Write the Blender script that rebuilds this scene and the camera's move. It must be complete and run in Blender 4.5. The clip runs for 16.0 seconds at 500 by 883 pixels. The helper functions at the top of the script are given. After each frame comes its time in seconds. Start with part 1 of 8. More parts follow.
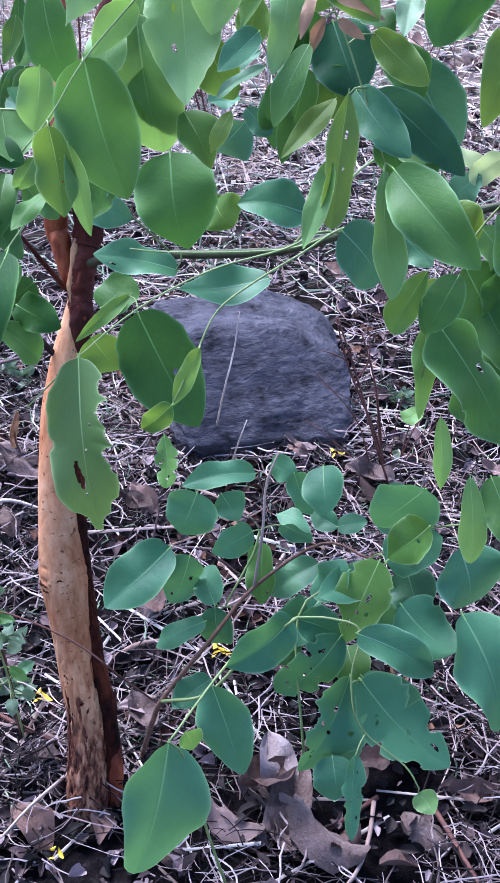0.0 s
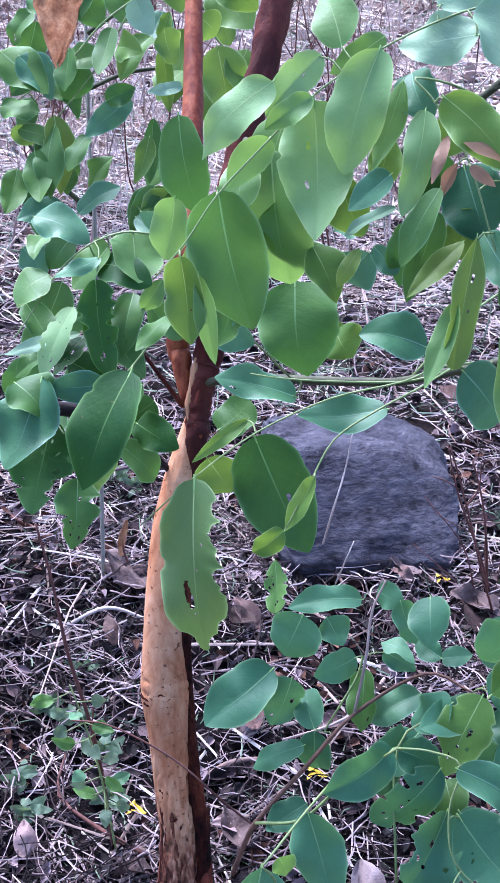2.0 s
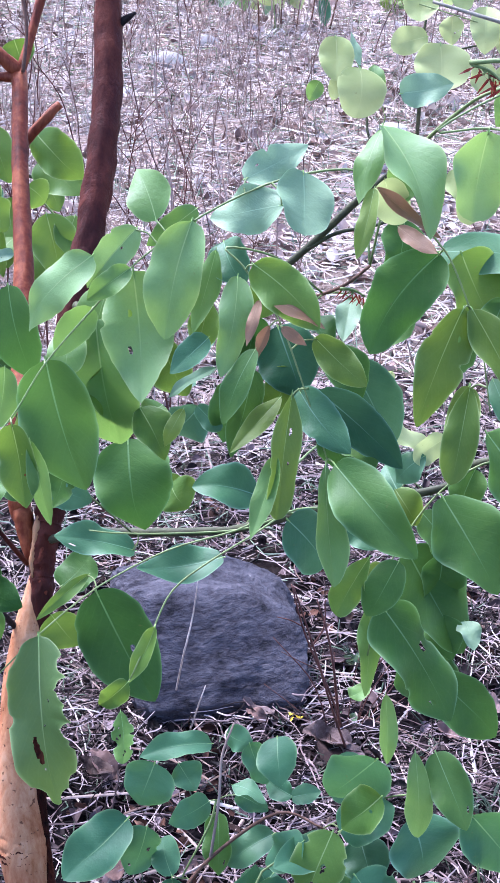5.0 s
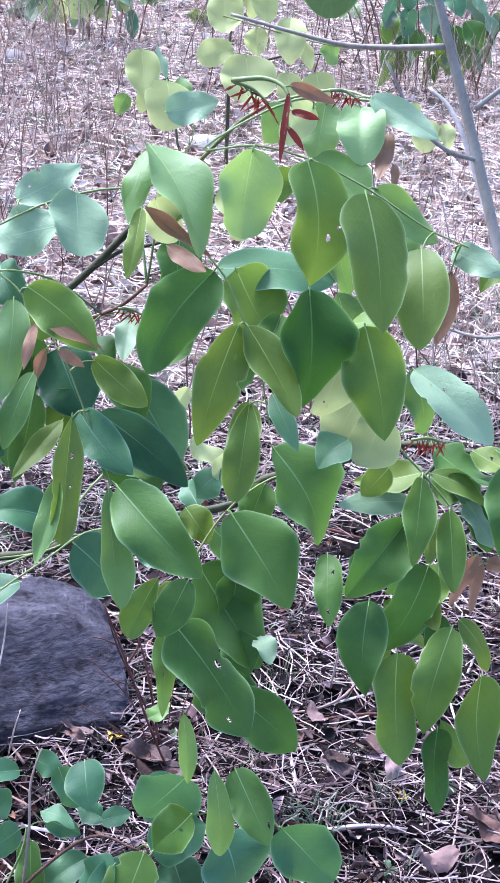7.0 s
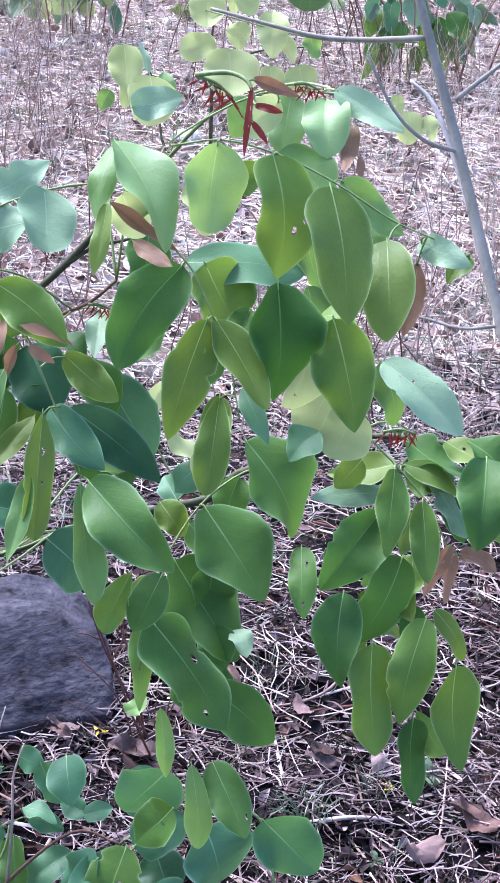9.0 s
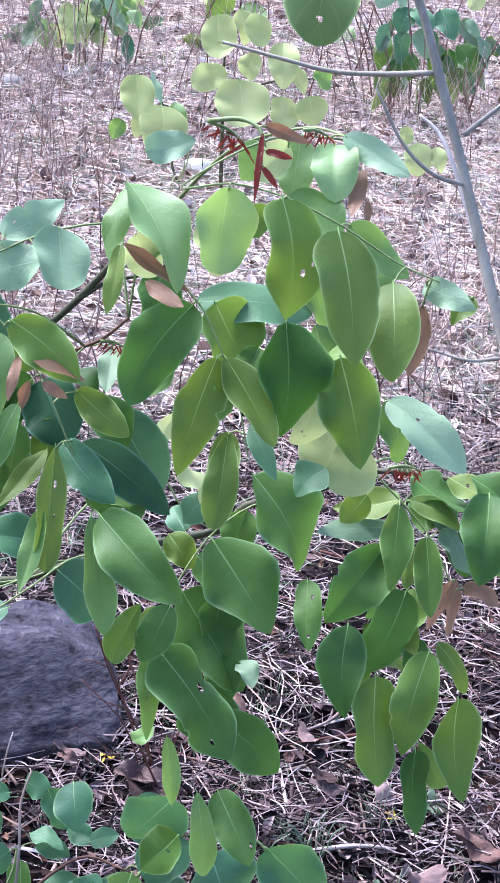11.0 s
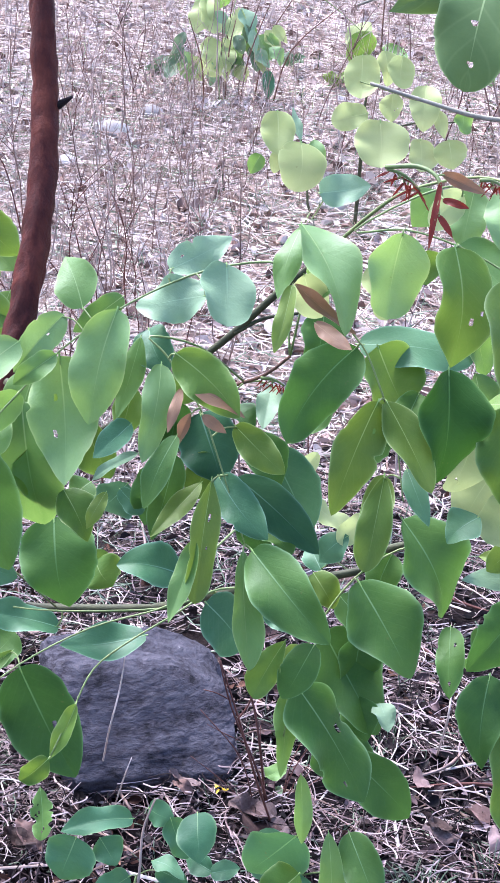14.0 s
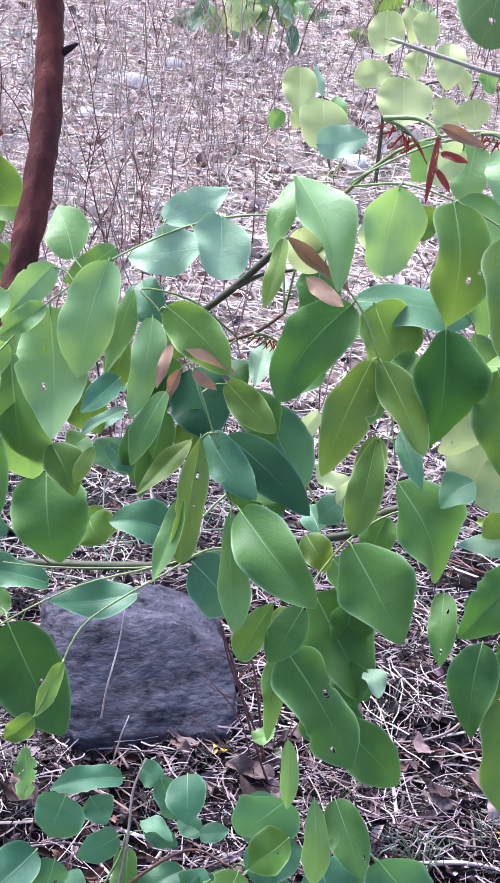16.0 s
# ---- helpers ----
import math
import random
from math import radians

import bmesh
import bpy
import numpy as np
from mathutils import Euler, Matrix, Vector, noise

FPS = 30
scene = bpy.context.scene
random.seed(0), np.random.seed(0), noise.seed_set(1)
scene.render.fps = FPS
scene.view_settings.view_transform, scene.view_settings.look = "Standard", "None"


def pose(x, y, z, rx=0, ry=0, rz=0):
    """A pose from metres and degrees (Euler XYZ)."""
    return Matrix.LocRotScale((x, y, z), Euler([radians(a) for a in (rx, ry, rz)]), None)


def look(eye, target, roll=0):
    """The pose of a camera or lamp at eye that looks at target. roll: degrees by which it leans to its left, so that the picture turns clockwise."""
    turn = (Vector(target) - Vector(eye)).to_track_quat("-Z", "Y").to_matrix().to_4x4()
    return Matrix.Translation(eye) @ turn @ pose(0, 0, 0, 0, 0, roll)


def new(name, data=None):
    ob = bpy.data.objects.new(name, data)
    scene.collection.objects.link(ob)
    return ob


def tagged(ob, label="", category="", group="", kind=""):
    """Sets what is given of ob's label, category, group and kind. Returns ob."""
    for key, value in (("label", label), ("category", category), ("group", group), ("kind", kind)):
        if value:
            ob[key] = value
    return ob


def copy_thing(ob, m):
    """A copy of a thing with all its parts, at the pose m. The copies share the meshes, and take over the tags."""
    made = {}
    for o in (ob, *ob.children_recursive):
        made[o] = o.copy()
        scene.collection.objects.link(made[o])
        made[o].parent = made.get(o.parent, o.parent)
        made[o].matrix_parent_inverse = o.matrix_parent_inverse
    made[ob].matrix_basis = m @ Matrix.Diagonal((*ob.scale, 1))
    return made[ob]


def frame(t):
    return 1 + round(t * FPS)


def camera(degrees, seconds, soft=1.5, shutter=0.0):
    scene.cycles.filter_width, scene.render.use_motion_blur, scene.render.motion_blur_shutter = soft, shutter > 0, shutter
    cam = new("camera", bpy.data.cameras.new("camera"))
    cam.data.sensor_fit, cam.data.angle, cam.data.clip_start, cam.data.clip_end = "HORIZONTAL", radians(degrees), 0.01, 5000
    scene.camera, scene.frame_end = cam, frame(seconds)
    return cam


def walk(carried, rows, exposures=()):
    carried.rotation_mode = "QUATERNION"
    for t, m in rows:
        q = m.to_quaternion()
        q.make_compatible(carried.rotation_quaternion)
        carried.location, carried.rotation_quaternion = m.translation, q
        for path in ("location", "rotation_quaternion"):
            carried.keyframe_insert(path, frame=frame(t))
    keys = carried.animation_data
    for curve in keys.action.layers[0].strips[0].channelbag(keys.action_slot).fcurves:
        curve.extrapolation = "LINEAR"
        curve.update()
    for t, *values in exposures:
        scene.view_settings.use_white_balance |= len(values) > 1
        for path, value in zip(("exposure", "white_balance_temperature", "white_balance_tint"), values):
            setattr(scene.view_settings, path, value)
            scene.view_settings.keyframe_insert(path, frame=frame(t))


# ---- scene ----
# ---- camera and path ----
cam = camera(16.84, 16.0, soft=1.4)
PATH = [
    (0, pose(0.0258, -0.0094, 1.4256, 53.448, -1.260, -1.115)),
    (0.2, pose(0.0239, -0.0104, 1.4312, 54.198, -1.072, -0.919)),
    (0.5, pose(0.0210, -0.0119, 1.4397, 55.647, -0.789, -0.414)),
    (1, pose(0.0120, -0.0106, 1.4461, 56.372, -1.087, 1.281)),
    (1.5, pose(0.0141, -0.0113, 1.4471, 57.242, -1.421, 2.586)),
    (2, pose(0.0161, -0.0089, 1.4463, 56.896, -1.763, 3.449)),
    (2.5, pose(0.0185, -0.0082, 1.4472, 56.943, -1.682, 2.810)),
    (3, pose(0.0197, -0.0126, 1.4497, 58.346, -1.393, 1.788)),
    (3.2, pose(0.0187, -0.0153, 1.4526, 58.490, -1.444, 1.665)),
    (5.3, pose(0.0400, -0.0508, 1.4889, 62.176, -1.421, -3.237)),
    (5.5, pose(0.0444, -0.0514, 1.4922, 62.246, -1.287, -3.950)),
    (6, pose(0.0637, -0.0479, 1.4917, 62.128, -1.632, -6.141)),
    (6.5, pose(0.0717, -0.0451, 1.4920, 62.418, -2.228, -7.954)),
    (7, pose(0.0722, -0.0411, 1.4859, 62.387, -2.289, -8.205)),
    (7.5, pose(0.0812, -0.0423, 1.4860, 62.515, -1.992, -8.550)),
    (8, pose(0.0800, -0.0423, 1.4831, 62.540, -1.930, -8.634)),
    (8.5, pose(0.0839, -0.0449, 1.4878, 62.229, -1.871, -8.626)),
    (8.7, pose(0.0875, -0.0446, 1.4867, 62.202, -1.721, -8.731)),
    (10.8, pose(0.0839, -0.0672, 1.5045, 62.803, -2.185, -8.553)),
    (11, pose(0.0835, -0.0648, 1.5062, 63.023, -2.100, -8.271)),
    (11.5, pose(0.0816, -0.0697, 1.5113, 63.445, -2.118, -7.589)),
    (12, pose(0.0797, -0.0751, 1.5168, 64.767, -2.481, -7.641)),
    (12.5, pose(0.0851, -0.0741, 1.5105, 65.377, -2.220, -7.534)),
    (13, pose(0.0743, -0.0767, 1.5124, 65.308, -2.552, -6.822)),
    (13.5, pose(0.0721, -0.0790, 1.5209, 64.697, -2.670, -5.825)),
    (14, pose(0.0491, -0.0660, 1.5115, 63.969, -3.349, -3.523)),
    (14.5, pose(0.0396, -0.0642, 1.5062, 63.518, -3.391, -0.153)),
    (15, pose(0.0375, -0.0579, 1.5026, 62.863, -3.248, 0.800)),
    (15.5, pose(0.0665, -0.0474, 1.4965, 62.965, -3.139, -0.100)),
    (16, pose(0.0737, -0.0415, 1.4992, 62.497, -4.176, -2.260)),
]
EXPOSURES = [(0.0, 1.78, 5030, 15), (1.5, 1.88, 5040, 19), (3.2, 1.89, 5050, 21), (5.5, 1.89, 5250, 20), (8.7, 1.85, 5330, 19), (12.5, 1.89, 5480, 18), (14.5, 1.95, 5480, 18), (16.0, 1.95, 5480, 18)]
walk(cam, PATH, EXPOSURES)

# ---- sky and sun: open shade, late in the day ----
SUN_ELEVATION, SUN_AZIMUTH = radians(52), radians(-35)
world = bpy.data.worlds.new("sky")
scene.world = world
world.use_nodes = True
wn = world.node_tree.nodes
sky = wn.new("ShaderNodeTexSky")
sky.sky_type, sky.sun_disc = "NISHITA", False
sky.sun_elevation, sky.sun_rotation = SUN_ELEVATION, SUN_AZIMUTH
sky.air_density, sky.dust_density, sky.ozone_density = 1.0, 3.0, 1.0
wn["Background"].inputs["Strength"].default_value = 0.135
world.node_tree.links.new(sky.outputs[0], wn["Background"].inputs["Color"])
sun = new("sun", bpy.data.lights.new("sun", "SUN"))
sun.data.energy, sun.data.angle, sun.data.color = 2.7, radians(26), (1.0, 0.96, 0.9)
toward = Vector((math.sin(SUN_AZIMUTH) * math.cos(SUN_ELEVATION), math.cos(SUN_AZIMUTH) * math.cos(SUN_ELEVATION), math.sin(SUN_ELEVATION)))
sun.matrix_world = look(toward * 20, (0, 0, 0))

# ---- materials ----


def shader(name, rough=0.6, spec=0.4):
    m = bpy.data.materials.new(name)
    m.use_nodes = True
    n, l = m.node_tree.nodes, m.node_tree.links
    b = n["Principled BSDF"]
    b.inputs["Roughness"].default_value = rough
    b.inputs["Specular IOR Level"].default_value = spec
    return m, n, l, b


def ramp(n, stops):
    r = n.new("ShaderNodeValToRGB")
    el = r.color_ramp.elements
    while len(el) < len(stops):
        el.new(0.5)
    for e, (p, col) in zip(el, stops):
        e.position, e.color = p, (*col, 1)
    return r


def noise_tex(n, scale, detail=4.0, rough=0.55):
    t = n.new("ShaderNodeTexNoise")
    t.inputs["Scale"].default_value, t.inputs["Detail"].default_value, t.inputs["Roughness"].default_value = scale, detail, rough
    return t


def mix(n, l, kind, fac, a, b):
    m = n.new("ShaderNodeMix")
    m.data_type, m.blend_type = "RGBA", kind
    for slot, v in ((0, fac), (6, a), (7, b)):
        if isinstance(v, (int, float)):
            m.inputs[slot].default_value = v
        elif isinstance(v, tuple):
            m.inputs[slot].default_value = (*v, 1)
        else:
            l.new(v, m.inputs[slot])
    return m.outputs[2]


def calc(n, l, op, a, b=0.0):
    m = n.new("ShaderNodeMath")
    m.operation = op
    for slot, v in ((0, a), (1, b)):
        if isinstance(v, (int, float)):
            m.inputs[slot].default_value = v
        else:
            l.new(v, m.inputs[slot])
    return m.outputs[0]


def bump(n, l, b, height, strength, distance):
    k = n.new("ShaderNodeBump")
    k.inputs["Strength"].default_value, k.inputs["Distance"].default_value = strength, distance
    l.new(height, k.inputs["Height"])
    l.new(k.outputs[0], b.inputs["Normal"])


def leaf_material(name, dark, light, rough=0.42, spec=0.5, thin=0.3, glow=(0.35, 0.5, 0.05), rib=(0.38, 0.48, 0.20), veins=0.045, pairs=52.0):
    """Leaf blade: leaf to leaf hue, mottling, midrib and side veins from the blade's own coordinates, and light coming through."""
    m, n, l, b = shader(name, rough, spec)
    info, uv = n.new("ShaderNodeObjectInfo"), n.new("ShaderNodeUVMap")
    r = ramp(n, [(0.12, dark), (0.88, light)])
    offs = n.new("ShaderNodeVectorMath")
    offs.operation = "MULTIPLY_ADD"
    l.new(uv.outputs[0], offs.inputs[0])
    offs.inputs[1].default_value = (1.0, 2.0, 1.0)
    shift = calc(n, l, "MULTIPLY", info.outputs["Random"], 37.0)
    l.new(shift, offs.inputs[2])
    mott, broad, spots = noise_tex(n, 22.0, 4.0, 0.6), noise_tex(n, 1.6, 2.0), noise_tex(n, 7.0, 3.0)
    for t in (mott, broad, spots):
        l.new(offs.outputs[0], t.inputs["Vector"])
    sep = n.new("ShaderNodeSeparateXYZ")
    l.new(uv.outputs[0], sep.inputs[0])
    f = calc(n, l, "ADD", calc(n, l, "MULTIPLY", info.outputs["Random"], 0.5), calc(n, l, "MULTIPLY", broad.outputs[0], 0.6))
    f = calc(n, l, "ADD", f, calc(n, l, "MULTIPLY", sep.outputs[1], 0.18))
    f = calc(n, l, "ADD", calc(n, l, "SUBTRACT", f, 0.17), calc(n, l, "MULTIPLY", calc(n, l, "SUBTRACT", mott.outputs[0], 0.5), 0.22))
    l.new(f, r.inputs[0])
    across = calc(n, l, "ABSOLUTE", calc(n, l, "SUBTRACT", sep.outputs[0], 0.5))
    wave = calc(n, l, "SINE", calc(n, l, "MULTIPLY", calc(n, l, "SUBTRACT", sep.outputs[1], calc(n, l, "MULTIPLY", across, 0.7)), pairs))
    vein = calc(n, l, "POWER", calc(n, l, "MAXIMUM", wave, 0.0), 14.0)
    c = mix(n, l, "MIX", calc(n, l, "MULTIPLY", vein, veins), r.outputs[0], mix(n, l, "MIX", 0.5, light, rib))
    rust = ramp(n, [(0.70, (0, 0, 0)), (0.76, (1, 1, 1))])
    l.new(spots.outputs[0], rust.inputs[0])
    c = mix(n, l, "MIX", calc(n, l, "MULTIPLY", rust.outputs[0], 0.4), c, (0.15, 0.12, 0.045))
    edge = calc(n, l, "POWER", calc(n, l, "MULTIPLY", across, 2.0), 24.0)
    c = mix(n, l, "MIX", calc(n, l, "MULTIPLY", edge, 0.95), c, rib)
    half = calc(n, l, "SUBTRACT", 0.019, calc(n, l, "MULTIPLY", sep.outputs[1], 0.016))
    mid = n.new("ShaderNodeMapRange")
    mid.interpolation_type = "SMOOTHSTEP"
    l.new(calc(n, l, "DIVIDE", across, half), mid.inputs["Value"])
    mid.inputs["From Min"].default_value, mid.inputs["From Max"].default_value = 0.45, 1.1
    mid.inputs["To Min"].default_value, mid.inputs["To Max"].default_value = 1.0, 0.0
    keep = calc(n, l, "MAXIMUM", calc(n, l, "SUBTRACT", 0.78, calc(n, l, "MULTIPLY", sep.outputs[1], 0.85)), 0.06)
    c = mix(n, l, "MIX", calc(n, l, "MULTIPLY", mid.outputs[0], keep), c, rib)
    l.new(c, b.inputs["Base Color"])
    l.new(calc(n, l, "ADD", rough - 0.1, calc(n, l, "MULTIPLY", broad.outputs[0], 0.2)), b.inputs["Roughness"])
    h = calc(n, l, "ADD", calc(n, l, "MULTIPLY", vein, -0.12), calc(n, l, "ADD", calc(n, l, "MULTIPLY", mott.outputs[0], 0.4), calc(n, l, "MULTIPLY", spots.outputs[0], 1.2)))
    bump(n, l, b, calc(n, l, "ADD", h, calc(n, l, "MULTIPLY", mid.outputs[0], 0.3)), 0.2, 0.002)
    tr, mx = n.new("ShaderNodeBsdfTranslucent"), n.new("ShaderNodeMixShader")
    l.new(mix(n, l, "MIX", 0.5, c, glow), tr.inputs["Color"])
    mx.inputs[0].default_value = thin
    l.new(b.outputs[0], mx.inputs[1])
    l.new(tr.outputs[0], mx.inputs[2])
    l.new(mx.outputs[0], n["Material Output"].inputs["Surface"])
    return m


def mottled(name, stops, scale, rough=0.8, spec=0.25, relief=0.4, depth=0.004, stretch=(1, 1, 1), island=0.0, obj=0.0, fine=6.0, thin=0.0):
    """A grained surface: a colour ramp over two scales of noise, with relief."""
    m, n, l, b = shader(name, rough, spec)
    co, mp = n.new("ShaderNodeTexCoord"), n.new("ShaderNodeMapping")
    mp.inputs["Scale"].default_value = stretch
    l.new(co.outputs["Object"], mp.inputs["Vector"])
    a, c = noise_tex(n, scale, 5.0), noise_tex(n, scale * fine, 6.0, 0.65)
    for t in (a, c):
        l.new(mp.outputs[0], t.inputs["Vector"])
    f = calc(n, l, "ADD", calc(n, l, "MULTIPLY", a.outputs[0], 0.6), calc(n, l, "MULTIPLY", c.outputs[0], 0.4))
    if island:
        g = n.new("ShaderNodeNewGeometry")
        f = calc(n, l, "ADD", calc(n, l, "MULTIPLY", f, 1 - island), calc(n, l, "MULTIPLY", g.outputs["Random Per Island"], island))
    if obj:
        o = n.new("ShaderNodeObjectInfo")
        f = calc(n, l, "ADD", calc(n, l, "MULTIPLY", f, 1 - obj), calc(n, l, "MULTIPLY", o.outputs["Random"], obj))
    r = ramp(n, stops)
    l.new(f, r.inputs[0])
    l.new(r.outputs[0], b.inputs["Base Color"])
    bump(n, l, b, c.outputs[0], relief, depth)
    if thin:
        tr, mx = n.new("ShaderNodeBsdfTranslucent"), n.new("ShaderNodeMixShader")
        l.new(r.outputs[0], tr.inputs["Color"])
        mx.inputs[0].default_value = thin
        l.new(b.outputs[0], mx.inputs[1])
        l.new(tr.outputs[0], mx.inputs[2])
        l.new(mx.outputs[0], n["Material Output"].inputs["Surface"])
    return m


YOUNG = leaf_material("young_leaf", (0.074, 0.168, 0.034), (0.182, 0.305, 0.085), 0.52, 0.42, 0.33, (0.30, 0.47, 0.06))
# Lit copy of the young leaf: brightness and whitish sheen are in the colour.
YOUNG_LIT = leaf_material("young_leaf_lit", (0.13, 0.245, 0.078), (0.27, 0.405, 0.165), 0.5, 0.44, 0.34)
GREEN = leaf_material("green_leaf", (0.050, 0.122, 0.017), (0.15, 0.25, 0.042), 0.56, 0.30, 0.28)
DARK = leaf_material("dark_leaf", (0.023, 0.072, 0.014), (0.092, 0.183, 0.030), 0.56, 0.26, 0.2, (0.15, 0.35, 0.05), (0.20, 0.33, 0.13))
# Blue-green leaf whose pale tint paints in the reflected sky.
SKY_SHEEN = leaf_material("sky_sheen_leaf", (0.15, 0.245, 0.132), (0.33, 0.45, 0.265), 0.5, 0.38, 0.22, (0.25, 0.42, 0.2), (0.36, 0.5, 0.3))
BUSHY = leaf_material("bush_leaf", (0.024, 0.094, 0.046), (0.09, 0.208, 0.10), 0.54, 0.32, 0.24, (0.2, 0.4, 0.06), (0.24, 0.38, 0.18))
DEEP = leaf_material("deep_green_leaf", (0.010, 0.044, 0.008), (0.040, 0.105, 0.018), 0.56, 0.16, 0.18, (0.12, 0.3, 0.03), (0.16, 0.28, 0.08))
MID = leaf_material("mid_green_leaf", (0.034, 0.095, 0.017), (0.112, 0.206, 0.038), 0.56, 0.29, 0.24, (0.2, 0.4, 0.06), (0.24, 0.38, 0.18))
TEAL = leaf_material("blue_green_leaf", (0.034, 0.112, 0.046), (0.118, 0.235, 0.108), 0.5, 0.36, 0.2, (0.2, 0.4, 0.15), (0.26, 0.42, 0.27))
OLIVE = leaf_material("olive_leaf", (0.055, 0.115, 0.012), (0.165, 0.225, 0.04), 0.54, 0.3, 0.28)
RUSSET = leaf_material("russet_leaf", (0.15, 0.085, 0.045), (0.34, 0.195, 0.115), 0.55, 0.3, 0.25, (0.5, 0.22, 0.1), (0.42, 0.27, 0.15))
CRIMSON = leaf_material("crimson_bud", (0.085, 0.010, 0.006), (0.20, 0.03, 0.016), 0.5, 0.3, 0.22, (0.5, 0.06, 0.03), (0.26, 0.06, 0.03))
PALE = leaf_material("pale_leaf", (0.27, 0.33, 0.11), (0.45, 0.50, 0.23), 0.58, 0.25, 0.36, (0.6, 0.66, 0.25), (0.5, 0.55, 0.25))
SAGE = leaf_material("sage_green_leaf", (0.055, 0.112, 0.030), (0.135, 0.205, 0.07), 0.56, 0.3, 0.26)
DEEP_TEAL = leaf_material("dark_blue_green_leaf", (0.016, 0.074, 0.026), (0.066, 0.156, 0.062), 0.5, 0.28, 0.18, (0.15, 0.32, 0.15), (0.2, 0.34, 0.24))
GREYISH = leaf_material("grey_green_weed_leaf", (0.05, 0.088, 0.052), (0.15, 0.205, 0.125), 0.6, 0.25, 0.3, (0.3, 0.42, 0.15), (0.22, 0.30, 0.17))
BROAD = leaf_material("broad_leaf", (0.05, 0.098, 0.03), (0.105, 0.17, 0.06), 0.65, 0.2, 0.16, veins=0.13, pairs=24.0)
RIB = mottled("leaf_rib", [(0.3, (0.22, 0.36, 0.09)), (0.7, (0.33, 0.46, 0.15))], 60, 0.5, 0.4, 0.1)
STALK = mottled("green_stalk", [(0.3, (0.12, 0.17, 0.045)), (0.7, (0.25, 0.30, 0.11))], 60, 0.55, 0.4, 0.2)
TWIG = mottled("green_brown_twig", [(0.3, (0.026, 0.026, 0.014)), (0.7, (0.085, 0.088, 0.04))], 50, 0.65, 0.3, 0.4, 0.002)
BARK_PALE = mottled("peeled_pale_bark", [(0.30, (0.13, 0.04, 0.018)), (0.40, (0.38, 0.17, 0.075)), (0.56, (0.56, 0.31, 0.165)), (0.75, (0.66, 0.44, 0.28))], 14, 0.65, 0.3, 0.7, 0.006, (1, 1, 0.4), fine=5)


def trunk_bark():
    """Smooth tan bark, pinkish and orange where it has just peeled, with small dark scars, breaking into upright flakes at the foot."""
    m, n, l, b = shader("peeling_trunk_bark", 0.68, 0.16)
    g = n.new("ShaderNodeNewGeometry")

    def stretched(kind, z):
        mp = n.new("ShaderNodeMapping")
        mp.inputs["Scale"].default_value = (1, 1, z)
        l.new(g.outputs["Position"], mp.inputs["Vector"])
        l.new(mp.outputs[0], kind.inputs["Vector"])
        return kind.outputs[0]

    patch, grain = stretched(noise_tex(n, 24.0, 4.0, 0.6), 0.4), stretched(noise_tex(n, 150.0, 6.0, 0.7), 0.3)
    speck, flake, hue = stretched(noise_tex(n, 170.0, 2.0, 0.5), 1.3), stretched(noise_tex(n, 120.0, 5.0, 0.65), 0.16), stretched(noise_tex(n, 11.0, 2.0), 0.6)
    f = calc(n, l, "ADD", calc(n, l, "MULTIPLY", patch, 0.62), calc(n, l, "MULTIPLY", grain, 0.38))
    r = ramp(n, [(0.35, (0.24, 0.075, 0.03)), (0.44, (0.40, 0.165, 0.075)), (0.54, (0.52, 0.265, 0.14)), (0.66, (0.62, 0.385, 0.24))])
    l.new(f, r.inputs[0])
    warm = ramp(n, [(0.44, (0, 0, 0)), (0.62, (1, 1, 1))])
    l.new(hue, warm.inputs[0])
    c = mix(n, l, "MIX", calc(n, l, "MULTIPLY", warm.outputs[0], 0.38), r.outputs[0], mix(n, l, "MULTIPLY", 1.0, r.outputs[0], (1.05, 0.72, 0.48)))
    dots = ramp(n, [(0.655, (0, 0, 0)), (0.71, (1, 1, 1))])
    l.new(speck, dots.inputs[0])
    c = mix(n, l, "MIX", calc(n, l, "MULTIPLY", dots.outputs[0], 0.8), c, (0.10, 0.032, 0.016))
    high, low = n.new("ShaderNodeSeparateXYZ"), n.new("ShaderNodeMapRange")
    l.new(g.outputs["Position"], high.inputs[0])
    l.new(calc(n, l, "ADD", high.outputs[2], calc(n, l, "MULTIPLY", calc(n, l, "SUBTRACT", patch, 0.5), 0.22)), low.inputs["Value"])
    low.inputs["From Min"].default_value, low.inputs["From Max"].default_value = 0.09, 0.17
    low.inputs["To Min"].default_value, low.inputs["To Max"].default_value = 1.0, 0.0
    old = ramp(n, [(0.37, (0.025, 0.008, 0.006)), (0.46, (0.15, 0.052, 0.028)), (0.56, (0.31, 0.135, 0.075)), (0.68, (0.46, 0.26, 0.165))])
    l.new(flake, old.inputs[0])
    l.new(mix(n, l, "MIX", low.outputs[0], c, old.outputs[0]), b.inputs["Base Color"])
    h = calc(n, l, "ADD", calc(n, l, "MULTIPLY", f, 0.7), calc(n, l, "MULTIPLY", calc(n, l, "MULTIPLY", flake, low.outputs[0]), 1.6))
    bump(n, l, b, calc(n, l, "SUBTRACT", h, calc(n, l, "MULTIPLY", dots.outputs[0], 0.4)), 0.8, 0.005)
    return m


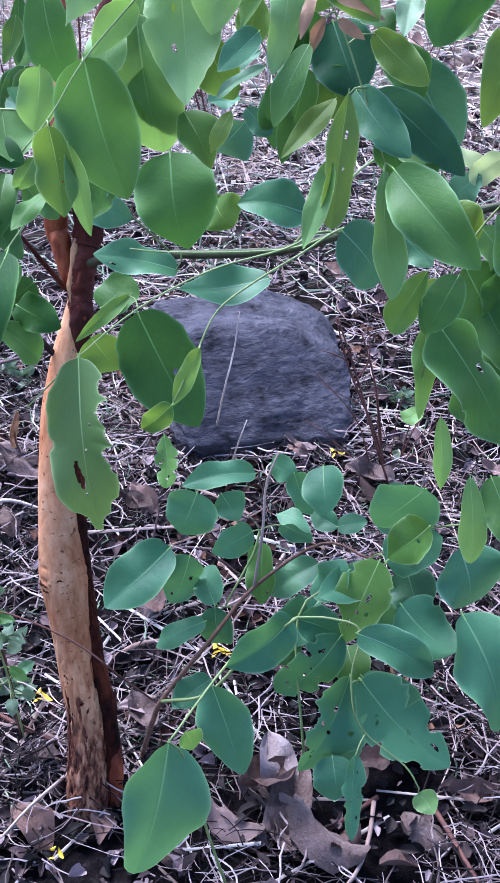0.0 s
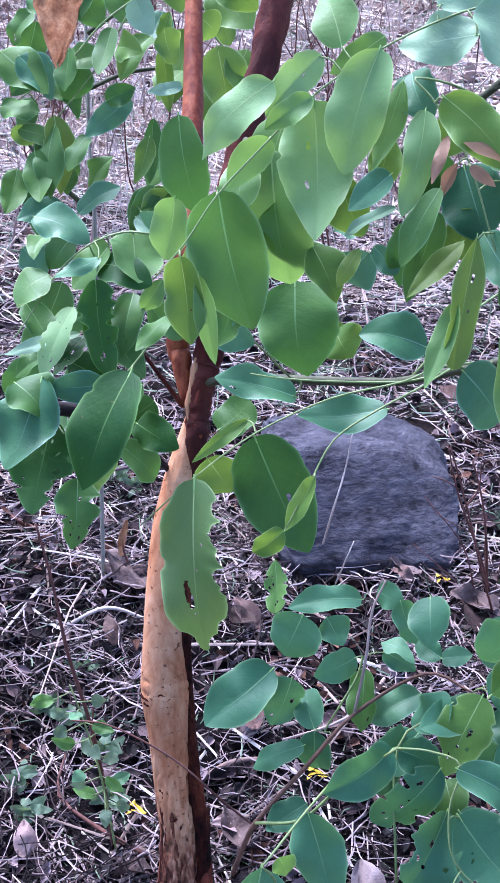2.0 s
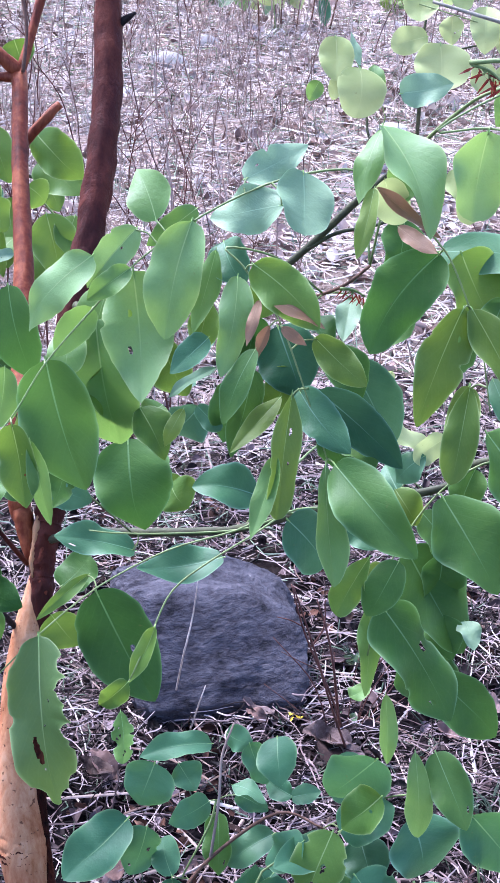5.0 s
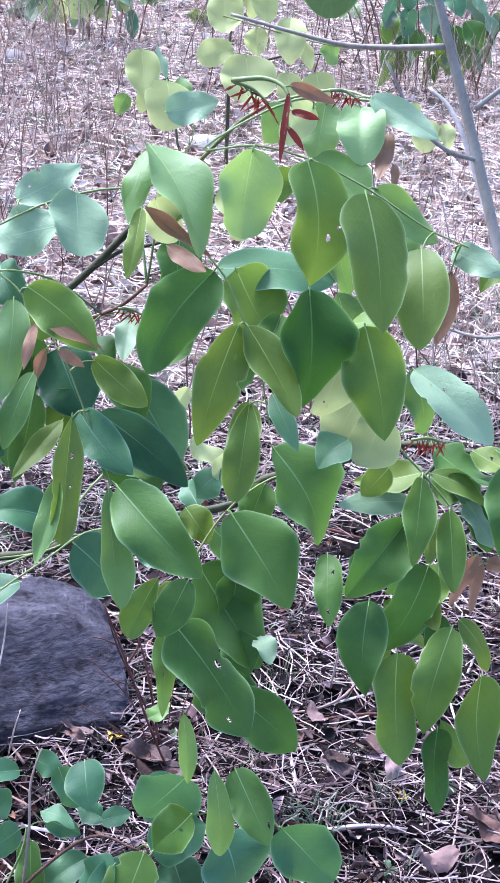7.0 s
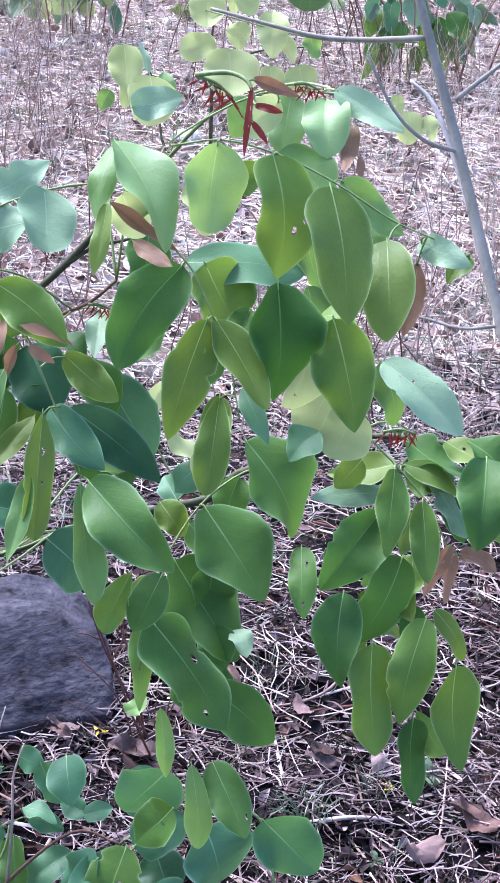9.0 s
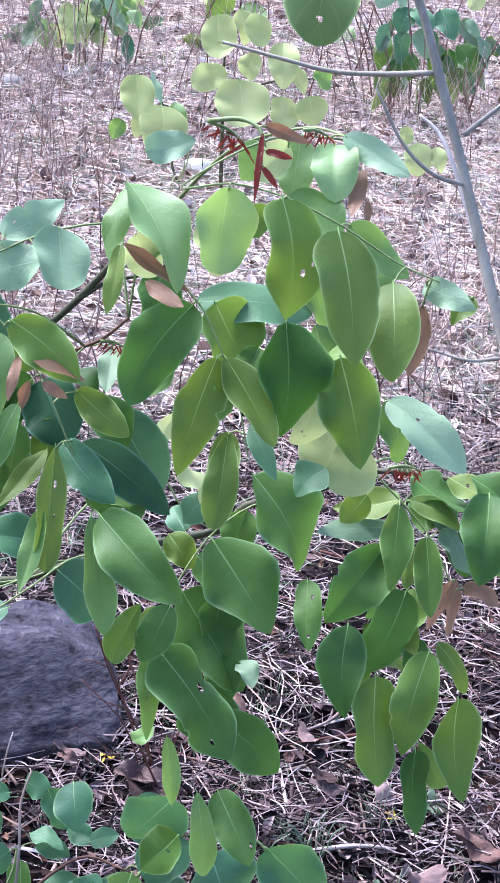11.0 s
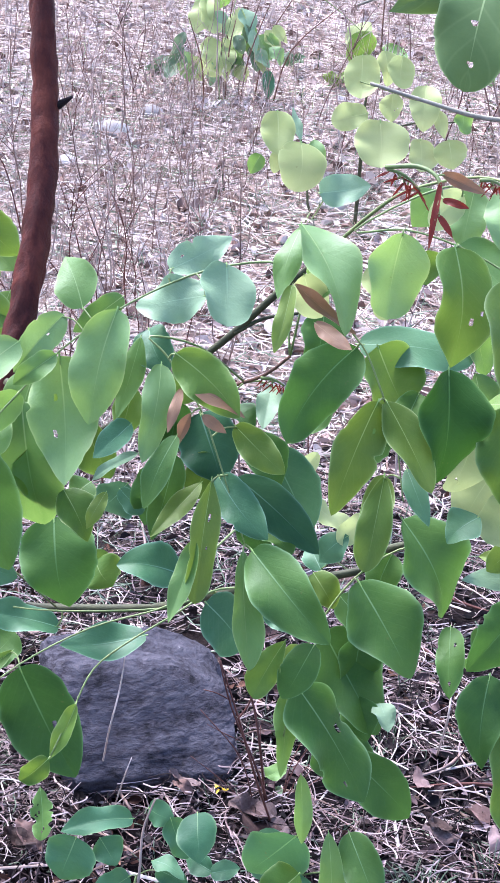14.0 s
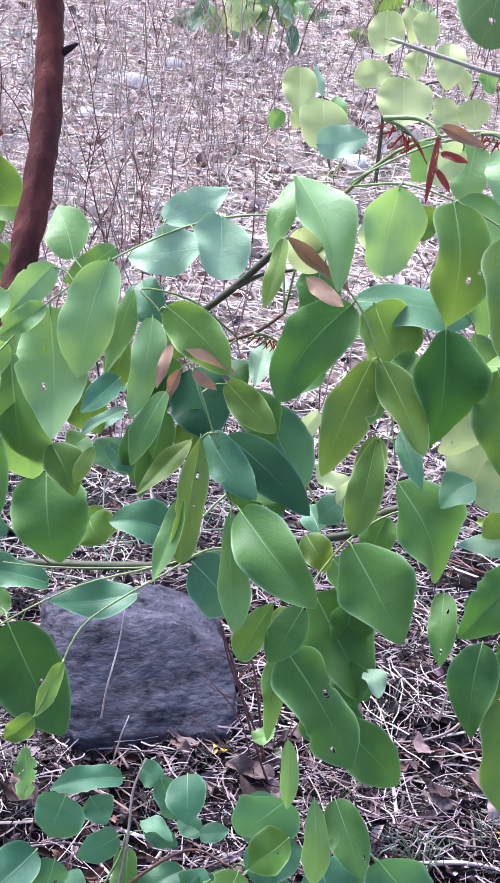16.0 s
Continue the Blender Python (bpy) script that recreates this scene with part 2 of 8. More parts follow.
BARK_TRUNK = trunk_bark()
BARK_RED = mottled("red_brown_bark", [(0.36, (0.05, 0.010, 0.005)), (0.50, (0.165, 0.032, 0.013)), (0.66, (0.37, 0.11, 0.042))], 22, 0.55, 0.22, 0.4, 0.003, (1, 1, 0.3))
BARK_DARK = mottled("dark_plum_bark", [(0.34, (0.024, 0.006, 0.005)), (0.5, (0.066, 0.0135, 0.0095)), (0.64, (0.122, 0.029, 0.016)), (0.76, (0.22, 0.07, 0.034))], 18, 0.6, 0.15, 0.6, 0.004, (1, 1, 0.28))
BARK_FOOT = mottled("cracked_foot_bark", [(0.36, (0.035, 0.011, 0.008)), (0.48, (0.14, 0.046, 0.028)), (0.60, (0.26, 0.115, 0.075)), (0.72, (0.44, 0.26, 0.18))], 40, 0.75, 0.12, 0.9, 0.005, (1, 1, 0.25))
BROWN_STEM = mottled("brown_woody_stem", [(0.3, (0.085, 0.04, 0.028)), (0.7, (0.22, 0.125, 0.09))], 40, 0.75, 0.15, 0.5, 0.003)
BARK_RIDGE = mottled("dark_ridge_bark", [(0.38, (0.005, 0.002, 0.0015)), (0.5, (0.042, 0.009, 0.005)), (0.66, (0.17, 0.042, 0.018))], 34, 0.75, 0.1, 1.0, 0.006, (1, 1, 0.3))
BARK_BLACK = mottled("blackened_bark", [(0.3, (0.008, 0.006, 0.007)), (0.7, (0.035, 0.022, 0.02))], 40, 0.8, 0.2, 0.6, 0.003)
BARK_GREY = mottled("grey_green_bark", [(0.3, (0.17, 0.155, 0.12)), (0.7, (0.34, 0.31, 0.255))], 25, 0.7, 0.3, 0.4, 0.003, (1, 1, 0.3))
STONE = mottled("weathered_grey_stone", [(0.37, (0.012, 0.010, 0.014)), (0.45, (0.042, 0.037, 0.047)), (0.57, (0.070, 0.064, 0.079)), (0.67, (0.105, 0.096, 0.108)), (0.73, (0.32, 0.30, 0.31))], 24, 0.85, 0.2, 0.9, 0.008, (1, 1, 2.2), fine=3.2)


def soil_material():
    """Dark humus, blackened for the shade under the trees, giving way to pale dry earth on the open ground beyond."""
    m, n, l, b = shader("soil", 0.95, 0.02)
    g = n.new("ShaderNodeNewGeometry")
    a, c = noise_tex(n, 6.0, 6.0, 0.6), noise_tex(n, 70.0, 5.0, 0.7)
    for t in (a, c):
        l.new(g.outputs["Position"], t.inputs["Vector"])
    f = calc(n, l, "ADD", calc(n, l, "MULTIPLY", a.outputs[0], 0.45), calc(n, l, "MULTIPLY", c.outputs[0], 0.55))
    # Near-black stops paint the shade lying between the straws.
    humus_shaded = ramp(n, [(0.38, (0.003, 0.0024, 0.003)), (0.56, (0.008, 0.006, 0.007)), (0.7, (0.03, 0.023, 0.023))])
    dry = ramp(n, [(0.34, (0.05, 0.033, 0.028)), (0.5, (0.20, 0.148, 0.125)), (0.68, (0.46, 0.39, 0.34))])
    l.new(f, humus_shaded.inputs[0])
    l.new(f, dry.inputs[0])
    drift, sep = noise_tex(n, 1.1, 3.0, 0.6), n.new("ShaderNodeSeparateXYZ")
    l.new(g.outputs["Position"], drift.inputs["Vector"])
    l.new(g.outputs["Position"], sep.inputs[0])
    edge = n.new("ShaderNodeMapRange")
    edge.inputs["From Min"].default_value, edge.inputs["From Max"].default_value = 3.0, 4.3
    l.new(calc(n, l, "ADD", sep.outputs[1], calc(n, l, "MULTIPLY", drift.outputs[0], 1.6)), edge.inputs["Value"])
    l.new(mix(n, l, "MIX", edge.outputs[0], humus_shaded.outputs[0], dry.outputs[0]), b.inputs["Base Color"])
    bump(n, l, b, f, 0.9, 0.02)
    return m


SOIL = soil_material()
# The two darkest straw stops carry the canopy's shade in their colour.
STRAW = mottled("shaded_dry_straw", [(0.28, (0.00636, 0.00376, 0.004)), (0.49, (0.030, 0.0185, 0.019)), (0.63, (0.185, 0.127, 0.126)), (0.86, (0.43, 0.335, 0.33))], 40, 0.75, 0.12, 0.3, 0.002, island=0.8)
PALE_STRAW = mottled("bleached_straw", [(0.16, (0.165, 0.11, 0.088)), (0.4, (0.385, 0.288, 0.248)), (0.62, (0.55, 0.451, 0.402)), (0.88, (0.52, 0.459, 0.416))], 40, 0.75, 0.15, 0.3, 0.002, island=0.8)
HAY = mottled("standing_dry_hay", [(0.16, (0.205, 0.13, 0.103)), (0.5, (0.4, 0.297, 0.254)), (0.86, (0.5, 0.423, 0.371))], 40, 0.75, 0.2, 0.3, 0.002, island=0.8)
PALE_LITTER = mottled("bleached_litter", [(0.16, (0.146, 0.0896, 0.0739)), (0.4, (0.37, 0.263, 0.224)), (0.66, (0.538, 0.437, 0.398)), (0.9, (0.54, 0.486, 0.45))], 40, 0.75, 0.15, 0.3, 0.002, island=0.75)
# Litter near the tree is likewise darkened for canopy shade.
LITTER = mottled("shaded_leaf_litter", [(0.25, (0.006, 0.00376, 0.004)), (0.5, (0.026, 0.01504, 0.015)), (0.74, (0.12, 0.0752, 0.076)), (0.93, (0.36, 0.2726, 0.285))], 40, 0.75, 0.25, 0.4, 0.003, island=0.75)
BROWN_LITTER = mottled("red_brown_litter", [(0.2, (0.012, 0.005, 0.004)), (0.5, (0.055, 0.022, 0.015)), (0.75, (0.13, 0.062, 0.042)), (0.93, (0.26, 0.15, 0.10))], 40, 0.8, 0.15, 0.4, 0.003, island=0.75)
DEAD = mottled("dead_leaf", [(0.22, (0.03, 0.01504, 0.012)), (0.45, (0.13, 0.0705, 0.056)), (0.68, (0.21, 0.1363, 0.125)), (0.88, (0.32, 0.235, 0.235))], 30, 0.7, 0.25, 0.5, 0.004, obj=0.55)
BROWN_DEAD = mottled("curled_brown_leaf", [(0.36, (0.17, 0.07, 0.035)), (0.5, (0.33, 0.165, 0.09)), (0.66, (0.55, 0.34, 0.21))], 45, 0.75, 0.1, 0.7, 0.004, thin=0.32)
PALE_LEAF = mottled("mauve_dead_leaf", [(0.28, (0.06, 0.034, 0.028)), (0.44, (0.15, 0.10, 0.09)), (0.6, (0.25, 0.185, 0.178)), (0.8, (0.38, 0.305, 0.30))], 38, 0.75, 0.2, 0.7, 0.004, obj=0.3)
WEED = mottled("dry_weed_stem", [(0.25, (0.13, 0.075, 0.06)), (0.5, (0.27, 0.18, 0.15)), (0.8, (0.48, 0.39, 0.34))], 20, 0.75, 0.2, 0.3, 0.002, obj=0.5)
WEED_RED = mottled("dark_red_weed_stem", [(0.3, (0.05, 0.018, 0.015)), (0.7, (0.15, 0.06, 0.045))], 30, 0.7, 0.25, 0.3, 0.002)
GRASS = mottled("low_green_grass", [(0.2, (0.045, 0.08, 0.025)), (0.5, (0.10, 0.15, 0.05)), (0.85, (0.24, 0.25, 0.12))], 30, 0.6, 0.3, 0.2, 0.002, island=0.8)
GROUND_GREEN = mottled("grey_green_grass", [(0.2, (0.04, 0.062, 0.034)), (0.5, (0.10, 0.14, 0.085)), (0.85, (0.25, 0.30, 0.20))], 30, 0.6, 0.3, 0.2, 0.002, island=0.8)
YELLOW = mottled("yellow_petal", [(0.3, (0.55, 0.33, 0.01)), (0.7, (0.75, 0.55, 0.03))], 40, 0.55, 0.3, 0.2)
PEBBLE = mottled("pale_pebble", [(0.3, (0.24, 0.22, 0.21)), (0.7, (0.55, 0.52, 0.50))], 20, 0.8, 0.3, 0.4, obj=0.4)

# ---- builders ----


def mesh_of(name, verts, faces, mats, smooth=True):
    me = bpy.data.meshes.new(name)
    me.from_pydata([tuple(v) for v in verts], [], faces)
    for m in mats if isinstance(mats, (list, tuple)) else [mats]:
        me.materials.append(m)
    if smooth:
        me.polygons.foreach_set("use_smooth", [True] * len(me.polygons))
    return me


def child(name, me, parent, label="", m=None):
    ob = new(name, me)
    ob.parent = parent
    if m is not None:
        ob.matrix_basis = m
    return tagged(ob, label) if label else ob


def thing(name, x, y, z, label, category, group="", kind=""):
    ob = new(name)
    ob.location = (x, y, z)
    ob.empty_display_size = 0.05
    return tagged(ob, label, category, group, kind)


def smooth_line(pts, per=5):
    """A curve through the points, per steps to a stretch."""
    p = [Vector(q) for q in pts]
    p = [p[0] * 2 - p[1]] + p + [p[-1] * 2 - p[-2]]
    out = []
    for i in range(1, len(p) - 2):
        a, b, c, d = p[i - 1 : i + 3]
        for k in range(per):
            t = k / per
            out.append(0.5 * (2 * b + (c - a) * t + (2 * a - 5 * b + 4 * c - d) * t * t + (3 * b - a - 3 * c + d) * t**3))
    return out + [p[-2]]


def tube(pts, radii, sides=8, per=5, rough=0.0, seed=0, origin=(0, 0, 0)):
    """Vertices and faces of a closed tapering stem through the points."""
    line = smooth_line(pts, per)
    rng = random.Random(seed)
    verts, faces = [], []
    ref = Vector((0.31, -0.2, 0.11)).normalized()
    o = Vector(origin)
    for i, p in enumerate(line):
        d = (line[min(i + 1, len(line) - 1)] - line[max(i - 1, 0)]).normalized()
        u = d.cross(ref).normalized()
        w = d.cross(u)
        f = i / (len(line) - 1) * (len(radii) - 1)
        k = min(int(f), len(radii) - 2)
        r = radii[k] + (radii[k + 1] - radii[k]) * (f - k)
        for s in range(sides):
            a = 2 * math.pi * s / sides
            n = 1 + rough * (noise.noise(Vector((math.cos(a) * 1.4, math.sin(a) * 1.4, i * 0.35 + seed))) + 0.3 * rng.uniform(-1, 1))
            verts.append(p - o + (u * math.cos(a) + w * math.sin(a)) * r * n)
    m = len(line)
    for i in range(m - 1):
        for s in range(sides):
            a, b = i * sides + s, i * sides + (s + 1) % sides
            faces.append((a, b, b + sides, a + sides))
    faces.append(tuple(range(sides))[::-1])
    faces.append(tuple((m - 1) * sides + s for s in range(sides)))
    return verts, faces


def stem(name, parent, pts, radii, material, label="", sides=8, per=5, rough=0.0, seed=0):
    """A stem given in world places, as a part of the thing."""
    o = parent.location if parent.parent is None else parent.parent.location
    v, f = tube(pts, radii, sides, per, rough, seed, o)
    return child(name, mesh_of(name, v, f, material), parent, label)


# leaf forms: where the blade is widest, how round its base is, and how its tip narrows
FORMS = {
    "ovate": (0.39, 0.47, 1.95, 0.86),
    "elliptic": (0.43, 0.47, 2.1, 0.79),
    "round": (0.48, 0.45, 2.2, 0.52),
    "lance": (0.42, 0.72, 1.8, 0.90),
    "obovate": (0.62, 0.80, 2.1, 0.58),
    "acuminate": (0.36, 0.48, 1.7, 1.05),
}


def blade(seed, form, bend, eaten):
    """One leaf blade, one unit long and one unit wide, wavy at the margin, with a short stalk."""
    rng = random.Random(seed * 7 + 1)
    worn = {"": 0, "whole": 0, "nibbled": 1, "eaten": 2, "ragged": 3}[eaten]
    nu, nv = ((14, 34), (22, 50), (28, 64), (40, 96))[worn]
    peak, foot, full, tip = FORMS[form]
    peak += rng.uniform(-0.04, 0.04)
    tip *= rng.uniform(0.92, 1.1)
    fold, arch = rng.uniform(0.0, 0.20), rng.uniform(-0.10, 0.14)
    wave, phase, rough = rng.uniform(0.04, 0.12), rng.uniform(0, 6), 0.6 if form == "round" else 1.0
    hook, twist = rng.uniform(-0.4, 0.15), rng.uniform(-0.22, 0.22)
    lop, sway, nod = rng.uniform(-0.07, 0.07), rng.uniform(-0.04, 0.04), rng.uniform(-0.4, 0.4)
    bites = [(rng.uniform(0.2, 0.8), rng.choice((-1, 1)), rng.uniform(0.02, 0.07), rng.uniform(0.1, 0.42)) for _ in range((0, rng.randint(0, 3), 8, 0)[worn])]
    if worn == 1:
        bites = [(v, side, r * 0.8, deep * 0.4) for v, side, r, deep in bites]
    if worn == 3:
        bites = [(0.16, -1, 0.05, 0.3), (0.29, -1, 0.07, 0.45), (0.40, -1, 0.05, 0.24), (0.52, -1, 0.06, 0.40), (0.60, -1, 0.03, 0.2), (0.84, -1, 0.05, 0.25), (0.935, -1, 0.05, 0.55), (0.10, 1, 0.06, 0.12), (0.47, 1, 0.035, 0.12), (0.92, 1, 0.06, 0.45)]
    verts, faces, uvs = [], [], []
    grid = {}

    def half(v, side):
        p = peak + (0.03 if side else -0.03) * lop * 10
        if v < p:
            w = max(0.0, 1 - ((p - v) / p) ** 2) ** foot
        else:
            w = max(0.0, 1 - ((v - p) / (1 - p)) ** full) ** tip
        at = Vector((v * 3.2, side * 3.1, seed * 1.7))
        return w * (1 + rough * (0.06 * noise.noise(at) + 0.05 * noise.noise(at * 3.3)))

    def place(u, v):
        w = half(v, int(u > 0))
        for bv, side, br, deep in bites:
            if u * side > 0 and abs(v - bv) < br:
                w *= 1 - deep * (1 - ((v - bv) / br) ** 2) ** 0.6 * (1 + 0.25 * noise.noise(Vector((v * 60, side, seed))))
        x = u * w * 0.5 * (1 + lop * (1 if u > 0 else -1)) + sway * math.sin(math.pi * v) + bend * 4 * (v - v * v) + nod * max(0.0, v - 0.62) ** 2
        z = fold * abs(u) * w * 0.5 + arch * math.sin(math.pi * v) + wave * math.sin((9 if u > 0 else 7) * v + phase + (2.1 if u > 0 else 0)) * abs(u) ** 1.8 * w
        z += twist * u * w * 0.5 * (v - 0.5) + hook * max(0, v - 0.6) ** 2
        return Vector((x, v, z))

    holes = [(rng.uniform(0.2, 0.8), rng.uniform(0.2, 0.85), rng.uniform(0.012, 0.034)) for _ in range((0, rng.randint(0, 2), 6, 0)[worn])]
    if worn == 3:
        holes = [(0.64, 0.60, 0.030), (0.63, 0.645, 0.040), (0.59, 0.685, 0.036), (0.44, 0.50, 0.010), (0.34, 0.36, 0.012), (0.56, 0.76, 0.008)]

    def rim(a, c, r, u, v):
        """How far a place of the blade lies from a hole's middle, and how wide the hole is towards it."""
        dx, dy = (u - a) * 0.7, v - c
        d = math.hypot(dx, dy)
        return d, r * (1 + 0.7 * noise.noise(Vector((dx / (d + 1e-6) * 1.3, dy / (d + 1e-6) * 1.3, a * 9))))

    for j in range(nv + 1):
        for i in range(nu + 1):
            grid[i, j] = len(verts)
            u, v = i / nu, j / nv
            for a, c, r in holes:
                d, wide = rim(a, c, r, u, v)
                if 1e-6 < d < wide + 0.008:
                    u, v = a + (u - a) * wide / d, c + (v - c) * wide / d
            verts.append(place(2 * u - 1, v))
            uvs.append((u, v))
    for j in range(nv):
        for i in range(nu):
            u, v = (i + 0.5) / nu, (j + 0.5) / nv
            if all(d > wide for d, wide in (rim(a, c, r, u, v) for a, c, r in holes)):
                faces.append((grid[i, j], grid[i + 1, j], grid[i + 1, j + 1], grid[i, j + 1]))
    blades = len(faces)
    first = len(verts)
    steps = (-0.025, 0.0, 0.06)
    for v in steps:
        p = place(0, max(v, 0.0))
        p.y = v
        h = 0.011 * (1 - 6 * max(v, 0))
        for dx, dz in ((-h, 0), (0, h * 0.7), (h, 0), (0, -h * 0.7)):
            verts.append(p + Vector((dx * 1.5, 0, dz)))
            uvs.append((0.5, max(v, 0)))
    for k in range(len(steps) - 1):
        a = first + 4 * k
        faces += [(a + q, a + (q + 1) % 4, a + 4 + (q + 1) % 4, a + 4 + q) for q in range(4)]
    return verts, faces, uvs, blades


BLADES = {}


def blade_mesh(seed, form, bend, eaten, material):
    key = (seed, form, bend, eaten, material.name)
    if key not in BLADES:
        v, f, uvs, blades = blade(seed, form, bend, eaten)
        me = mesh_of("leaflet", v, f, [material, RIB])
        layer = me.uv_layers.new(name="UVMap")
        for loop in me.loops:
            layer.data[loop.index].uv = uvs[loop.vertex_index]
        for p in me.polygons[blades:]:
            p.material_index = 1
        BLADES[key] = me
    return BLADES[key]


OUTWARD = Vector((0.05, -0.72, 0.69)).normalized()
count = [0]


def leaflet(stalk, base, run, width, roll, material, form="", bend=0.0, eaten=""):
    """A leaflet hung from its base along run, its face turned outward and rolled by some degrees."""
    count[0] += 1
    run = Vector(run)
    y = run.normalized()
    x = y.cross(OUTWARD).normalized()
    z = x.cross(y)
    turn = Matrix.Rotation(radians(roll), 3, y)
    x, z = turn @ x, turn @ z
    if not form:
        form = "round" if material in (PALE, BROAD) else ("elliptic", "ovate", "elliptic", "ovate", "lance")[count[0] % 5]
    if not eaten and run.length > 0.04 and count[0] % 10 in (1, 6):
        eaten = "nibbled"
    me = blade_mesh(count[0] % 23, form, bend, eaten, material)
    s = run.length
    h = min(s, width * 1.7)
    m = Matrix(((x.x * width, y.x * s, z.x * h, 0), (x.y * width, y.y * s, z.y * h, 0), (x.z * width, y.z * s, z.z * h, 0), (0, 0, 0, 1)))
    m.translation = Vector(base) - stalk.parent.location
    label = {"russet_leaf": "reddish brown young leaflet", "sky_sheen_leaf": "blue-green leaflet with pale sky sheen in its colour", "blue_green_leaf": "blue-green leaflet", "young_leaf": "fresh yellow-green leaflet"}.get(material.name, "")
    return child("leaflet", me, stalk, label, m)


STALKS = []


def leaf_stalk(owner, pts, r=0.0016):
    st = stem("leaf_stalk", owner, pts, [r * 1.2, r, r * 0.7], STALK, sides=6, per=4)
    STALKS.append((st, [p - owner.location for p in smooth_line(pts, 6)]))
    return st


def add_petioles():
    """Join each leaflet's base to its leaf stalk by a thin curved petiole."""
    for st, line in STALKS:
        verts, faces = [v.co.copy() for v in st.data.vertices], [tuple(p.vertices) for p in st.data.polygons]
        for leaf in st.children:
            base = leaf.matrix_basis.translation
            p = min(line, key=lambda q: (q - base).length)
            d = (p - base).length
            if 0.002 < d < 0.024:
                y = leaf.matrix_basis.col[1].to_3d().normalized()
                v, f = tube([p, p.lerp(base, 0.55) - y * d * 0.05 + Vector((0, 0, d * 0.04)), base + y * 0.002], [0.0008, 0.00065, 0.0006], 5, 4)
                k = len(verts)
                verts += v
                faces += [tuple(q + k for q in g) for g in f]
        st.data = mesh_of("leaf_stalk", verts, faces, STALK)


# ---- ground ----


def relief(x, y):
    near = math.exp(-((x * x + (y - 3) ** 2) / 60))
    return near * (0.018 * noise.noise(Vector((x * 2.1, y * 2.1, 0))) + 0.007 * noise.noise(Vector((x * 9, y * 9, 3)))) + (1 - near) * 0.25 * noise.noise(Vector((x * 0.05, y * 0.05, 8)))


def ground_sheet():
    n = 170
    s = [math.sinh(6.2 * (2 * i / n - 1)) / math.sinh(6.2) * 900 for i in range(n + 1)]
    verts = [(x + 0.2, y + 2.5, relief(x + 0.2, y + 2.5)) for y in s for x in s]
    w = n + 1
    faces = [(j * w + i, j * w + i + 1, (j + 1) * w + i + 1, (j + 1) * w + i) for j in range(n) for i in range(n)]
    return tagged(new("ground", mesh_of("ground", verts, faces, SOIL)), "dry soil under straw and leaf litter, shade painted in near the tree", "ground", kind="structure")


ground = ground_sheet()


def spot(rng, y0, y1, spread):
    """A place on the ground: the strip widens with distance."""
    y = y0 + (y1 - y0) * rng.random()
    return rng.uniform(-0.3 - spread * 0.17 * y, 0.3 + spread * 0.31 * y), y


# ends of the boulder's front
RL, RR = (-0.015, 1.874), (0.240, 1.924)
BX, BY = RL[0] * 0.5 + RR[0] * 0.5, RL[1] * 0.5 + RR[1] * 0.5 + 0.05
CLEAR = (0.669, 4.359, 0.226)


def straw_bed(name, amount, y0, y1, length, thick, lift, seed, label, material=None, upright=0.12, segs=2, curl=0.3, clumps=0.0):
    rng = random.Random(seed)
    verts, faces = [], []
    for _ in range(amount):
        x, y = spot(rng, y0, y1, 1.0)
        # Thinner straw nearest, by the trunk foot and bush: bare dark soil imitates shade.
        if clumps and noise.noise(Vector((x * 7, y * 5, 2))) + 0.6 * noise.noise(Vector((x * 19, y * 15, 5))) < clumps * rng.uniform(-1.2, 1) + max(0.0, min(0.4, (1.42 - y) * 2.0)) + 0.35 * math.exp(-((x - 0.03) / 0.09) ** 2 - ((y - 1.48) / 0.12) ** 2) + 0.4 * math.exp(-((x - 0.24) / 0.15) ** 2 - ((y - 1.28) / 0.14) ** 2):
            continue
        if ((x - BX + 0.01) / 0.125) ** 2 + ((y - BY - 0.06) / 0.14) ** 2 < 1:
            continue
        if upright > 1 and abs(x / y - CLEAR[0] / CLEAR[1]) < 0.085 and y < CLEAR[1]:
            continue
        a, ln, r = rng.uniform(0, math.tau), rng.uniform(*length), rng.uniform(*thick)
        z = relief(x, y) + rng.random() ** 2 * lift
        tilt = rng.gauss(0, upright) if upright < 1 else rng.uniform(0.9, 1.45)
        drift = rng.gauss(0, curl * 1.1)
        p = Vector((x, y, z + 0.002))
        first = len(verts)
        for k in range(segs + 1):
            d = Vector((math.cos(a) * math.cos(tilt), math.sin(a) * math.cos(tilt), math.sin(tilt)))
            side = Vector((-math.sin(a), math.cos(a), 0))
            rr = r * (1 - 0.35 * k / segs)
            verts += [p + side * rr, p - side * rr, p + Vector((0, 0, rr * 1.5))]
            p = p + d * (ln / segs)
            p.z = max(p.z, relief(p.x, p.y) + 0.001)
            a += drift + rng.gauss(0, curl)
            tilt *= 0.4 if upright < 1 else 0.95
        for k in range(segs):
            q = first + 3 * k
            faces += [(q, q + 3, q + 5, q + 2), (q + 2, q + 5, q + 4, q + 1)]
    return tagged(new(name, mesh_of(name, verts, faces, material or STRAW)), label, "straw", kind="stuff")


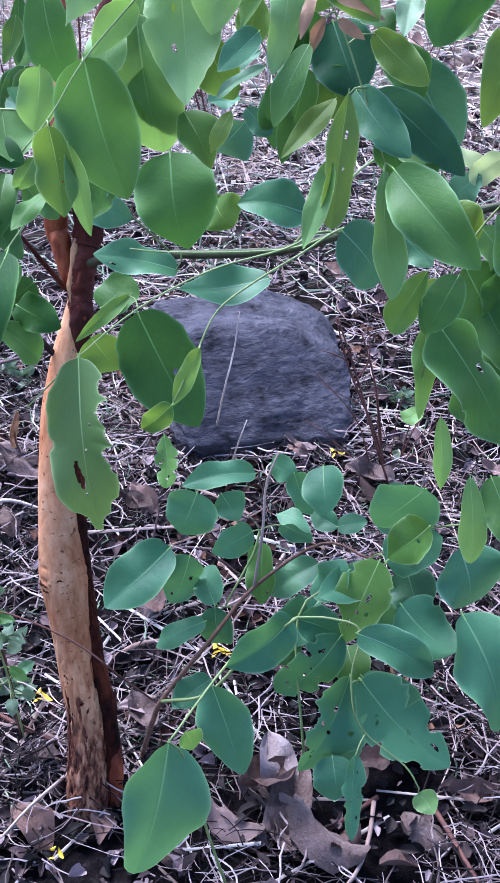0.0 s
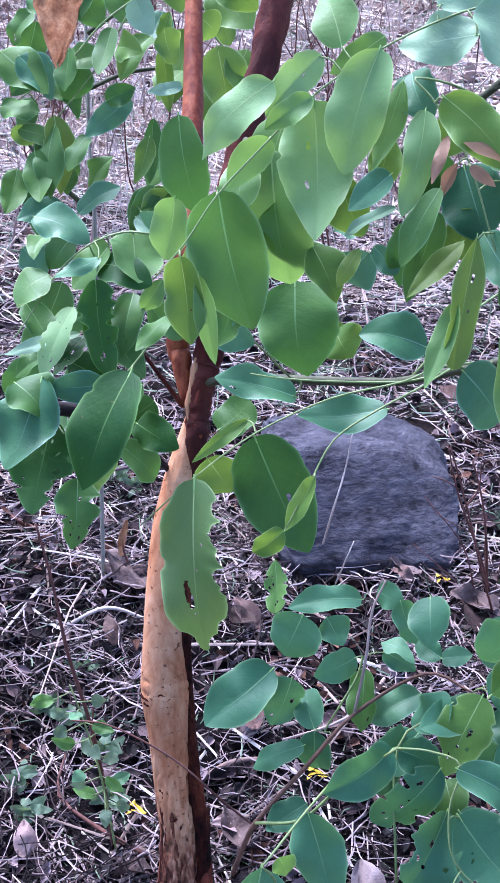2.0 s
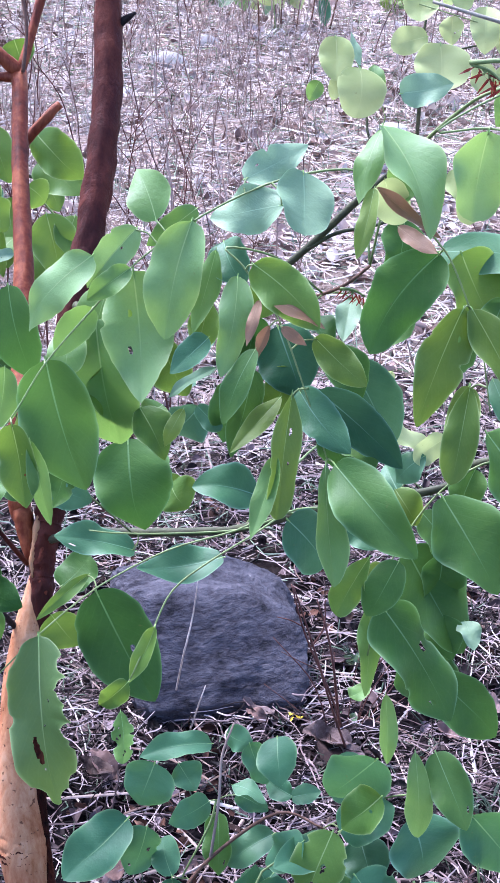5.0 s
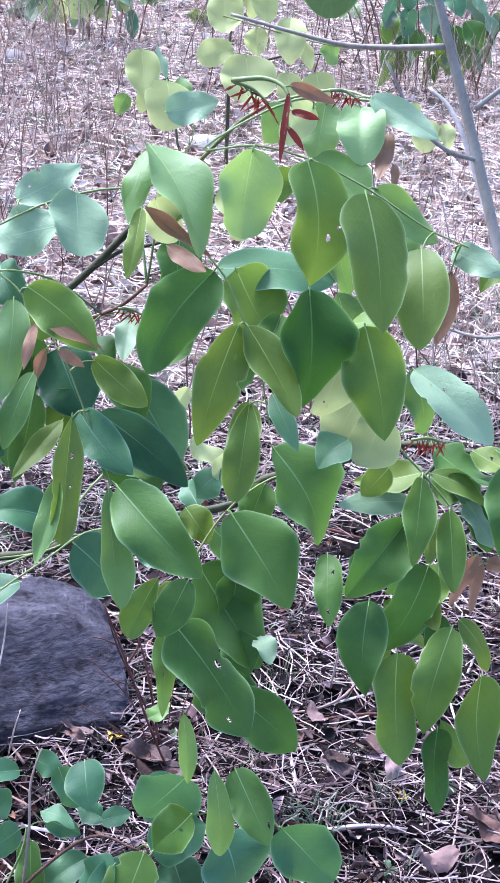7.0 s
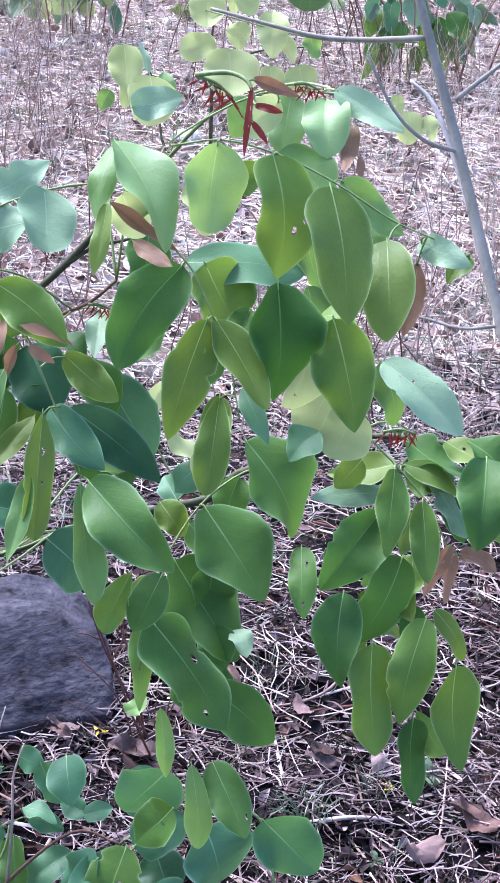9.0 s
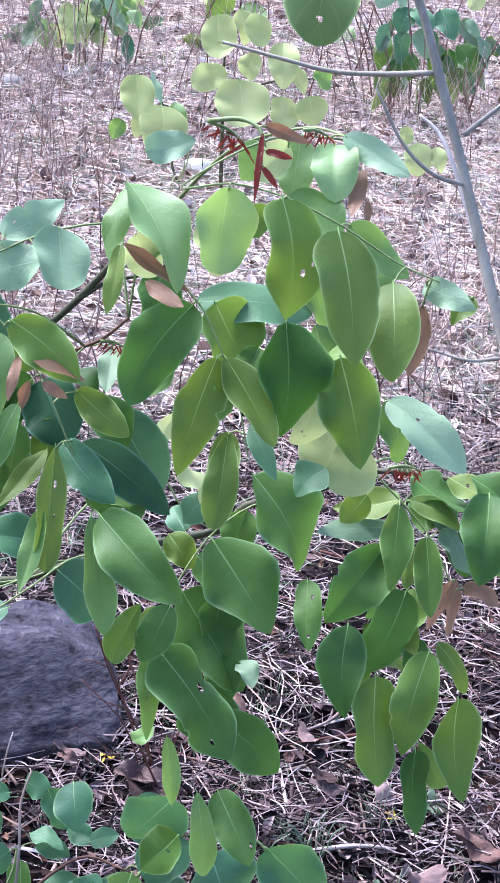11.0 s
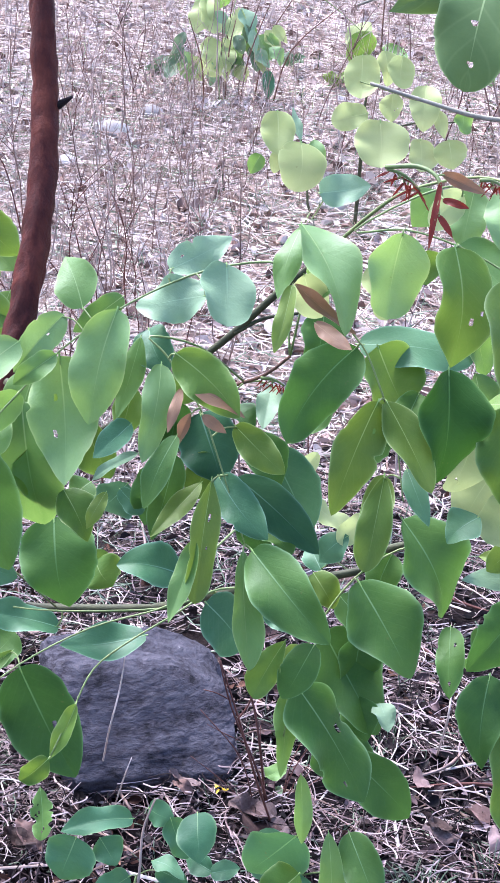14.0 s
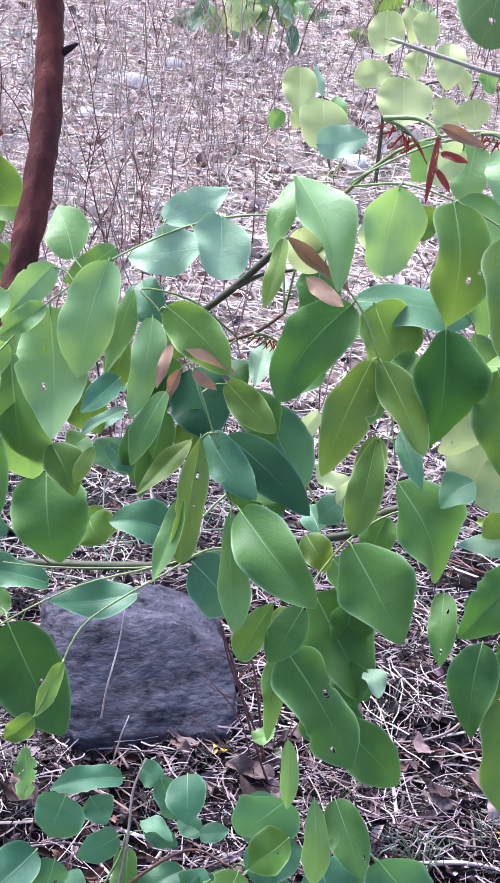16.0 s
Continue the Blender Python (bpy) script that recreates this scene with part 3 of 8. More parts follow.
def dry_blade(rng, ln, wd):
    """A small curled dead leaf, five rows of three points."""
    curl, cup = rng.uniform(-2.4, 2.4), rng.uniform(0.2, 1.5)
    verts, faces = [], []
    for j in range(6):
        v = j / 5
        w = wd * math.sin(math.pi * (0.06 + 0.9 * v) ** 0.85) * rng.uniform(0.82, 1.1)
        for i in (-1, -0.5, 0, 0.5, 1):
            verts.append(Vector((i * w * 0.5, (v - 0.5) * ln, cup * w * 0.5 * abs(i) ** 1.6 + curl * ln * 0.3 * (v - 0.5) ** 2 + rng.uniform(-1, 1) * wd * 0.05)))
    for j in range(5):
        for i in range(4):
            a = j * 5 + i
            faces.append((a, a + 1, a + 6, a + 5))
    return verts, faces


def litter_bed(name, amount, y0, y1, size, seed, label, material=None, clumps=False):
    rng = random.Random(seed)
    verts, faces = [], []
    for _ in range(amount):
        x, y = spot(rng, y0, y1, 1.0)
        if clumps and noise.noise(Vector((x * 6, y * 5, 7))) < 0.12:
            continue
        ln = rng.uniform(*size)
        v, f = dry_blade(rng, ln, ln * rng.uniform(0.4, 0.75))
        m = Matrix.Translation((x, y, relief(x, y) + rng.uniform(0.004, 0.02))) @ Euler((rng.gauss(0, 0.5), rng.gauss(0, 0.5), rng.uniform(0, 6.3))).to_matrix().to_4x4()
        k = len(verts)
        verts += [m @ p for p in v]
        faces += [tuple(i + k for i in q) for q in f]
    return tagged(new(name, mesh_of(name, verts, faces, material or LITTER)), label, "leaf litter", kind="stuff")


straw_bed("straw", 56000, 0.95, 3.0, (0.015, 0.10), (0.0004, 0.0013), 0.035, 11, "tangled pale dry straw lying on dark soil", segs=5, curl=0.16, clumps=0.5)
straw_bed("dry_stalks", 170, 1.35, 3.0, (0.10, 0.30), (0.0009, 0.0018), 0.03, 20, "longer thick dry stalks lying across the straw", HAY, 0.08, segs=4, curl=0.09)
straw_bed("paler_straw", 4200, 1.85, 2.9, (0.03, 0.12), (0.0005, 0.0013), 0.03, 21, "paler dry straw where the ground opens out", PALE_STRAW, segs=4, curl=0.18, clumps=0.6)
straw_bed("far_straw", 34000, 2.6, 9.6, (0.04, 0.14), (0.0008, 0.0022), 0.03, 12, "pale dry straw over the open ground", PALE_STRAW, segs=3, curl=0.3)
straw_bed("thin_grass", 13000, 2.3, 6.0, (0.04, 0.12), (0.0007, 0.0015), 0.02, 13, "thin low green grass among the straw", GROUND_GREEN, 0.7, clumps=0.6)
straw_bed("near_grass", 5200, 1.25, 2.7, (0.015, 0.05), (0.0006, 0.0014), 0.012, 18, "small patches of grey-green grass among the straw", GROUND_GREEN, 0.75, clumps=0.9)
straw_bed("far_grass", 6000, 4.6, 9.4, (0.04, 0.11), (0.0008, 0.0018), 0.02, 17, "low patches of green grass on the open ground", GRASS, 0.8, clumps=0.6)
straw_bed("standing_hay", 7500, 2.6, 8.2, (0.07, 0.28), (0.0006, 0.0014), 0.02, 16, "thin dry grass stalks standing among the straw", HAY, 1.3, segs=3)
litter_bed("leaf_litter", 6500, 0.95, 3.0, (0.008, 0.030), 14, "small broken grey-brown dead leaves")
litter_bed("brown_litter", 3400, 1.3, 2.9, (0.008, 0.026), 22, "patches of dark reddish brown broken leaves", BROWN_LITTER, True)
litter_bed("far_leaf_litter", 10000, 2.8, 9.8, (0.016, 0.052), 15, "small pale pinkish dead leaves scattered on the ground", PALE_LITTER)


def sparse_bed():
    """Straw over the wider ground on every side of the tree."""
    rng = random.Random(19)
    verts, faces = [], []
    for _ in range(24000):
        x, y = rng.uniform(-5, 6), rng.uniform(-3, 12)
        a, ln, r = rng.uniform(0, math.tau), rng.uniform(0.06, 0.2), rng.uniform(0.001, 0.003)
        z = relief(x, y) + rng.uniform(0.001, 0.015)
        d, s = Vector((math.cos(a), math.sin(a), rng.uniform(-0.03, 0.06))) * ln, Vector((-math.sin(a), math.cos(a), 0)) * r
        p = Vector((x, y, z))
        k = len(verts)
        verts += [p + s, p - s, p + Vector((0, 0, r * 1.5)), p + d + s * 0.6, p + d - s * 0.6, p + d + Vector((0, 0, r))]
        faces += [(k, k + 3, k + 5, k + 2), (k + 2, k + 5, k + 4, k + 1)]
    return tagged(new("outer_straw", mesh_of("outer_straw", verts, faces, PALE_STRAW)), "thin scatter of dry straw on the wider ground", "straw", kind="stuff")


sparse_bed()


def side_bed():
    """The straw around the tree goes on to both sides and thins out."""
    rng = random.Random(23)
    verts, faces = [], []
    for _ in range(52000):
        x, y = rng.gauss(0.1, 1.2), min(4.4, rng.gauss(1.9, 1.5))
        if -0.3 - 0.16 * y < x < 0.3 + 0.29 * y and y > 1.0:
            continue
        a, ln, r = rng.uniform(0, math.tau), rng.uniform(0.03, 0.12), rng.uniform(0.0006, 0.0016)
        p, turn = Vector((x, y, relief(x, y) + 0.002 + 0.03 * rng.random() ** 2)), rng.gauss(0, 0.4)
        k = len(verts)
        for q in range(3):
            side = Vector((-math.sin(a), math.cos(a), 0)) * r
            verts += [p + side, p - side, p + Vector((0, 0, r * 1.5))]
            p = p + Vector((math.cos(a), math.sin(a), rng.uniform(-0.1, 0.05))) * ln * 0.5
            p.z = max(p.z, relief(p.x, p.y) + 0.001)
            a += turn
        for q in (k, k + 3):
            faces += [(q, q + 3, q + 5, q + 2), (q + 2, q + 5, q + 4, q + 1)]
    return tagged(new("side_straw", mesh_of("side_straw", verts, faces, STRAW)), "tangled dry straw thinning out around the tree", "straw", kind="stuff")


side_bed()

# ---- boulder ----


def boulder():
    bm = bmesh.new()
    bmesh.ops.create_cube(bm, size=2.0)
    bmesh.ops.subdivide_edges(bm, edges=bm.edges[:], cuts=84, use_grid_fill=True)
    for v in bm.verts:
        c = v.co.copy()
        k = (abs(c.x) ** 9 + abs(c.y) ** 9 + abs(c.z) ** 9) ** (1 / 9)
        c /= k
        n = noise.noise(c * 1.1 + Vector((4, 1, 7))) * 0.10 + noise.noise(c * 2.6) * 0.055 + noise.noise(c * 6) * 0.02
        n += abs(noise.noise(Vector((c.x * 3, c.y * 3, c.z * 8)))) * 0.035 + max(0.0, noise.noise(Vector((c.x * 11, c.y * 11, c.z * 22))) - 0.25) * 0.055
        n += abs(noise.noise(Vector((c.x * 26, c.y * 26, c.z * 48)))) * 0.006
        c *= 1 + n
        up = (c.z + 1) / 2
        low = max(0.0, (-0.25 - c.z) / 0.75)
        c.x *= 1 - (0.40 * max(0.0, (0.35 - c.z) / 1.35) if c.x > 0 else 0.10 * low)
        c.z -= 0.42 * max(0.0, c.x - 0.35) * max(0.0, up - 0.55) * 2
        v.co = Vector((c.x * 0.142 * (1 - 0.10 * up), c.y * 0.15 * (1 - 0.6 * up) + 0.095 * up + 0.07 * low, c.z * 0.083 - 0.020 * max(0, c.x) * up - 0.008 * up * c.x))
    me = bpy.data.meshes.new("boulder")
    bm.to_mesh(me)
    bm.free()
    me.materials.append(STONE)
    me.polygons.foreach_set("use_smooth", [True] * len(me.polygons))
    ob = tagged(new("boulder", me), "dark grey weathered boulder resting on straw and soil", "rock")
    ob.matrix_world = pose(BX, BY, 0.056, 0, 0, 13)
    return ob


boulder()

# ---- the young tree ----
TB = (-0.096, 1.246)
tree = thing("young_tree", TB[0], TB[1], 0, "young tree with peeled orange bark, red-brown fork and drooping green leaves", "tree")
TRUNK_LINE = [(TB[0] - 0.003, TB[1] - 0.012, -0.03), (TB[0], TB[1], 0.02), (-0.096, 1.273, 0.103), (-0.106, 1.294, 0.181), (-0.116, 1.316, 0.271), (-0.120, 1.347, 0.350), (-0.119, 1.375, 0.416), (-0.110, 1.398, 0.478), (-0.103, 1.417, 0.520), (-0.101, 1.428, 0.547)]
TRUNK_WIDE = [0.024, 0.0215, 0.0195, 0.0205, 0.0235, 0.0202, 0.0185, 0.0165, 0.010, 0.003]


def trunk_mesh():
    """The trunk as one skin: rings at the knot, upright fissures and loose plates of bark towards the foot."""
    line, sides = smooth_line(TRUNK_LINE, 60), 84
    verts, faces, rows = [], [], len(line)
    ref = Vector((0.31, -0.2, 0.11)).normalized()
    for i, p in enumerate(line):
        d = (line[min(i + 1, rows - 1)] - line[max(i - 1, 0)]).normalized()
        u = d.cross(ref).normalized()
        w = d.cross(u)
        f = i / (rows - 1) * (len(TRUNK_WIDE) - 1)
        k = min(int(f), len(TRUNK_WIDE) - 2)
        r = TRUNK_WIDE[k] + (TRUNK_WIDE[k + 1] - TRUNK_WIDE[k]) * (f - k)
        worn = min(1.0, max(0.0, (0.235 - p.z) / 0.09))
        for q in range(sides):
            a = math.tau * q / sides
            c, e = math.cos(a), math.sin(a)
            swell = 0.06 * noise.noise(Vector((c * 0.9, e * 0.9, p.z * 16))) + 0.02 * noise.noise(Vector((c * 3, e * 3, p.z * 40)))
            crack = abs(noise.noise(Vector((c * 4.2, e * 4.2, p.z * 34 + 5)))) + 0.5 * abs(noise.noise(Vector((c * 9, e * 9, p.z * 60))))
            plate = min(crack, 0.30) / 0.30
            ring = math.exp(-(((p.z - 0.272) + 0.003 * noise.noise(Vector((c * 2, e * 2, 4)))) / 0.0022) ** 2) + 0.7 * math.exp(-(((p.z - 0.283) - 0.004 * noise.noise(Vector((c * 2, e * 2, 9)))) / 0.0018) ** 2)
            n = 1 + swell + worn * 0.24 * (plate - 0.75) + 0.10 * math.exp(-((p.z - 0.268) / 0.03) ** 2) + 0.004 * noise.noise(Vector((c * 14, e * 14, p.z * 160))) - 0.10 * ring * max(0.0, noise.noise(Vector((c * 2.5, e * 2.5, 1))) + 0.35)
            verts.append(p - tree.location + (u * c + w * e) * r * n)
    for i in range(rows - 1):
        for q in range(sides):
            a, b = i * sides + q, i * sides + (q + 1) % sides
            faces.append((a, b, b + sides, a + sides))
    faces += [tuple(range(sides))[::-1], tuple((rows - 1) * sides + q for q in range(sides))]
    return mesh_of("trunk", verts, faces, BARK_TRUNK)


child("trunk", trunk_mesh(), tree, "smooth tan trunk with peeling orange-brown bark")
stem("bark_ridge", tree, [(TB[0] + 0.017, TB[1], -0.03), (-0.071, 1.268, 0.084), (-0.083, 1.288, 0.172), (-0.092, 1.312, 0.245), (-0.099, 1.339, 0.343), (-0.101, 1.375, 0.417), (-0.098, 1.401, 0.476), (-0.097, 1.417, 0.520), (-0.098, 1.431, 0.552)], [0.0135, 0.011, 0.009, 0.0075, 0.007, 0.0088, 0.0100, 0.0100, 0.004], BARK_RIDGE, "dark red-brown ridge of old bark along the trunk", 14, 9, 0.22, 9)

stem("bark_ridge", tree, [(TB[0] + 0.026, TB[1] - 0.004, -0.03), (-0.066, 1.258, 0.050), (-0.071, 1.271, 0.098), (-0.077, 1.286, 0.145), (-0.083, 1.299, 0.185)], [0.010, 0.0085, 0.007, 0.005, 0.002], BARK_RED, "loose red-brown plate of bark at the foot", 14, 9, 0.3, 12)


def on_trunk(z, turn, out=1.0):
    """A place on the trunk's skin at a height, turned from the side that faces the path."""
    for k in range(len(TRUNK_LINE) - 1):
        a, b = Vector(TRUNK_LINE[k]), Vector(TRUNK_LINE[k + 1])
        if a.z <= z <= b.z:
            f = (z - a.z) / (b.z - a.z)
            r = (TRUNK_WIDE[k] * (1 - f) + TRUNK_WIDE[k + 1] * f) * out
            return a.lerp(b, f) + Vector((math.sin(radians(turn)) * r, -math.cos(radians(turn)) * r, 0))


def bark_strips():
    """Cracked old bark left at the foot of the trunk, in upright ragged strips, and worn rings at its knot."""
    rng = random.Random(41)
    for k in range(46):
        turn = rng.uniform(-100, 70)
        low = rng.uniform(-0.01, 0.12)
        tall = rng.uniform(0.02, 0.075)
        pts = [on_trunk(low + tall * q / 4, turn + rng.gauss(0, 5), 0.95) for q in range(5)]
        w = rng.uniform(0.0013, 0.0026)
        stem("bark_strip", tree, pts, [0.0005, w, w, 0.0006], (BARK_FOOT, BARK_FOOT, BARK_DARK)[k % 3], "", 6, 3, 0.3, k)
    for z0, first, last in ((0.270, -66, -36), (0.263, -58, -34), (0.268, -12, 26), (0.274, -6, 22), (0.279, -30, 12), (0.166, -42, -18), (0.158, -44, -24), (0.135, -15, 28)):
        pts = [on_trunk(z0 + rng.gauss(0, 0.0012), first + (last - first) * q / 5, 1.09 if z0 > 0.2 else 1.0) for q in range(6)]
        stem("bark_ring", tree, pts, [0.0005, 0.0017, 0.0011, 0.0016, 0.0005], BARK_RIDGE, "", 6, 3, 0.4, 3)


bark_strips()
stem("stem", tree, [(-0.107, 1.427, 0.547), (-0.109, 1.432, 0.559), (-0.112, 1.442, 0.574), (-0.115, 1.451, 0.589), (-0.119, 1.461, 0.604), (-0.115, 1.465, 0.685), (-0.116, 1.546, 0.749), (-0.120, 1.618, 0.808), (-0.127, 1.693, 0.871), (-0.133, 1.791, 0.956)], [0.002, 0.0058, 0.0086, 0.0106, 0.0118, 0.0132, 0.0118, 0.0103, 0.0092, 0.0087], BARK_RED, "smooth red-brown upright stem", 16, 9, 0.12, 5)
stem("stem", tree, [(-0.104, 1.365, 0.403), (-0.103, 1.393, 0.446), (-0.094, 1.408, 0.520), (-0.095, 1.419, 0.538), (-0.094, 1.430, 0.558), (-0.090, 1.441, 0.579), (-0.087, 1.451, 0.600), (-0.084, 1.468, 0.692), (-0.067, 1.521, 0.770), (-0.053, 1.562, 0.829), (-0.041, 1.602, 0.889), (-0.032, 1.654, 0.965), (-0.032, 1.707, 1.041), (-0.037, 1.749, 1.121), (-0.048, 1.806, 1.227), (-0.055, 1.885, 1.376)], [0.004, 0.0095, 0.0115, 0.0122, 0.0130, 0.0138, 0.0145, 0.0149, 0.0149, 0.0152, 0.0155, 0.0152, 0.0140, 0.0132, 0.0121, 0.0115], BARK_DARK, "dark plum-brown upright stem", 20, 9, 0.2, 6)
for pts, r, mat in (
    ([(-0.098, 1.443, 0.599), (-0.100, 1.437, 0.586), (-0.102, 1.428, 0.569), (-0.104, 1.421, 0.555), (-0.104, 1.412, 0.540)], 0.0042, BARK_PALE),
    ([(-0.089, 1.436, 0.589), (-0.093, 1.428, 0.574), (-0.095, 1.421, 0.562), (-0.096, 1.413, 0.548)], 0.0040, BARK_RED),
    ([(-0.098, 1.411, 0.544), (-0.093, 1.404, 0.534), (-0.089, 1.401, 0.525)], 0.0030, BARK_RED),
):
    stem("bark_strip", tree, pts, [0.0006, r, r * 0.8, r, 0.0006], mat, "strip of older bark along the fork", 8, 6, 0.3, 4)
stem("side_spur", tree, [(-0.020, 1.703, 1.034), (-0.011, 1.701, 1.041), (-0.003, 1.697, 1.047)], [0.0046, 0.0036, 0.0016], BARK_BLACK, "", 8, 4)
for pts, r, mat in (
    ([(-0.133, 1.791, 0.956), (-0.167, 1.795, 0.985), (-0.205, 1.803, 1.022), (-0.265, 1.834, 1.102), (-0.306, 1.871, 1.196)], 0.0085, BARK_RED),
    ([(-0.134, 1.788, 0.951), (-0.173, 1.790, 0.952), (-0.204, 1.792, 0.955), (-0.287, 1.798, 0.961)], 0.0060, BARK_RED),
    ([(-0.131, 1.792, 0.958), (-0.115, 1.829, 1.011), (-0.099, 1.857, 1.069), (-0.095, 1.885, 1.127), (-0.093, 1.953, 1.264)], 0.0057, BARK_RED),
    ([(-0.132, 1.774, 0.879), (-0.107, 1.776, 0.906), (-0.089, 1.784, 0.923)], 0.0069, BARK_RED),
    ([(-0.128, 1.781, 0.959), (-0.125, 1.806, 1.010), (-0.140, 1.843, 1.083), (-0.147, 1.883, 1.185)], 0.0022, BROWN_STEM),
):
    stem("branch", tree, pts, [r, r * 0.85, r * 0.7], mat, "", 9, 6, 0.2, 2)
stem("cut_branch", tree, [(-0.109, 1.410, 0.463), (-0.147, 1.374, 0.539), (-0.175, 1.342, 0.582), (-0.203, 1.327, 0.598), (-0.231, 1.320, 0.606)], [0.003, 0.0035, 0.0055, 0.0068, 0.0072], BARK_BLACK, "dark cut branch stub", 10, 5, 0.12, 4)
stem("twig", tree, [(-0.110, 1.424, 0.550), (-0.125, 1.405, 0.586), (-0.147, 1.395, 0.626)], [0.003, 0.0025, 0.0018], BARK_DARK, "", 7, 4)
stem("branch", tree, [(-0.094, 1.441, 0.566), (-0.046, 1.379, 0.616), (-0.008, 1.359, 0.627), (0.065, 1.320, 0.652), (0.104, 1.299, 0.669), (0.177, 1.219, 0.740), (0.270, 1.220, 0.757), (0.292, 1.202, 0.791), (0.339, 1.175, 0.816), (0.389, 1.148, 0.849), (0.427, 1.119, 0.859), (0.464, 1.087, 0.866)], [0.0046, 0.0043, 0.0041, 0.0038, 0.0034, 0.0028, 0.002], TWIG, "green-brown drooping branch", 9, 5, 0.05, 7)
stem("branch", tree, [(0.364, 1.154, 0.810), (0.401, 1.146, 0.807), (0.439, 1.156, 0.838)], [0.0026, 0.0022, 0.0018], TWIG, "", 8, 4)
stem("branch", tree, [(-0.061, 1.519, 0.797), (0.023, 1.431, 0.783), (0.086, 1.398, 0.847), (0.146, 1.362, 0.913), (0.193, 1.335, 0.975), (0.230, 1.309, 1.023)], [0.0042, 0.0038, 0.0036, 0.0034, 0.0032, 0.0022], TWIG, "green-brown arching branch", 10, 5, 0.08, 8)
stem("branch", tree, [(0.230, 1.309, 1.023), (0.249, 1.208, 1.092), (0.272, 1.170, 1.125), (0.307, 1.094, 1.160), (0.329, 1.030, 1.170)], [0.0018, 0.0015, 0.0012, 0.001, 0.0008], STALK, "thin green shoot", 8, 5)
stem("branch", tree, [(0.157, 1.353, 0.926), (0.181, 1.344, 0.945), (0.209, 1.329, 0.957), (0.231, 1.317, 0.971)], [0.002, 0.0017, 0.0014], TWIG, "", 8, 4)
stem("branch", tree, [(0.134, 1.102, 0.985), (0.146, 1.084, 0.998), (0.160, 1.066, 1.013), (0.177, 1.070, 1.026)], [0.0014, 0.0013, 0.0012], BROWN_STEM, "", 7, 4)
stem("branch", tree, [(-0.218, 1.651, 1.164), (-0.254, 1.665, 0.959), (-0.260, 1.647, 0.930), (-0.261, 1.631, 0.907)], [0.002, 0.0018, 0.0015], TWIG, "", 7, 4)

spray_a = leaf_stalk(tree, [(0.177, 1.070, 1.026), (0.174, 1.094, 1.061), (0.171, 1.118, 1.080), (0.117, 1.117, 1.074), (0.060, 1.107, 1.050), (0.011, 1.093, 1.018), (-0.022, 1.078, 0.986), (-0.056, 1.061, 0.950), (-0.077, 1.046, 0.919), (-0.098, 1.035, 0.895)], 0.00082)
leaflet(spray_a, (0.024, 1.134, 0.977), (-0.011, -0.006, -0.046), 0.044, -29, GREEN)
leaflet(spray_a, (-0.012, 1.113, 0.927), (0.010, -0.005, -0.046), 0.040, -14, GREEN)
leaflet(spray_a, (0.115, 1.145, 0.997), (-0.016, -0.041, -0.030), 0.036, -20, GREEN)
leaflet(spray_a, (0.109, 1.116, 0.952), (0.018, -0.041, -0.027), 0.034, -14, DARK)
leaflet(spray_a, (0.074, 1.127, 1.021), (0.014, -0.033, -0.022), 0.033, 31, TEAL)
leaflet(spray_a, (0.088, 1.123, 1.071), (0.048, 0.027, 0.018), 0.027, 7, SKY_SHEEN, "ovate", bend=0.05)
leaflet(spray_a, (0.129, 1.103, 1.084), (-0.001, -0.047, -0.028), 0.043, -18, SKY_SHEEN, "round")
leaflet(spray_a, (0.116, 1.100, 1.060), (-0.052, 0.023, -0.021), 0.035, -7, SKY_SHEEN, "elliptic", bend=0.04)
leaflet(spray_a, (0.024, 1.112, 1.042), (-0.016, 0.043, 0.024), 0.034, -22, YOUNG, "acuminate", bend=0.12)
leaflet(spray_a, (-0.021, 1.081, 1.027), (-0.050, 0.003, -0.060), 0.036, 13, YOUNG_LIT, "acuminate", bend=0.06)
leaflet(spray_a, (0.010, 1.111, 1.037), (-0.036, -0.026, -0.036), 0.026, -12, YOUNG_LIT, "ovate")
leaflet(spray_a, (0.054, 1.137, 1.043), (-0.037, -0.021, -0.022), 0.020, -22, YOUNG, "elliptic")
leaflet(spray_a, (0.050, 1.095, 1.049), (-0.018, -0.026, -0.083), 0.042, 10, YOUNG_LIT, "elliptic", bend=0.08)
leaflet(spray_a, (0.068, 1.108, 1.022), (-0.017, -0.028, -0.055), 0.020, 16, YOUNG, "lance", bend=-0.05)
leaflet(spray_a, (0.083, 1.075, 1.015), (-0.013, -0.050, -0.057), 0.025, -15, YOUNG_LIT, "elliptic", bend=-0.08)
leaflet(spray_a, (0.007, 1.114, 1.002), (0.007, -0.051, -0.084), 0.055, 19, YOUNG_LIT, "ovate")
leaflet(spray_a, (0.006, 1.078, 1.019), (-0.032, -0.005, -0.023), 0.019, -8, YOUNG, "ovate")
leaflet(spray_a, (-0.022, 1.091, 0.982), (-0.028, -0.009, -0.036), 0.025, -22, YOUNG, "elliptic")
leaflet(spray_a, (-0.022, 1.126, 0.958), (0.018, -0.021, -0.099), 0.057, 22, YOUNG, "elliptic")
leaflet(spray_a, (-0.056, 1.072, 0.949), (0.028, -0.024, -0.098), 0.059, 15, MID, "ovate", bend=0.03)
leaflet(spray_a, (-0.078, 1.027, 0.919), (0.008, -0.015, -0.062), 0.031, 22, GREEN, "elliptic", bend=0.04)
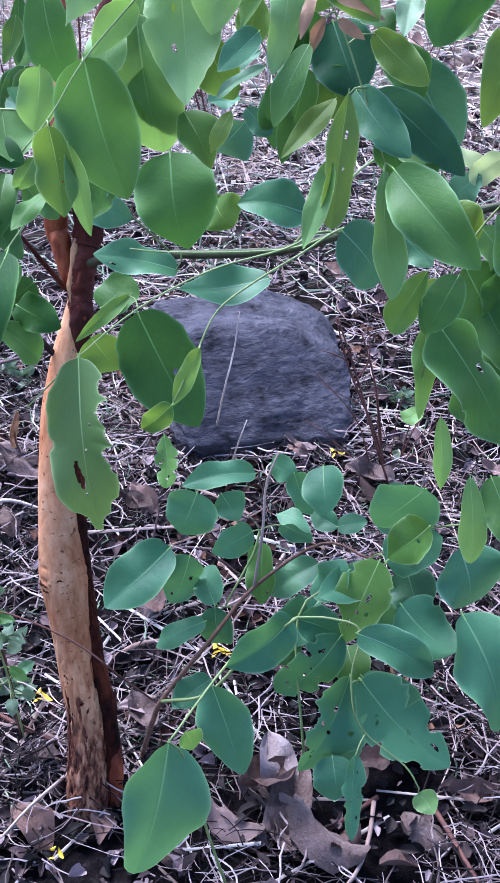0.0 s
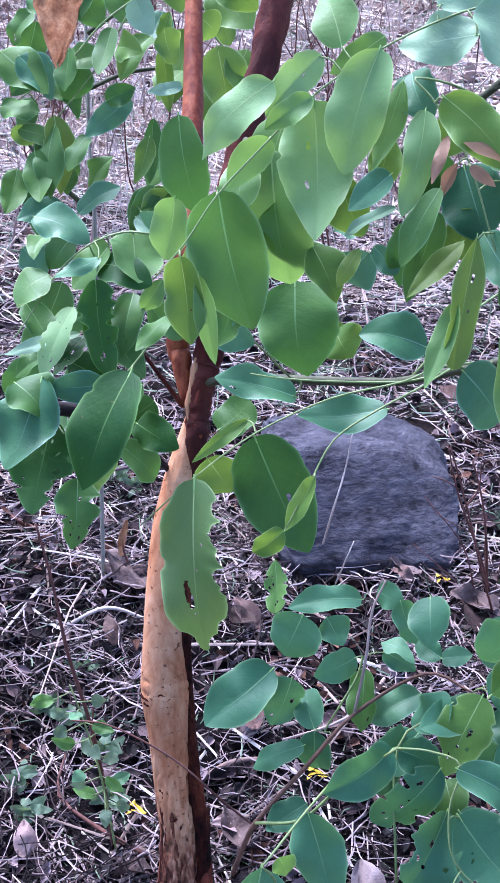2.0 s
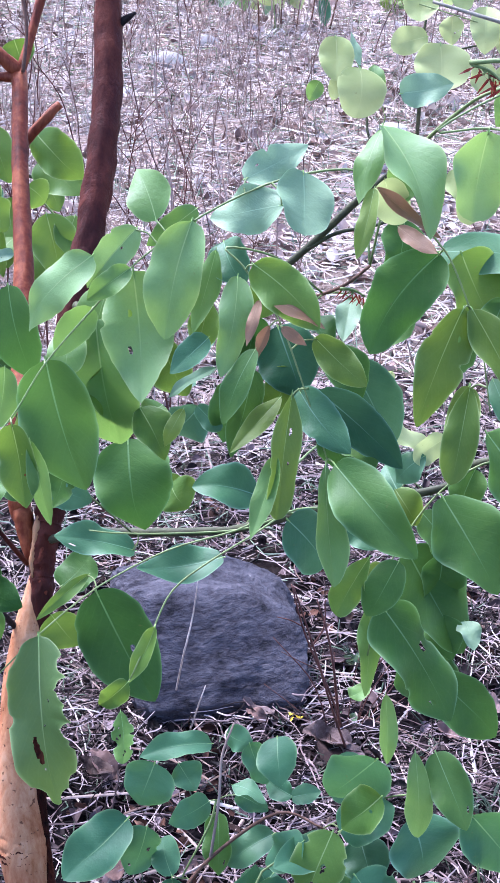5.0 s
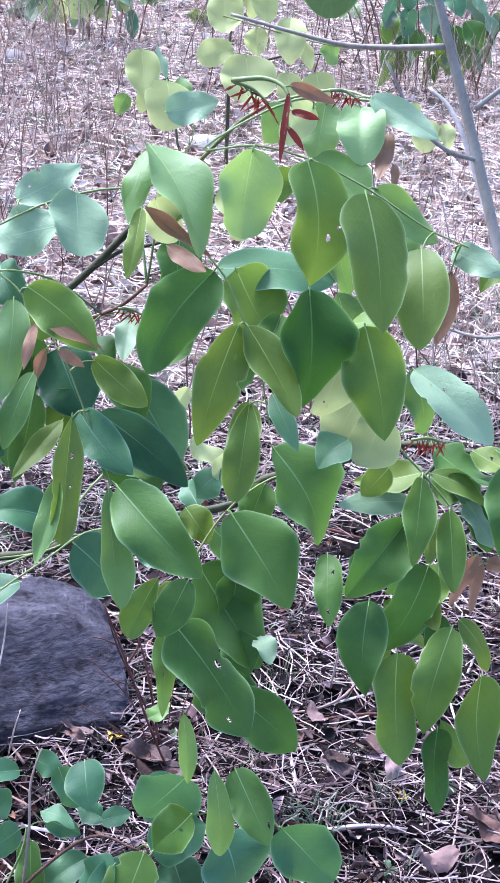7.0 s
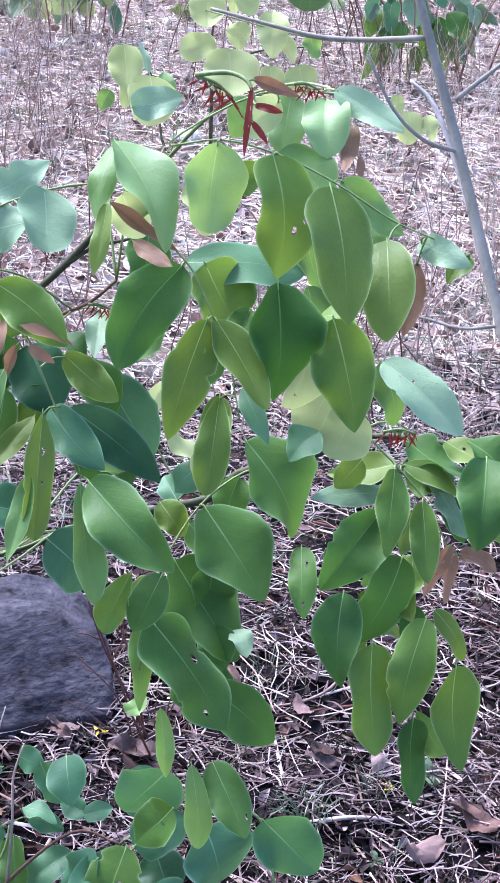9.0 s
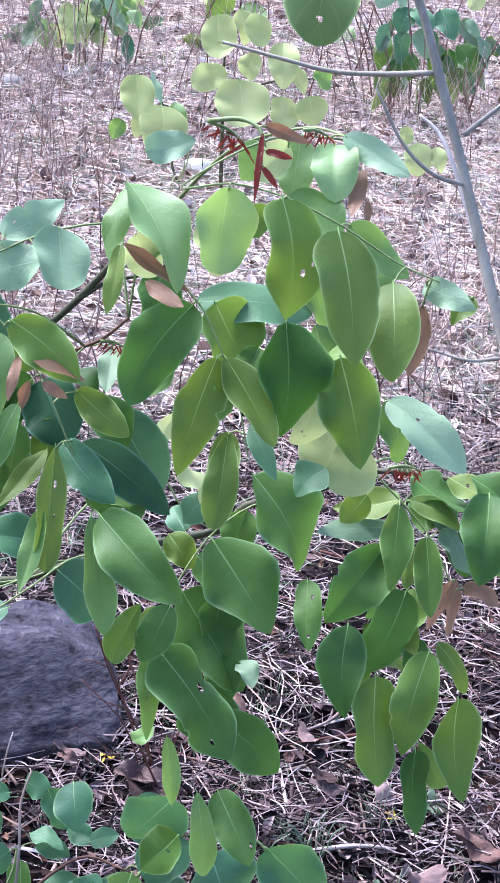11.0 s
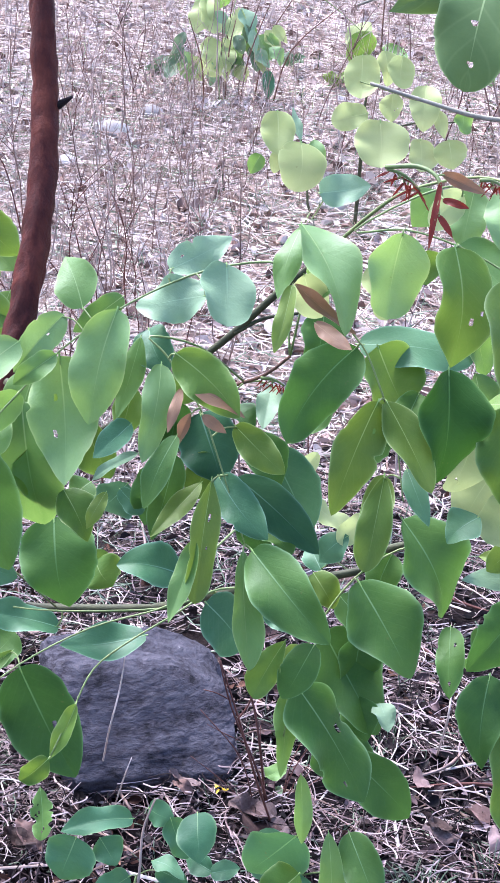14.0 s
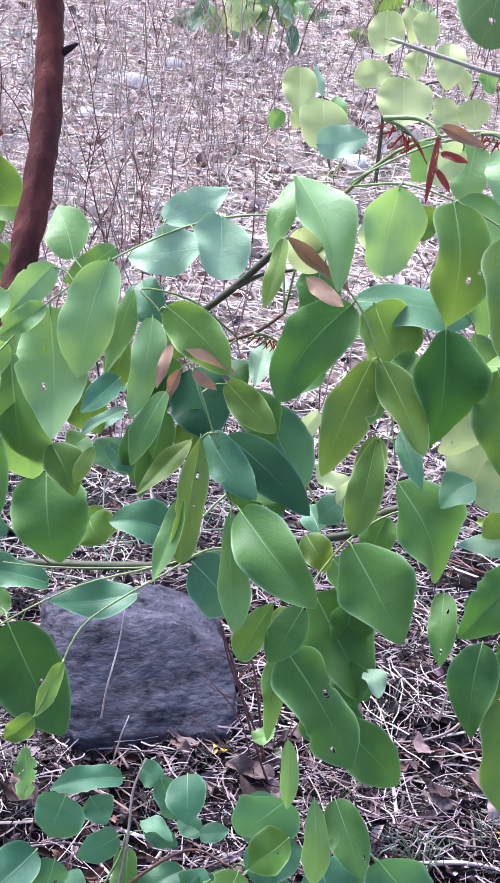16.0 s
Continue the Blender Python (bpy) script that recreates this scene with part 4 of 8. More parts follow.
leaflet(spray_a, (-0.065, 1.022, 0.909), (0.013, -0.005, -0.069), 0.016, 10, YOUNG, "lance")
leaflet(spray_a, (0.044, 1.148, 1.010), (-0.020, -0.024, -0.031), 0.031, 12, GREEN)
leaflet(spray_a, (-0.011, 1.141, 0.982), (-0.015, -0.022, -0.051), 0.036, 16, YOUNG)
leaflet(spray_a, (0.026, 1.115, 0.948), (0.021, -0.004, -0.048), 0.033, 24, GREEN)
leaflet(spray_a, (-0.040, 1.127, 0.948), (-0.005, -0.038, -0.032), 0.030, 9, YOUNG)
leaflet(spray_a, (-0.062, 1.093, 0.905), (-0.012, -0.009, -0.052), 0.031, 17, GREEN)
leaflet(spray_a, (0.012, 1.093, 0.899), (0.020, -0.022, -0.033), 0.030, -9, GREEN)
leaflet(spray_a, (0.064, 1.132, 0.971), (-0.011, -0.029, -0.037), 0.025, -13, GREEN)
leaflet(spray_a, (-0.088, 1.091, 0.933), (-0.008, -0.005, -0.049), 0.030, 11, YOUNG)
leaflet(spray_a, (-0.043, 1.075, 0.862), (-0.009, -0.039, -0.019), 0.026, -19, DARK)

spray_b = leaf_stalk(tree, [(0.150, 1.248, 0.714), (0.139, 1.238, 0.721), (0.127, 1.228, 0.721), (0.094, 1.222, 0.713), (0.032, 1.219, 0.711), (-0.011, 1.218, 0.712), (-0.035, 1.219, 0.714)], 0.00094)
leaflet(spray_b, (-0.111, 1.363, 0.884), (0.022, -0.017, -0.085), 0.045, 22, DARK, "elliptic", bend=0.06)
leaflet(spray_b, (-0.002, 1.277, 0.774), (0.011, -0.034, -0.075), 0.074, 16, DARK, "ovate", bend=0.03)
leaflet(spray_b, (0.115, 1.265, 0.723), (-0.059, -0.005, 0.015), 0.043, 12, DEEP_TEAL, "elliptic")
leaflet(spray_b, (-0.079, 1.271, 0.731), (0.045, -0.007, -0.014), 0.032, 13, TEAL, "elliptic")
leaflet(spray_b, (0.005, 1.223, 0.691), (-0.070, -0.012, 0.021), 0.034, 21, TEAL, "elliptic", bend=0.05)
leaflet(spray_b, (-0.061, 1.217, 0.657), (0.026, 0.023, 0.018), 0.037, -17, DARK, "round")
leaflet(spray_b, (0.036, 1.293, 0.720), (0.016, -0.020, -0.016), 0.043, 26, GREEN)

spray_c = leaf_stalk(tree, [(0.150, 1.248, 0.714), (0.122, 1.226, 0.727), (0.093, 1.205, 0.723), (0.033, 1.194, 0.709), (-0.027, 1.175, 0.683), (-0.077, 1.152, 0.649), (-0.118, 1.129, 0.615)], 0.00092)
leaflet(spray_c, (0.083, 1.222, 0.685), (-0.077, -0.018, -0.001), 0.038, 22, TEAL, "ovate")
leaflet(spray_c, (-0.034, 1.194, 0.685), (-0.045, -0.030, -0.028), 0.013, -13, GREEN, "lance", bend=0.1)
leaflet(spray_c, (-0.029, 1.201, 0.663), (0.051, -0.039, -0.093), 0.068, 16, DARK, "elliptic", eaten="nibbled")
leaflet(spray_c, (-0.075, 1.142, 0.656), (0.015, -0.063, -0.133), 0.062, 22, SAGE, "elliptic", eaten="ragged")
leaflet(spray_c, (-0.069, 1.205, 0.635), (0.023, -0.008, -0.029), 0.042, 27, GREEN)

spray_d = leaf_stalk(tree, [(0.170, 1.226, 0.734), (0.138, 1.197, 0.747), (0.105, 1.169, 0.740), (0.069, 1.156, 0.722), (0.038, 1.142, 0.702), (0.021, 1.123, 0.673), (0.003, 1.101, 0.640)], 0.00090)
leaflet(spray_d, (0.024, 1.114, 0.685), (-0.023, -0.009, -0.051), 0.018, 22, GREEN, "lance")
leaflet(spray_d, (0.002, 1.096, 0.642), (-0.026, 0.011, -0.032), 0.022, -21, GREEN, "acuminate")
leaflet(spray_d, (-0.004, 1.075, 0.628), (0.003, -0.030, -0.031), 0.021, 22, MID, "obovate", eaten="eaten")

spray_e = leaf_stalk(tree, [(0.146, 1.084, 0.998), (0.110, 1.074, 1.030), (0.074, 1.064, 1.041), (0.085, 1.056, 1.031), (0.102, 1.043, 1.011), (0.115, 1.030, 0.991), (0.129, 1.010, 0.957), (0.145, 0.985, 0.915)], 0.00077)
leaflet(spray_e, (0.095, 1.052, 0.952), (-0.016, -0.016, -0.064), 0.027, -22, MID, "ovate")
leaflet(spray_e, (0.079, 1.049, 0.944), (-0.005, 0.003, -0.052), 0.024, 21, DARK)
leaflet(spray_e, (0.095, 1.033, 0.977), (-0.022, -0.021, -0.050), 0.022, 31, MID, "elliptic")
leaflet(spray_e, (0.115, 1.043, 0.934), (-0.038, -0.042, -0.023), 0.017, 12, OLIVE, "lance")
leaflet(spray_e, (0.133, 1.084, 0.979), (0.018, -0.032, -0.013), 0.025, -28, MID)
leaflet(spray_e, (0.163, 1.042, 0.908), (0.017, -0.040, -0.011), 0.029, -20, MID)
leaflet(spray_e, (0.080, 1.083, 0.972), (0.015, 0.000, -0.046), 0.028, -11, MID)
leaflet(spray_e, (0.092, 1.044, 1.037), (0.047, -0.024, -0.038), 0.034, 19, GREEN, "elliptic", bend=-0.05)
leaflet(spray_e, (0.103, 1.030, 1.016), (0.040, -0.008, -0.018), 0.016, -22, RUSSET, "lance")
leaflet(spray_e, (0.097, 1.035, 1.014), (-0.010, -0.021, -0.026), 0.009, 17, RUSSET, "lance")
leaflet(spray_e, (0.104, 1.027, 0.998), (-0.008, 0.011, -0.031), 0.009, 22, RUSSET, "lance")
leaflet(spray_e, (0.112, 1.026, 0.997), (0.018, -0.006, -0.011), 0.009, 16, RUSSET, "lance")
leaflet(spray_e, (0.114, 1.090, 0.969), (0.018, -0.035, -0.040), 0.048, 22, DEEP_TEAL, "elliptic")
leaflet(spray_e, (0.137, 1.038, 0.984), (0.036, -0.025, -0.026), 0.024, 22, OLIVE, "elliptic")
leaflet(spray_e, (0.126, 1.019, 0.952), (0.034, -0.044, -0.028), 0.028, 18, DEEP_TEAL, "elliptic", bend=0.05)
leaflet(spray_e, (0.139, 1.022, 0.950), (0.064, -0.009, -0.058), 0.033, 22, DEEP_TEAL, "elliptic", bend=-0.06)
leaflet(spray_e, (0.167, 1.074, 0.949), (0.033, -0.025, -0.058), 0.045, 18, TEAL, "elliptic")
leaflet(spray_e, (0.062, 1.041, 0.982), (-0.028, -0.003, -0.027), 0.022, 12, TEAL, "ovate")
leaflet(spray_e, (0.068, 1.049, 0.954), (-0.035, 0.019, -0.033), 0.012, 21, SKY_SHEEN, "lance")
leaflet(spray_e, (0.120, 1.004, 0.957), (-0.010, -0.046, -0.076), 0.025, -22, OLIVE, "obovate", bend=-0.04)
leaflet(spray_e, (0.109, 0.981, 0.920), (-0.019, -0.037, -0.046), 0.018, 22, YOUNG, "lance")
leaflet(spray_e, (0.149, 0.970, 0.919), (0.051, -0.062, -0.039), 0.042, 22, MID, "elliptic")
leaflet(spray_e, (0.143, 0.973, 0.917), (0.006, -0.051, -0.068), 0.024, -20, YOUNG, "obovate", bend=0.08)
leaflet(spray_e, (0.120, 0.998, 0.858), (0.030, 0.005, -0.042), 0.046, -14, TEAL, "round")
leaflet(spray_e, (0.179, 0.979, 0.838), (-0.022, -0.000, -0.050), 0.023, 8, GREEN, "obovate")
leaflet(spray_e, (0.202, 0.988, 0.829), (-0.022, -0.018, -0.037), 0.028, 9, DARK)
leaflet(spray_e, (0.167, 1.083, 0.997), (-0.009, -0.033, -0.021), 0.019, 20, SKY_SHEEN)
leaflet(spray_e, (0.175, 1.082, 0.991), (0.010, 0.013, -0.036), 0.020, -21, PALE)
leaflet(spray_e, (0.243, 1.000, 0.966), (-0.018, -0.050, -0.051), 0.024, 15, OLIVE, "elliptic")
leaflet(spray_e, (0.124, 1.068, 0.946), (-0.017, -0.002, -0.040), 0.028, 9, GREEN)
leaflet(spray_e, (0.097, 1.087, 0.979), (-0.009, -0.006, -0.045), 0.030, -23, DARK)
leaflet(spray_e, (0.152, 1.065, 0.965), (0.019, -0.022, -0.042), 0.040, -26, DARK)
leaflet(spray_e, (0.045, 1.059, 0.916), (-0.015, -0.009, -0.027), 0.013, 8, OLIVE, "lance")
leaflet(spray_e, (0.151, 1.045, 0.911), (0.016, -0.008, -0.035), 0.026, 33, DARK)
leaflet(spray_e, (0.170, 1.024, 0.871), (0.021, -0.005, -0.046), 0.030, -20, DARK)
leaflet(spray_e, (0.055, 1.062, 0.917), (0.018, -0.010, -0.015), 0.016, 28, TEAL, "round")

spray_f = leaf_stalk(tree, [(0.329, 1.030, 1.170), (0.266, 1.009, 1.178), (0.204, 0.987, 1.153), (0.237, 0.983, 1.156), (0.272, 0.973, 1.149), (0.307, 0.960, 1.134), (0.342, 0.943, 1.114), (0.368, 0.934, 1.104), (0.388, 0.926, 1.095)], 0.00070)
leaflet(spray_f, (0.199, 1.038, 1.122), (-0.011, -0.005, -0.038), 0.026, 19, YOUNG)
leaflet(spray_f, (0.224, 1.027, 1.114), (0.010, -0.021, -0.032), 0.025, -16, PALE)
leaflet(spray_f, (0.251, 1.005, 1.133), (0.007, -0.009, -0.020), 0.031, 21, GREEN)
leaflet(spray_f, (0.306, 1.019, 1.128), (-0.009, -0.020, -0.032), 0.022, -22, OLIVE)
leaflet(spray_f, (0.280, 1.015, 1.171), (-0.025, -0.023, -0.015), 0.023, -29, PALE)
leaflet(spray_f, (0.171, 1.004, 1.150), (0.028, -0.064, -0.051), 0.036, -22, YOUNG_LIT, "elliptic", eaten="whole")
leaflet(spray_f, (0.165, 0.969, 1.121), (0.043, -0.009, -0.031), 0.011, -9, RUSSET, "lance")
leaflet(spray_f, (0.233, 0.968, 1.159), (-0.008, -0.017, -0.054), 0.043, -22, YOUNG_LIT, "round")
leaflet(spray_f, (0.268, 0.967, 1.151), (0.000, -0.026, -0.075), 0.049, -19, GREEN, "ovate")
leaflet(spray_f, (0.274, 0.985, 1.146), (0.032, -0.023, -0.023), 0.043, -12, YOUNG, "round")
leaflet(spray_f, (0.299, 0.933, 1.141), (0.001, -0.063, -0.068), 0.050, -18, OLIVE, "ovate")
leaflet(spray_f, (0.313, 0.966, 1.133), (0.038, -0.019, -0.032), 0.025, 11, YOUNG, "ovate")
leaflet(spray_f, (0.337, 0.931, 1.105), (-0.006, -0.049, -0.048), 0.035, 19, OLIVE, "elliptic")
leaflet(spray_f, (0.360, 0.939, 1.086), (-0.012, -0.021, -0.043), 0.016, 17, RUSSET, "lance", bend=-0.1)
leaflet(spray_f, (0.312, 1.020, 1.170), (-0.006, -0.038, -0.026), 0.032, 16, YOUNG_LIT, "round")
leaflet(spray_f, (0.289, 1.025, 1.172), (-0.008, -0.015, -0.038), 0.028, 22, YOUNG_LIT, "elliptic")
leaflet(spray_f, (0.316, 1.012, 1.179), (0.038, -0.034, -0.018), 0.019, 18, SKY_SHEEN, "elliptic")
leaflet(spray_f, (0.328, 1.005, 1.157), (-0.012, -0.034, -0.021), 0.012, 14, RUSSET)
leaflet(spray_f, (0.331, 0.994, 1.139), (-0.003, -0.014, -0.013), 0.006, -11, RUSSET)
leaflet(spray_f, (0.362, 0.945, 1.097), (0.025, -0.035, -0.004), 0.019, 38, SKY_SHEEN, "ovate")
leaflet(spray_f, (0.395, 0.938, 1.090), (-0.017, -0.006, -0.016), 0.017, 20, OLIVE, "acuminate")
leaflet(spray_f, (0.271, 1.047, 1.162), (-0.020, -0.010, -0.022), 0.029, -16, YOUNG)
leaflet(spray_f, (0.163, 0.964, 1.122), (-0.011, -0.026, -0.038), 0.013, 22, OLIVE, "elliptic", bend=-0.06)
leaflet(spray_f, (0.178, 0.952, 1.101), (0.022, -0.027, -0.007), 0.012, 11, RUSSET, "lance")
leaflet(spray_f, (0.173, 1.026, 1.140), (-0.017, -0.041, -0.037), 0.019, 22, YOUNG, "lance")
leaflet(spray_f, (0.185, 1.036, 1.162), (0.033, -0.014, 0.011), 0.023, 19, SKY_SHEEN, "ovate")
leaflet(spray_f, (0.181, 1.047, 1.135), (-0.008, -0.018, -0.021), 0.019, 27, YOUNG)
leaflet(spray_f, (0.178, 1.030, 1.105), (0.014, 0.001, -0.033), 0.026, 19, PALE)

spray_g = leaf_stalk(tree, [(0.177, 1.070, 1.026), (0.183, 1.059, 1.079), (0.189, 1.047, 1.111), (0.210, 1.023, 1.072), (0.224, 1.012, 1.055), (0.237, 0.995, 1.027), (0.245, 0.982, 1.006), (0.251, 0.960, 0.966)], 0.00075)
leaflet(spray_g, (0.309, 1.023, 0.985), (-0.016, -0.011, -0.038), 0.029, -23, PALE)
leaflet(spray_g, (0.266, 1.022, 1.021), (-0.017, -0.038, -0.025), 0.026, -9, MID)
leaflet(spray_g, (0.203, 1.049, 1.011), (-0.017, -0.015, -0.032), 0.031, 32, MID)
leaflet(spray_g, (0.314, 0.990, 0.939), (-0.024, -0.007, -0.018), 0.031, 31, TEAL)
leaflet(spray_g, (0.338, 0.998, 0.952), (-0.017, -0.016, -0.031), 0.041, -13, PALE)
leaflet(spray_g, (0.242, 1.011, 1.001), (-0.013, 0.007, -0.038), 0.030, 31, MID)
leaflet(spray_g, (0.218, 1.020, 1.056), (-0.050, -0.039, -0.057), 0.044, -15, DARK, "elliptic", bend=0.07)
leaflet(spray_g, (0.225, 1.061, 1.041), (0.085, -0.006, -0.007), 0.036, -9, TEAL, "elliptic", bend=0.05)
leaflet(spray_g, (0.236, 1.040, 1.049), (0.022, -0.010, -0.044), 0.055, -16, GREEN, "round")
leaflet(spray_g, (0.280, 0.997, 1.051), (-0.003, -0.028, -0.076), 0.052, -20, DEEP, "ovate", bend=0.04)
leaflet(spray_g, (0.230, 0.980, 1.033), (-0.029, -0.025, -0.077), 0.034, -16, OLIVE, "elliptic", bend=0.06)
leaflet(spray_g, (0.237, 0.986, 1.030), (0.028, -0.051, -0.043), 0.030, -13, OLIVE, "elliptic", bend=-0.05)
leaflet(spray_g, (0.316, 0.979, 1.031), (0.014, -0.030, -0.072), 0.044, 22, GREEN, "ovate")
leaflet(spray_g, (0.313, 1.015, 1.016), (0.023, -0.024, 0.004), 0.023, -17, GREEN)
leaflet(spray_g, (0.354, 0.995, 0.989), (0.011, -0.011, -0.046), 0.029, -12, YOUNG, "elliptic")
leaflet(spray_g, (0.350, 0.969, 1.002), (0.046, -0.046, -0.035), 0.032, 5, SKY_SHEEN, "elliptic", bend=-0.06)
leaflet(spray_g, (0.259, 1.001, 0.971), (0.014, -0.034, -0.029), 0.017, 12, TEAL, "lance")
leaflet(spray_g, (0.240, 0.981, 0.975), (-0.013, -0.036, -0.058), 0.025, 9, OLIVE, "obovate")
leaflet(spray_g, (0.325, 1.014, 0.962), (-0.019, -0.004, -0.042), 0.036, 14, PALE)
leaflet(spray_g, (0.200, 1.074, 1.060), (-0.010, -0.023, -0.044), 0.035, -26, DARK)
leaflet(spray_g, (0.259, 1.059, 1.040), (0.006, -0.001, -0.037), 0.032, 9, GREEN)
leaflet(spray_g, (0.310, 1.044, 1.028), (0.005, -0.012, -0.039), 0.031, -31, YOUNG)
leaflet(spray_g, (0.293, 1.036, 1.014), (-0.009, -0.018, -0.037), 0.029, -18, DARK)
leaflet(spray_g, (0.350, 1.060, 1.080), (-0.008, -0.029, -0.033), 0.031, -11, YOUNG)
leaflet(spray_g, (0.312, 1.064, 1.063), (0.012, -0.001, -0.045), 0.028, -14, YOUNG)

spray_h = leaf_stalk(tree, [(0.375, 1.155, 0.840), (0.344, 1.114, 0.869), (0.312, 1.072, 0.872), (0.274, 1.073, 0.863), (0.239, 1.066, 0.839), (0.212, 1.052, 0.803), (0.198, 1.038, 0.772), (0.188, 1.015, 0.726)], 0.00084)
leaflet(spray_h, (0.178, 1.111, 0.789), (0.021, -0.021, -0.014), 0.026, 19, TEAL)
leaflet(spray_h, (0.208, 1.053, 0.782), (-0.033, -0.024, -0.008), 0.020, 8, OLIVE)
leaflet(spray_h, (0.199, 1.042, 0.754), (-0.012, 0.007, -0.041), 0.018, -34, OLIVE)
leaflet(spray_h, (0.251, 1.064, 0.731), (0.009, -0.019, -0.031), 0.033, 28, DARK)
leaflet(spray_h, (0.275, 1.103, 0.842), (-0.016, -0.028, -0.034), 0.030, -11, MID)
leaflet(spray_h, (0.236, 1.107, 0.800), (0.018, -0.009, -0.037), 0.034, -29, MID)
leaflet(spray_h, (0.242, 1.054, 0.706), (0.017, -0.020, -0.031), 0.031, -14, MID)
leaflet(spray_h, (0.275, 1.077, 0.888), (0.040, -0.021, -0.076), 0.061, -22, MID, "elliptic")
leaflet(spray_h, (0.240, 1.046, 0.850), (0.040, -0.049, -0.056), 0.067, -22, MID, "elliptic")
leaflet(spray_h, (0.222, 1.083, 0.781), (0.048, -0.038, -0.075), 0.072, -22, MID, "ovate")
leaflet(spray_h, (0.197, 1.021, 0.768), (0.055, -0.032, -0.084), 0.058, -22, MID, "elliptic")
leaflet(spray_h, (0.245, 1.041, 0.689), (0.053, -0.019, -0.046), 0.043, 15, DARK, "elliptic")
leaflet(spray_h, (0.191, 1.043, 0.756), (-0.005, -0.042, -0.059), 0.021, -16, YOUNG, "lance", bend=0.05)
leaflet(spray_h, (0.203, 1.005, 0.697), (0.003, -0.018, -0.055), 0.017, -15, YOUNG, "lance")
leaflet(spray_h, (0.223, 0.967, 0.671), (0.005, -0.020, -0.067), 0.023, -9, YOUNG, "obovate")
leaflet(spray_h, (0.241, 0.978, 0.662), (0.021, -0.048, -0.036), 0.032, 17, MID, "elliptic")
leaflet(spray_h, (0.285, 1.084, 0.806), (0.011, -0.012, -0.035), 0.013, 14, YOUNG)
leaflet(spray_h, (0.270, 1.059, 0.728), (0.004, -0.026, -0.010), 0.020, -10, SKY_SHEEN)
leaflet(spray_h, (0.178, 1.028, 0.677), (0.019, 0.019, -0.001), 0.017, -27, YOUNG)
leaflet(spray_h, (0.253, 1.088, 0.774), (-0.009, -0.015, -0.044), 0.039, -24, DARK)
leaflet(spray_h, (0.220, 1.057, 0.700), (0.021, 0.001, -0.048), 0.035, -29, DARK)
leaflet(spray_h, (0.212, 1.098, 0.826), (0.017, -0.018, -0.022), 0.025, 14, OLIVE)

spray_i = leaf_stalk(tree, [(0.424, 1.122, 0.858), (0.394, 1.089, 0.892), (0.364, 1.056, 0.903), (0.388, 1.039, 0.877), (0.404, 1.027, 0.859), (0.416, 1.013, 0.837), (0.423, 1.000, 0.815)], 0.00083)
leaflet(spray_i, (0.397, 1.027, 0.845), (-0.016, -0.035, -0.013), 0.021, -25, OLIVE)
leaflet(spray_i, (0.372, 1.040, 0.756), (0.032, 0.007, -0.038), 0.026, -23, OLIVE)
leaflet(spray_i, (0.346, 1.062, 0.801), (-0.006, 0.002, -0.043), 0.032, -26, MID)
leaflet(spray_i, (0.382, 1.034, 0.785), (0.013, -0.042, -0.014), 0.026, 23, OLIVE)
leaflet(spray_i, (0.367, 1.077, 0.867), (-0.024, -0.014, -0.016), 0.025, -20, OLIVE)
leaflet(spray_i, (0.427, 1.085, 0.866), (-0.019, -0.030, -0.023), 0.032, 23, MID)
leaflet(spray_i, (0.358, 1.025, 0.719), (0.025, -0.008, -0.045), 0.025, -18, MID)
leaflet(spray_i, (0.439, 0.988, 0.719), (-0.007, -0.011, -0.045), 0.034, -32, MID)
leaflet(spray_i, (0.369, 1.018, 0.854), (-0.048, -0.026, -0.050), 0.041, -12, DARK, "elliptic", bend=0.05)
leaflet(spray_i, (0.381, 1.030, 0.884), (-0.016, -0.052, -0.045), 0.026, -12, GREEN, "elliptic")
leaflet(spray_i, (0.401, 1.018, 0.861), (-0.003, -0.039, -0.048), 0.023, 22, GREEN, "elliptic")
leaflet(spray_i, (0.419, 1.035, 0.858), (0.018, -0.021, -0.029), 0.021, -13, SKY_SHEEN, "elliptic")
leaflet(spray_i, (0.393, 1.052, 0.875), (0.040, -0.024, -0.017), 0.020, -8, OLIVE, "lance", bend=-0.1)
leaflet(spray_i, (0.314, 1.035, 0.817), (-0.007, -0.049, -0.033), 0.023, 22, DARK, "elliptic")
leaflet(spray_i, (0.339, 0.993, 0.801), (-0.007, -0.033, -0.064), 0.038, 22, DARK, "acuminate", bend=0.03)
leaflet(spray_i, (0.389, 1.017, 0.814), (-0.038, -0.011, -0.071), 0.043, -22, DARK, "ovate", bend=-0.04)
leaflet(spray_i, (0.359, 1.027, 0.776), (0.021, 0.000, -0.032), 0.030, -17, GREEN)
leaflet(spray_i, (0.359, 0.974, 0.766), (0.000, -0.039, -0.076), 0.041, -15, GREEN, "elliptic")
leaflet(spray_i, (0.398, 0.970, 0.789), (-0.021, -0.021, -0.081), 0.035, 22, GREEN, "ovate")
leaflet(spray_i, (0.386, 0.940, 0.720), (0.004, -0.010, -0.074), 0.028, -15, DARK, "elliptic")
leaflet(spray_i, (0.393, 0.957, 0.714), (0.021, -0.008, -0.041), 0.020, 22, YOUNG, "obovate")
leaflet(spray_i, (0.421, 0.958, 0.752), (0.004, -0.029, -0.078), 0.046, -22, GREEN, "ovate")
leaflet(spray_i, (0.449, 1.023, 0.893), (-0.017, -0.051, -0.048), 0.043, 11, DARK, "elliptic")
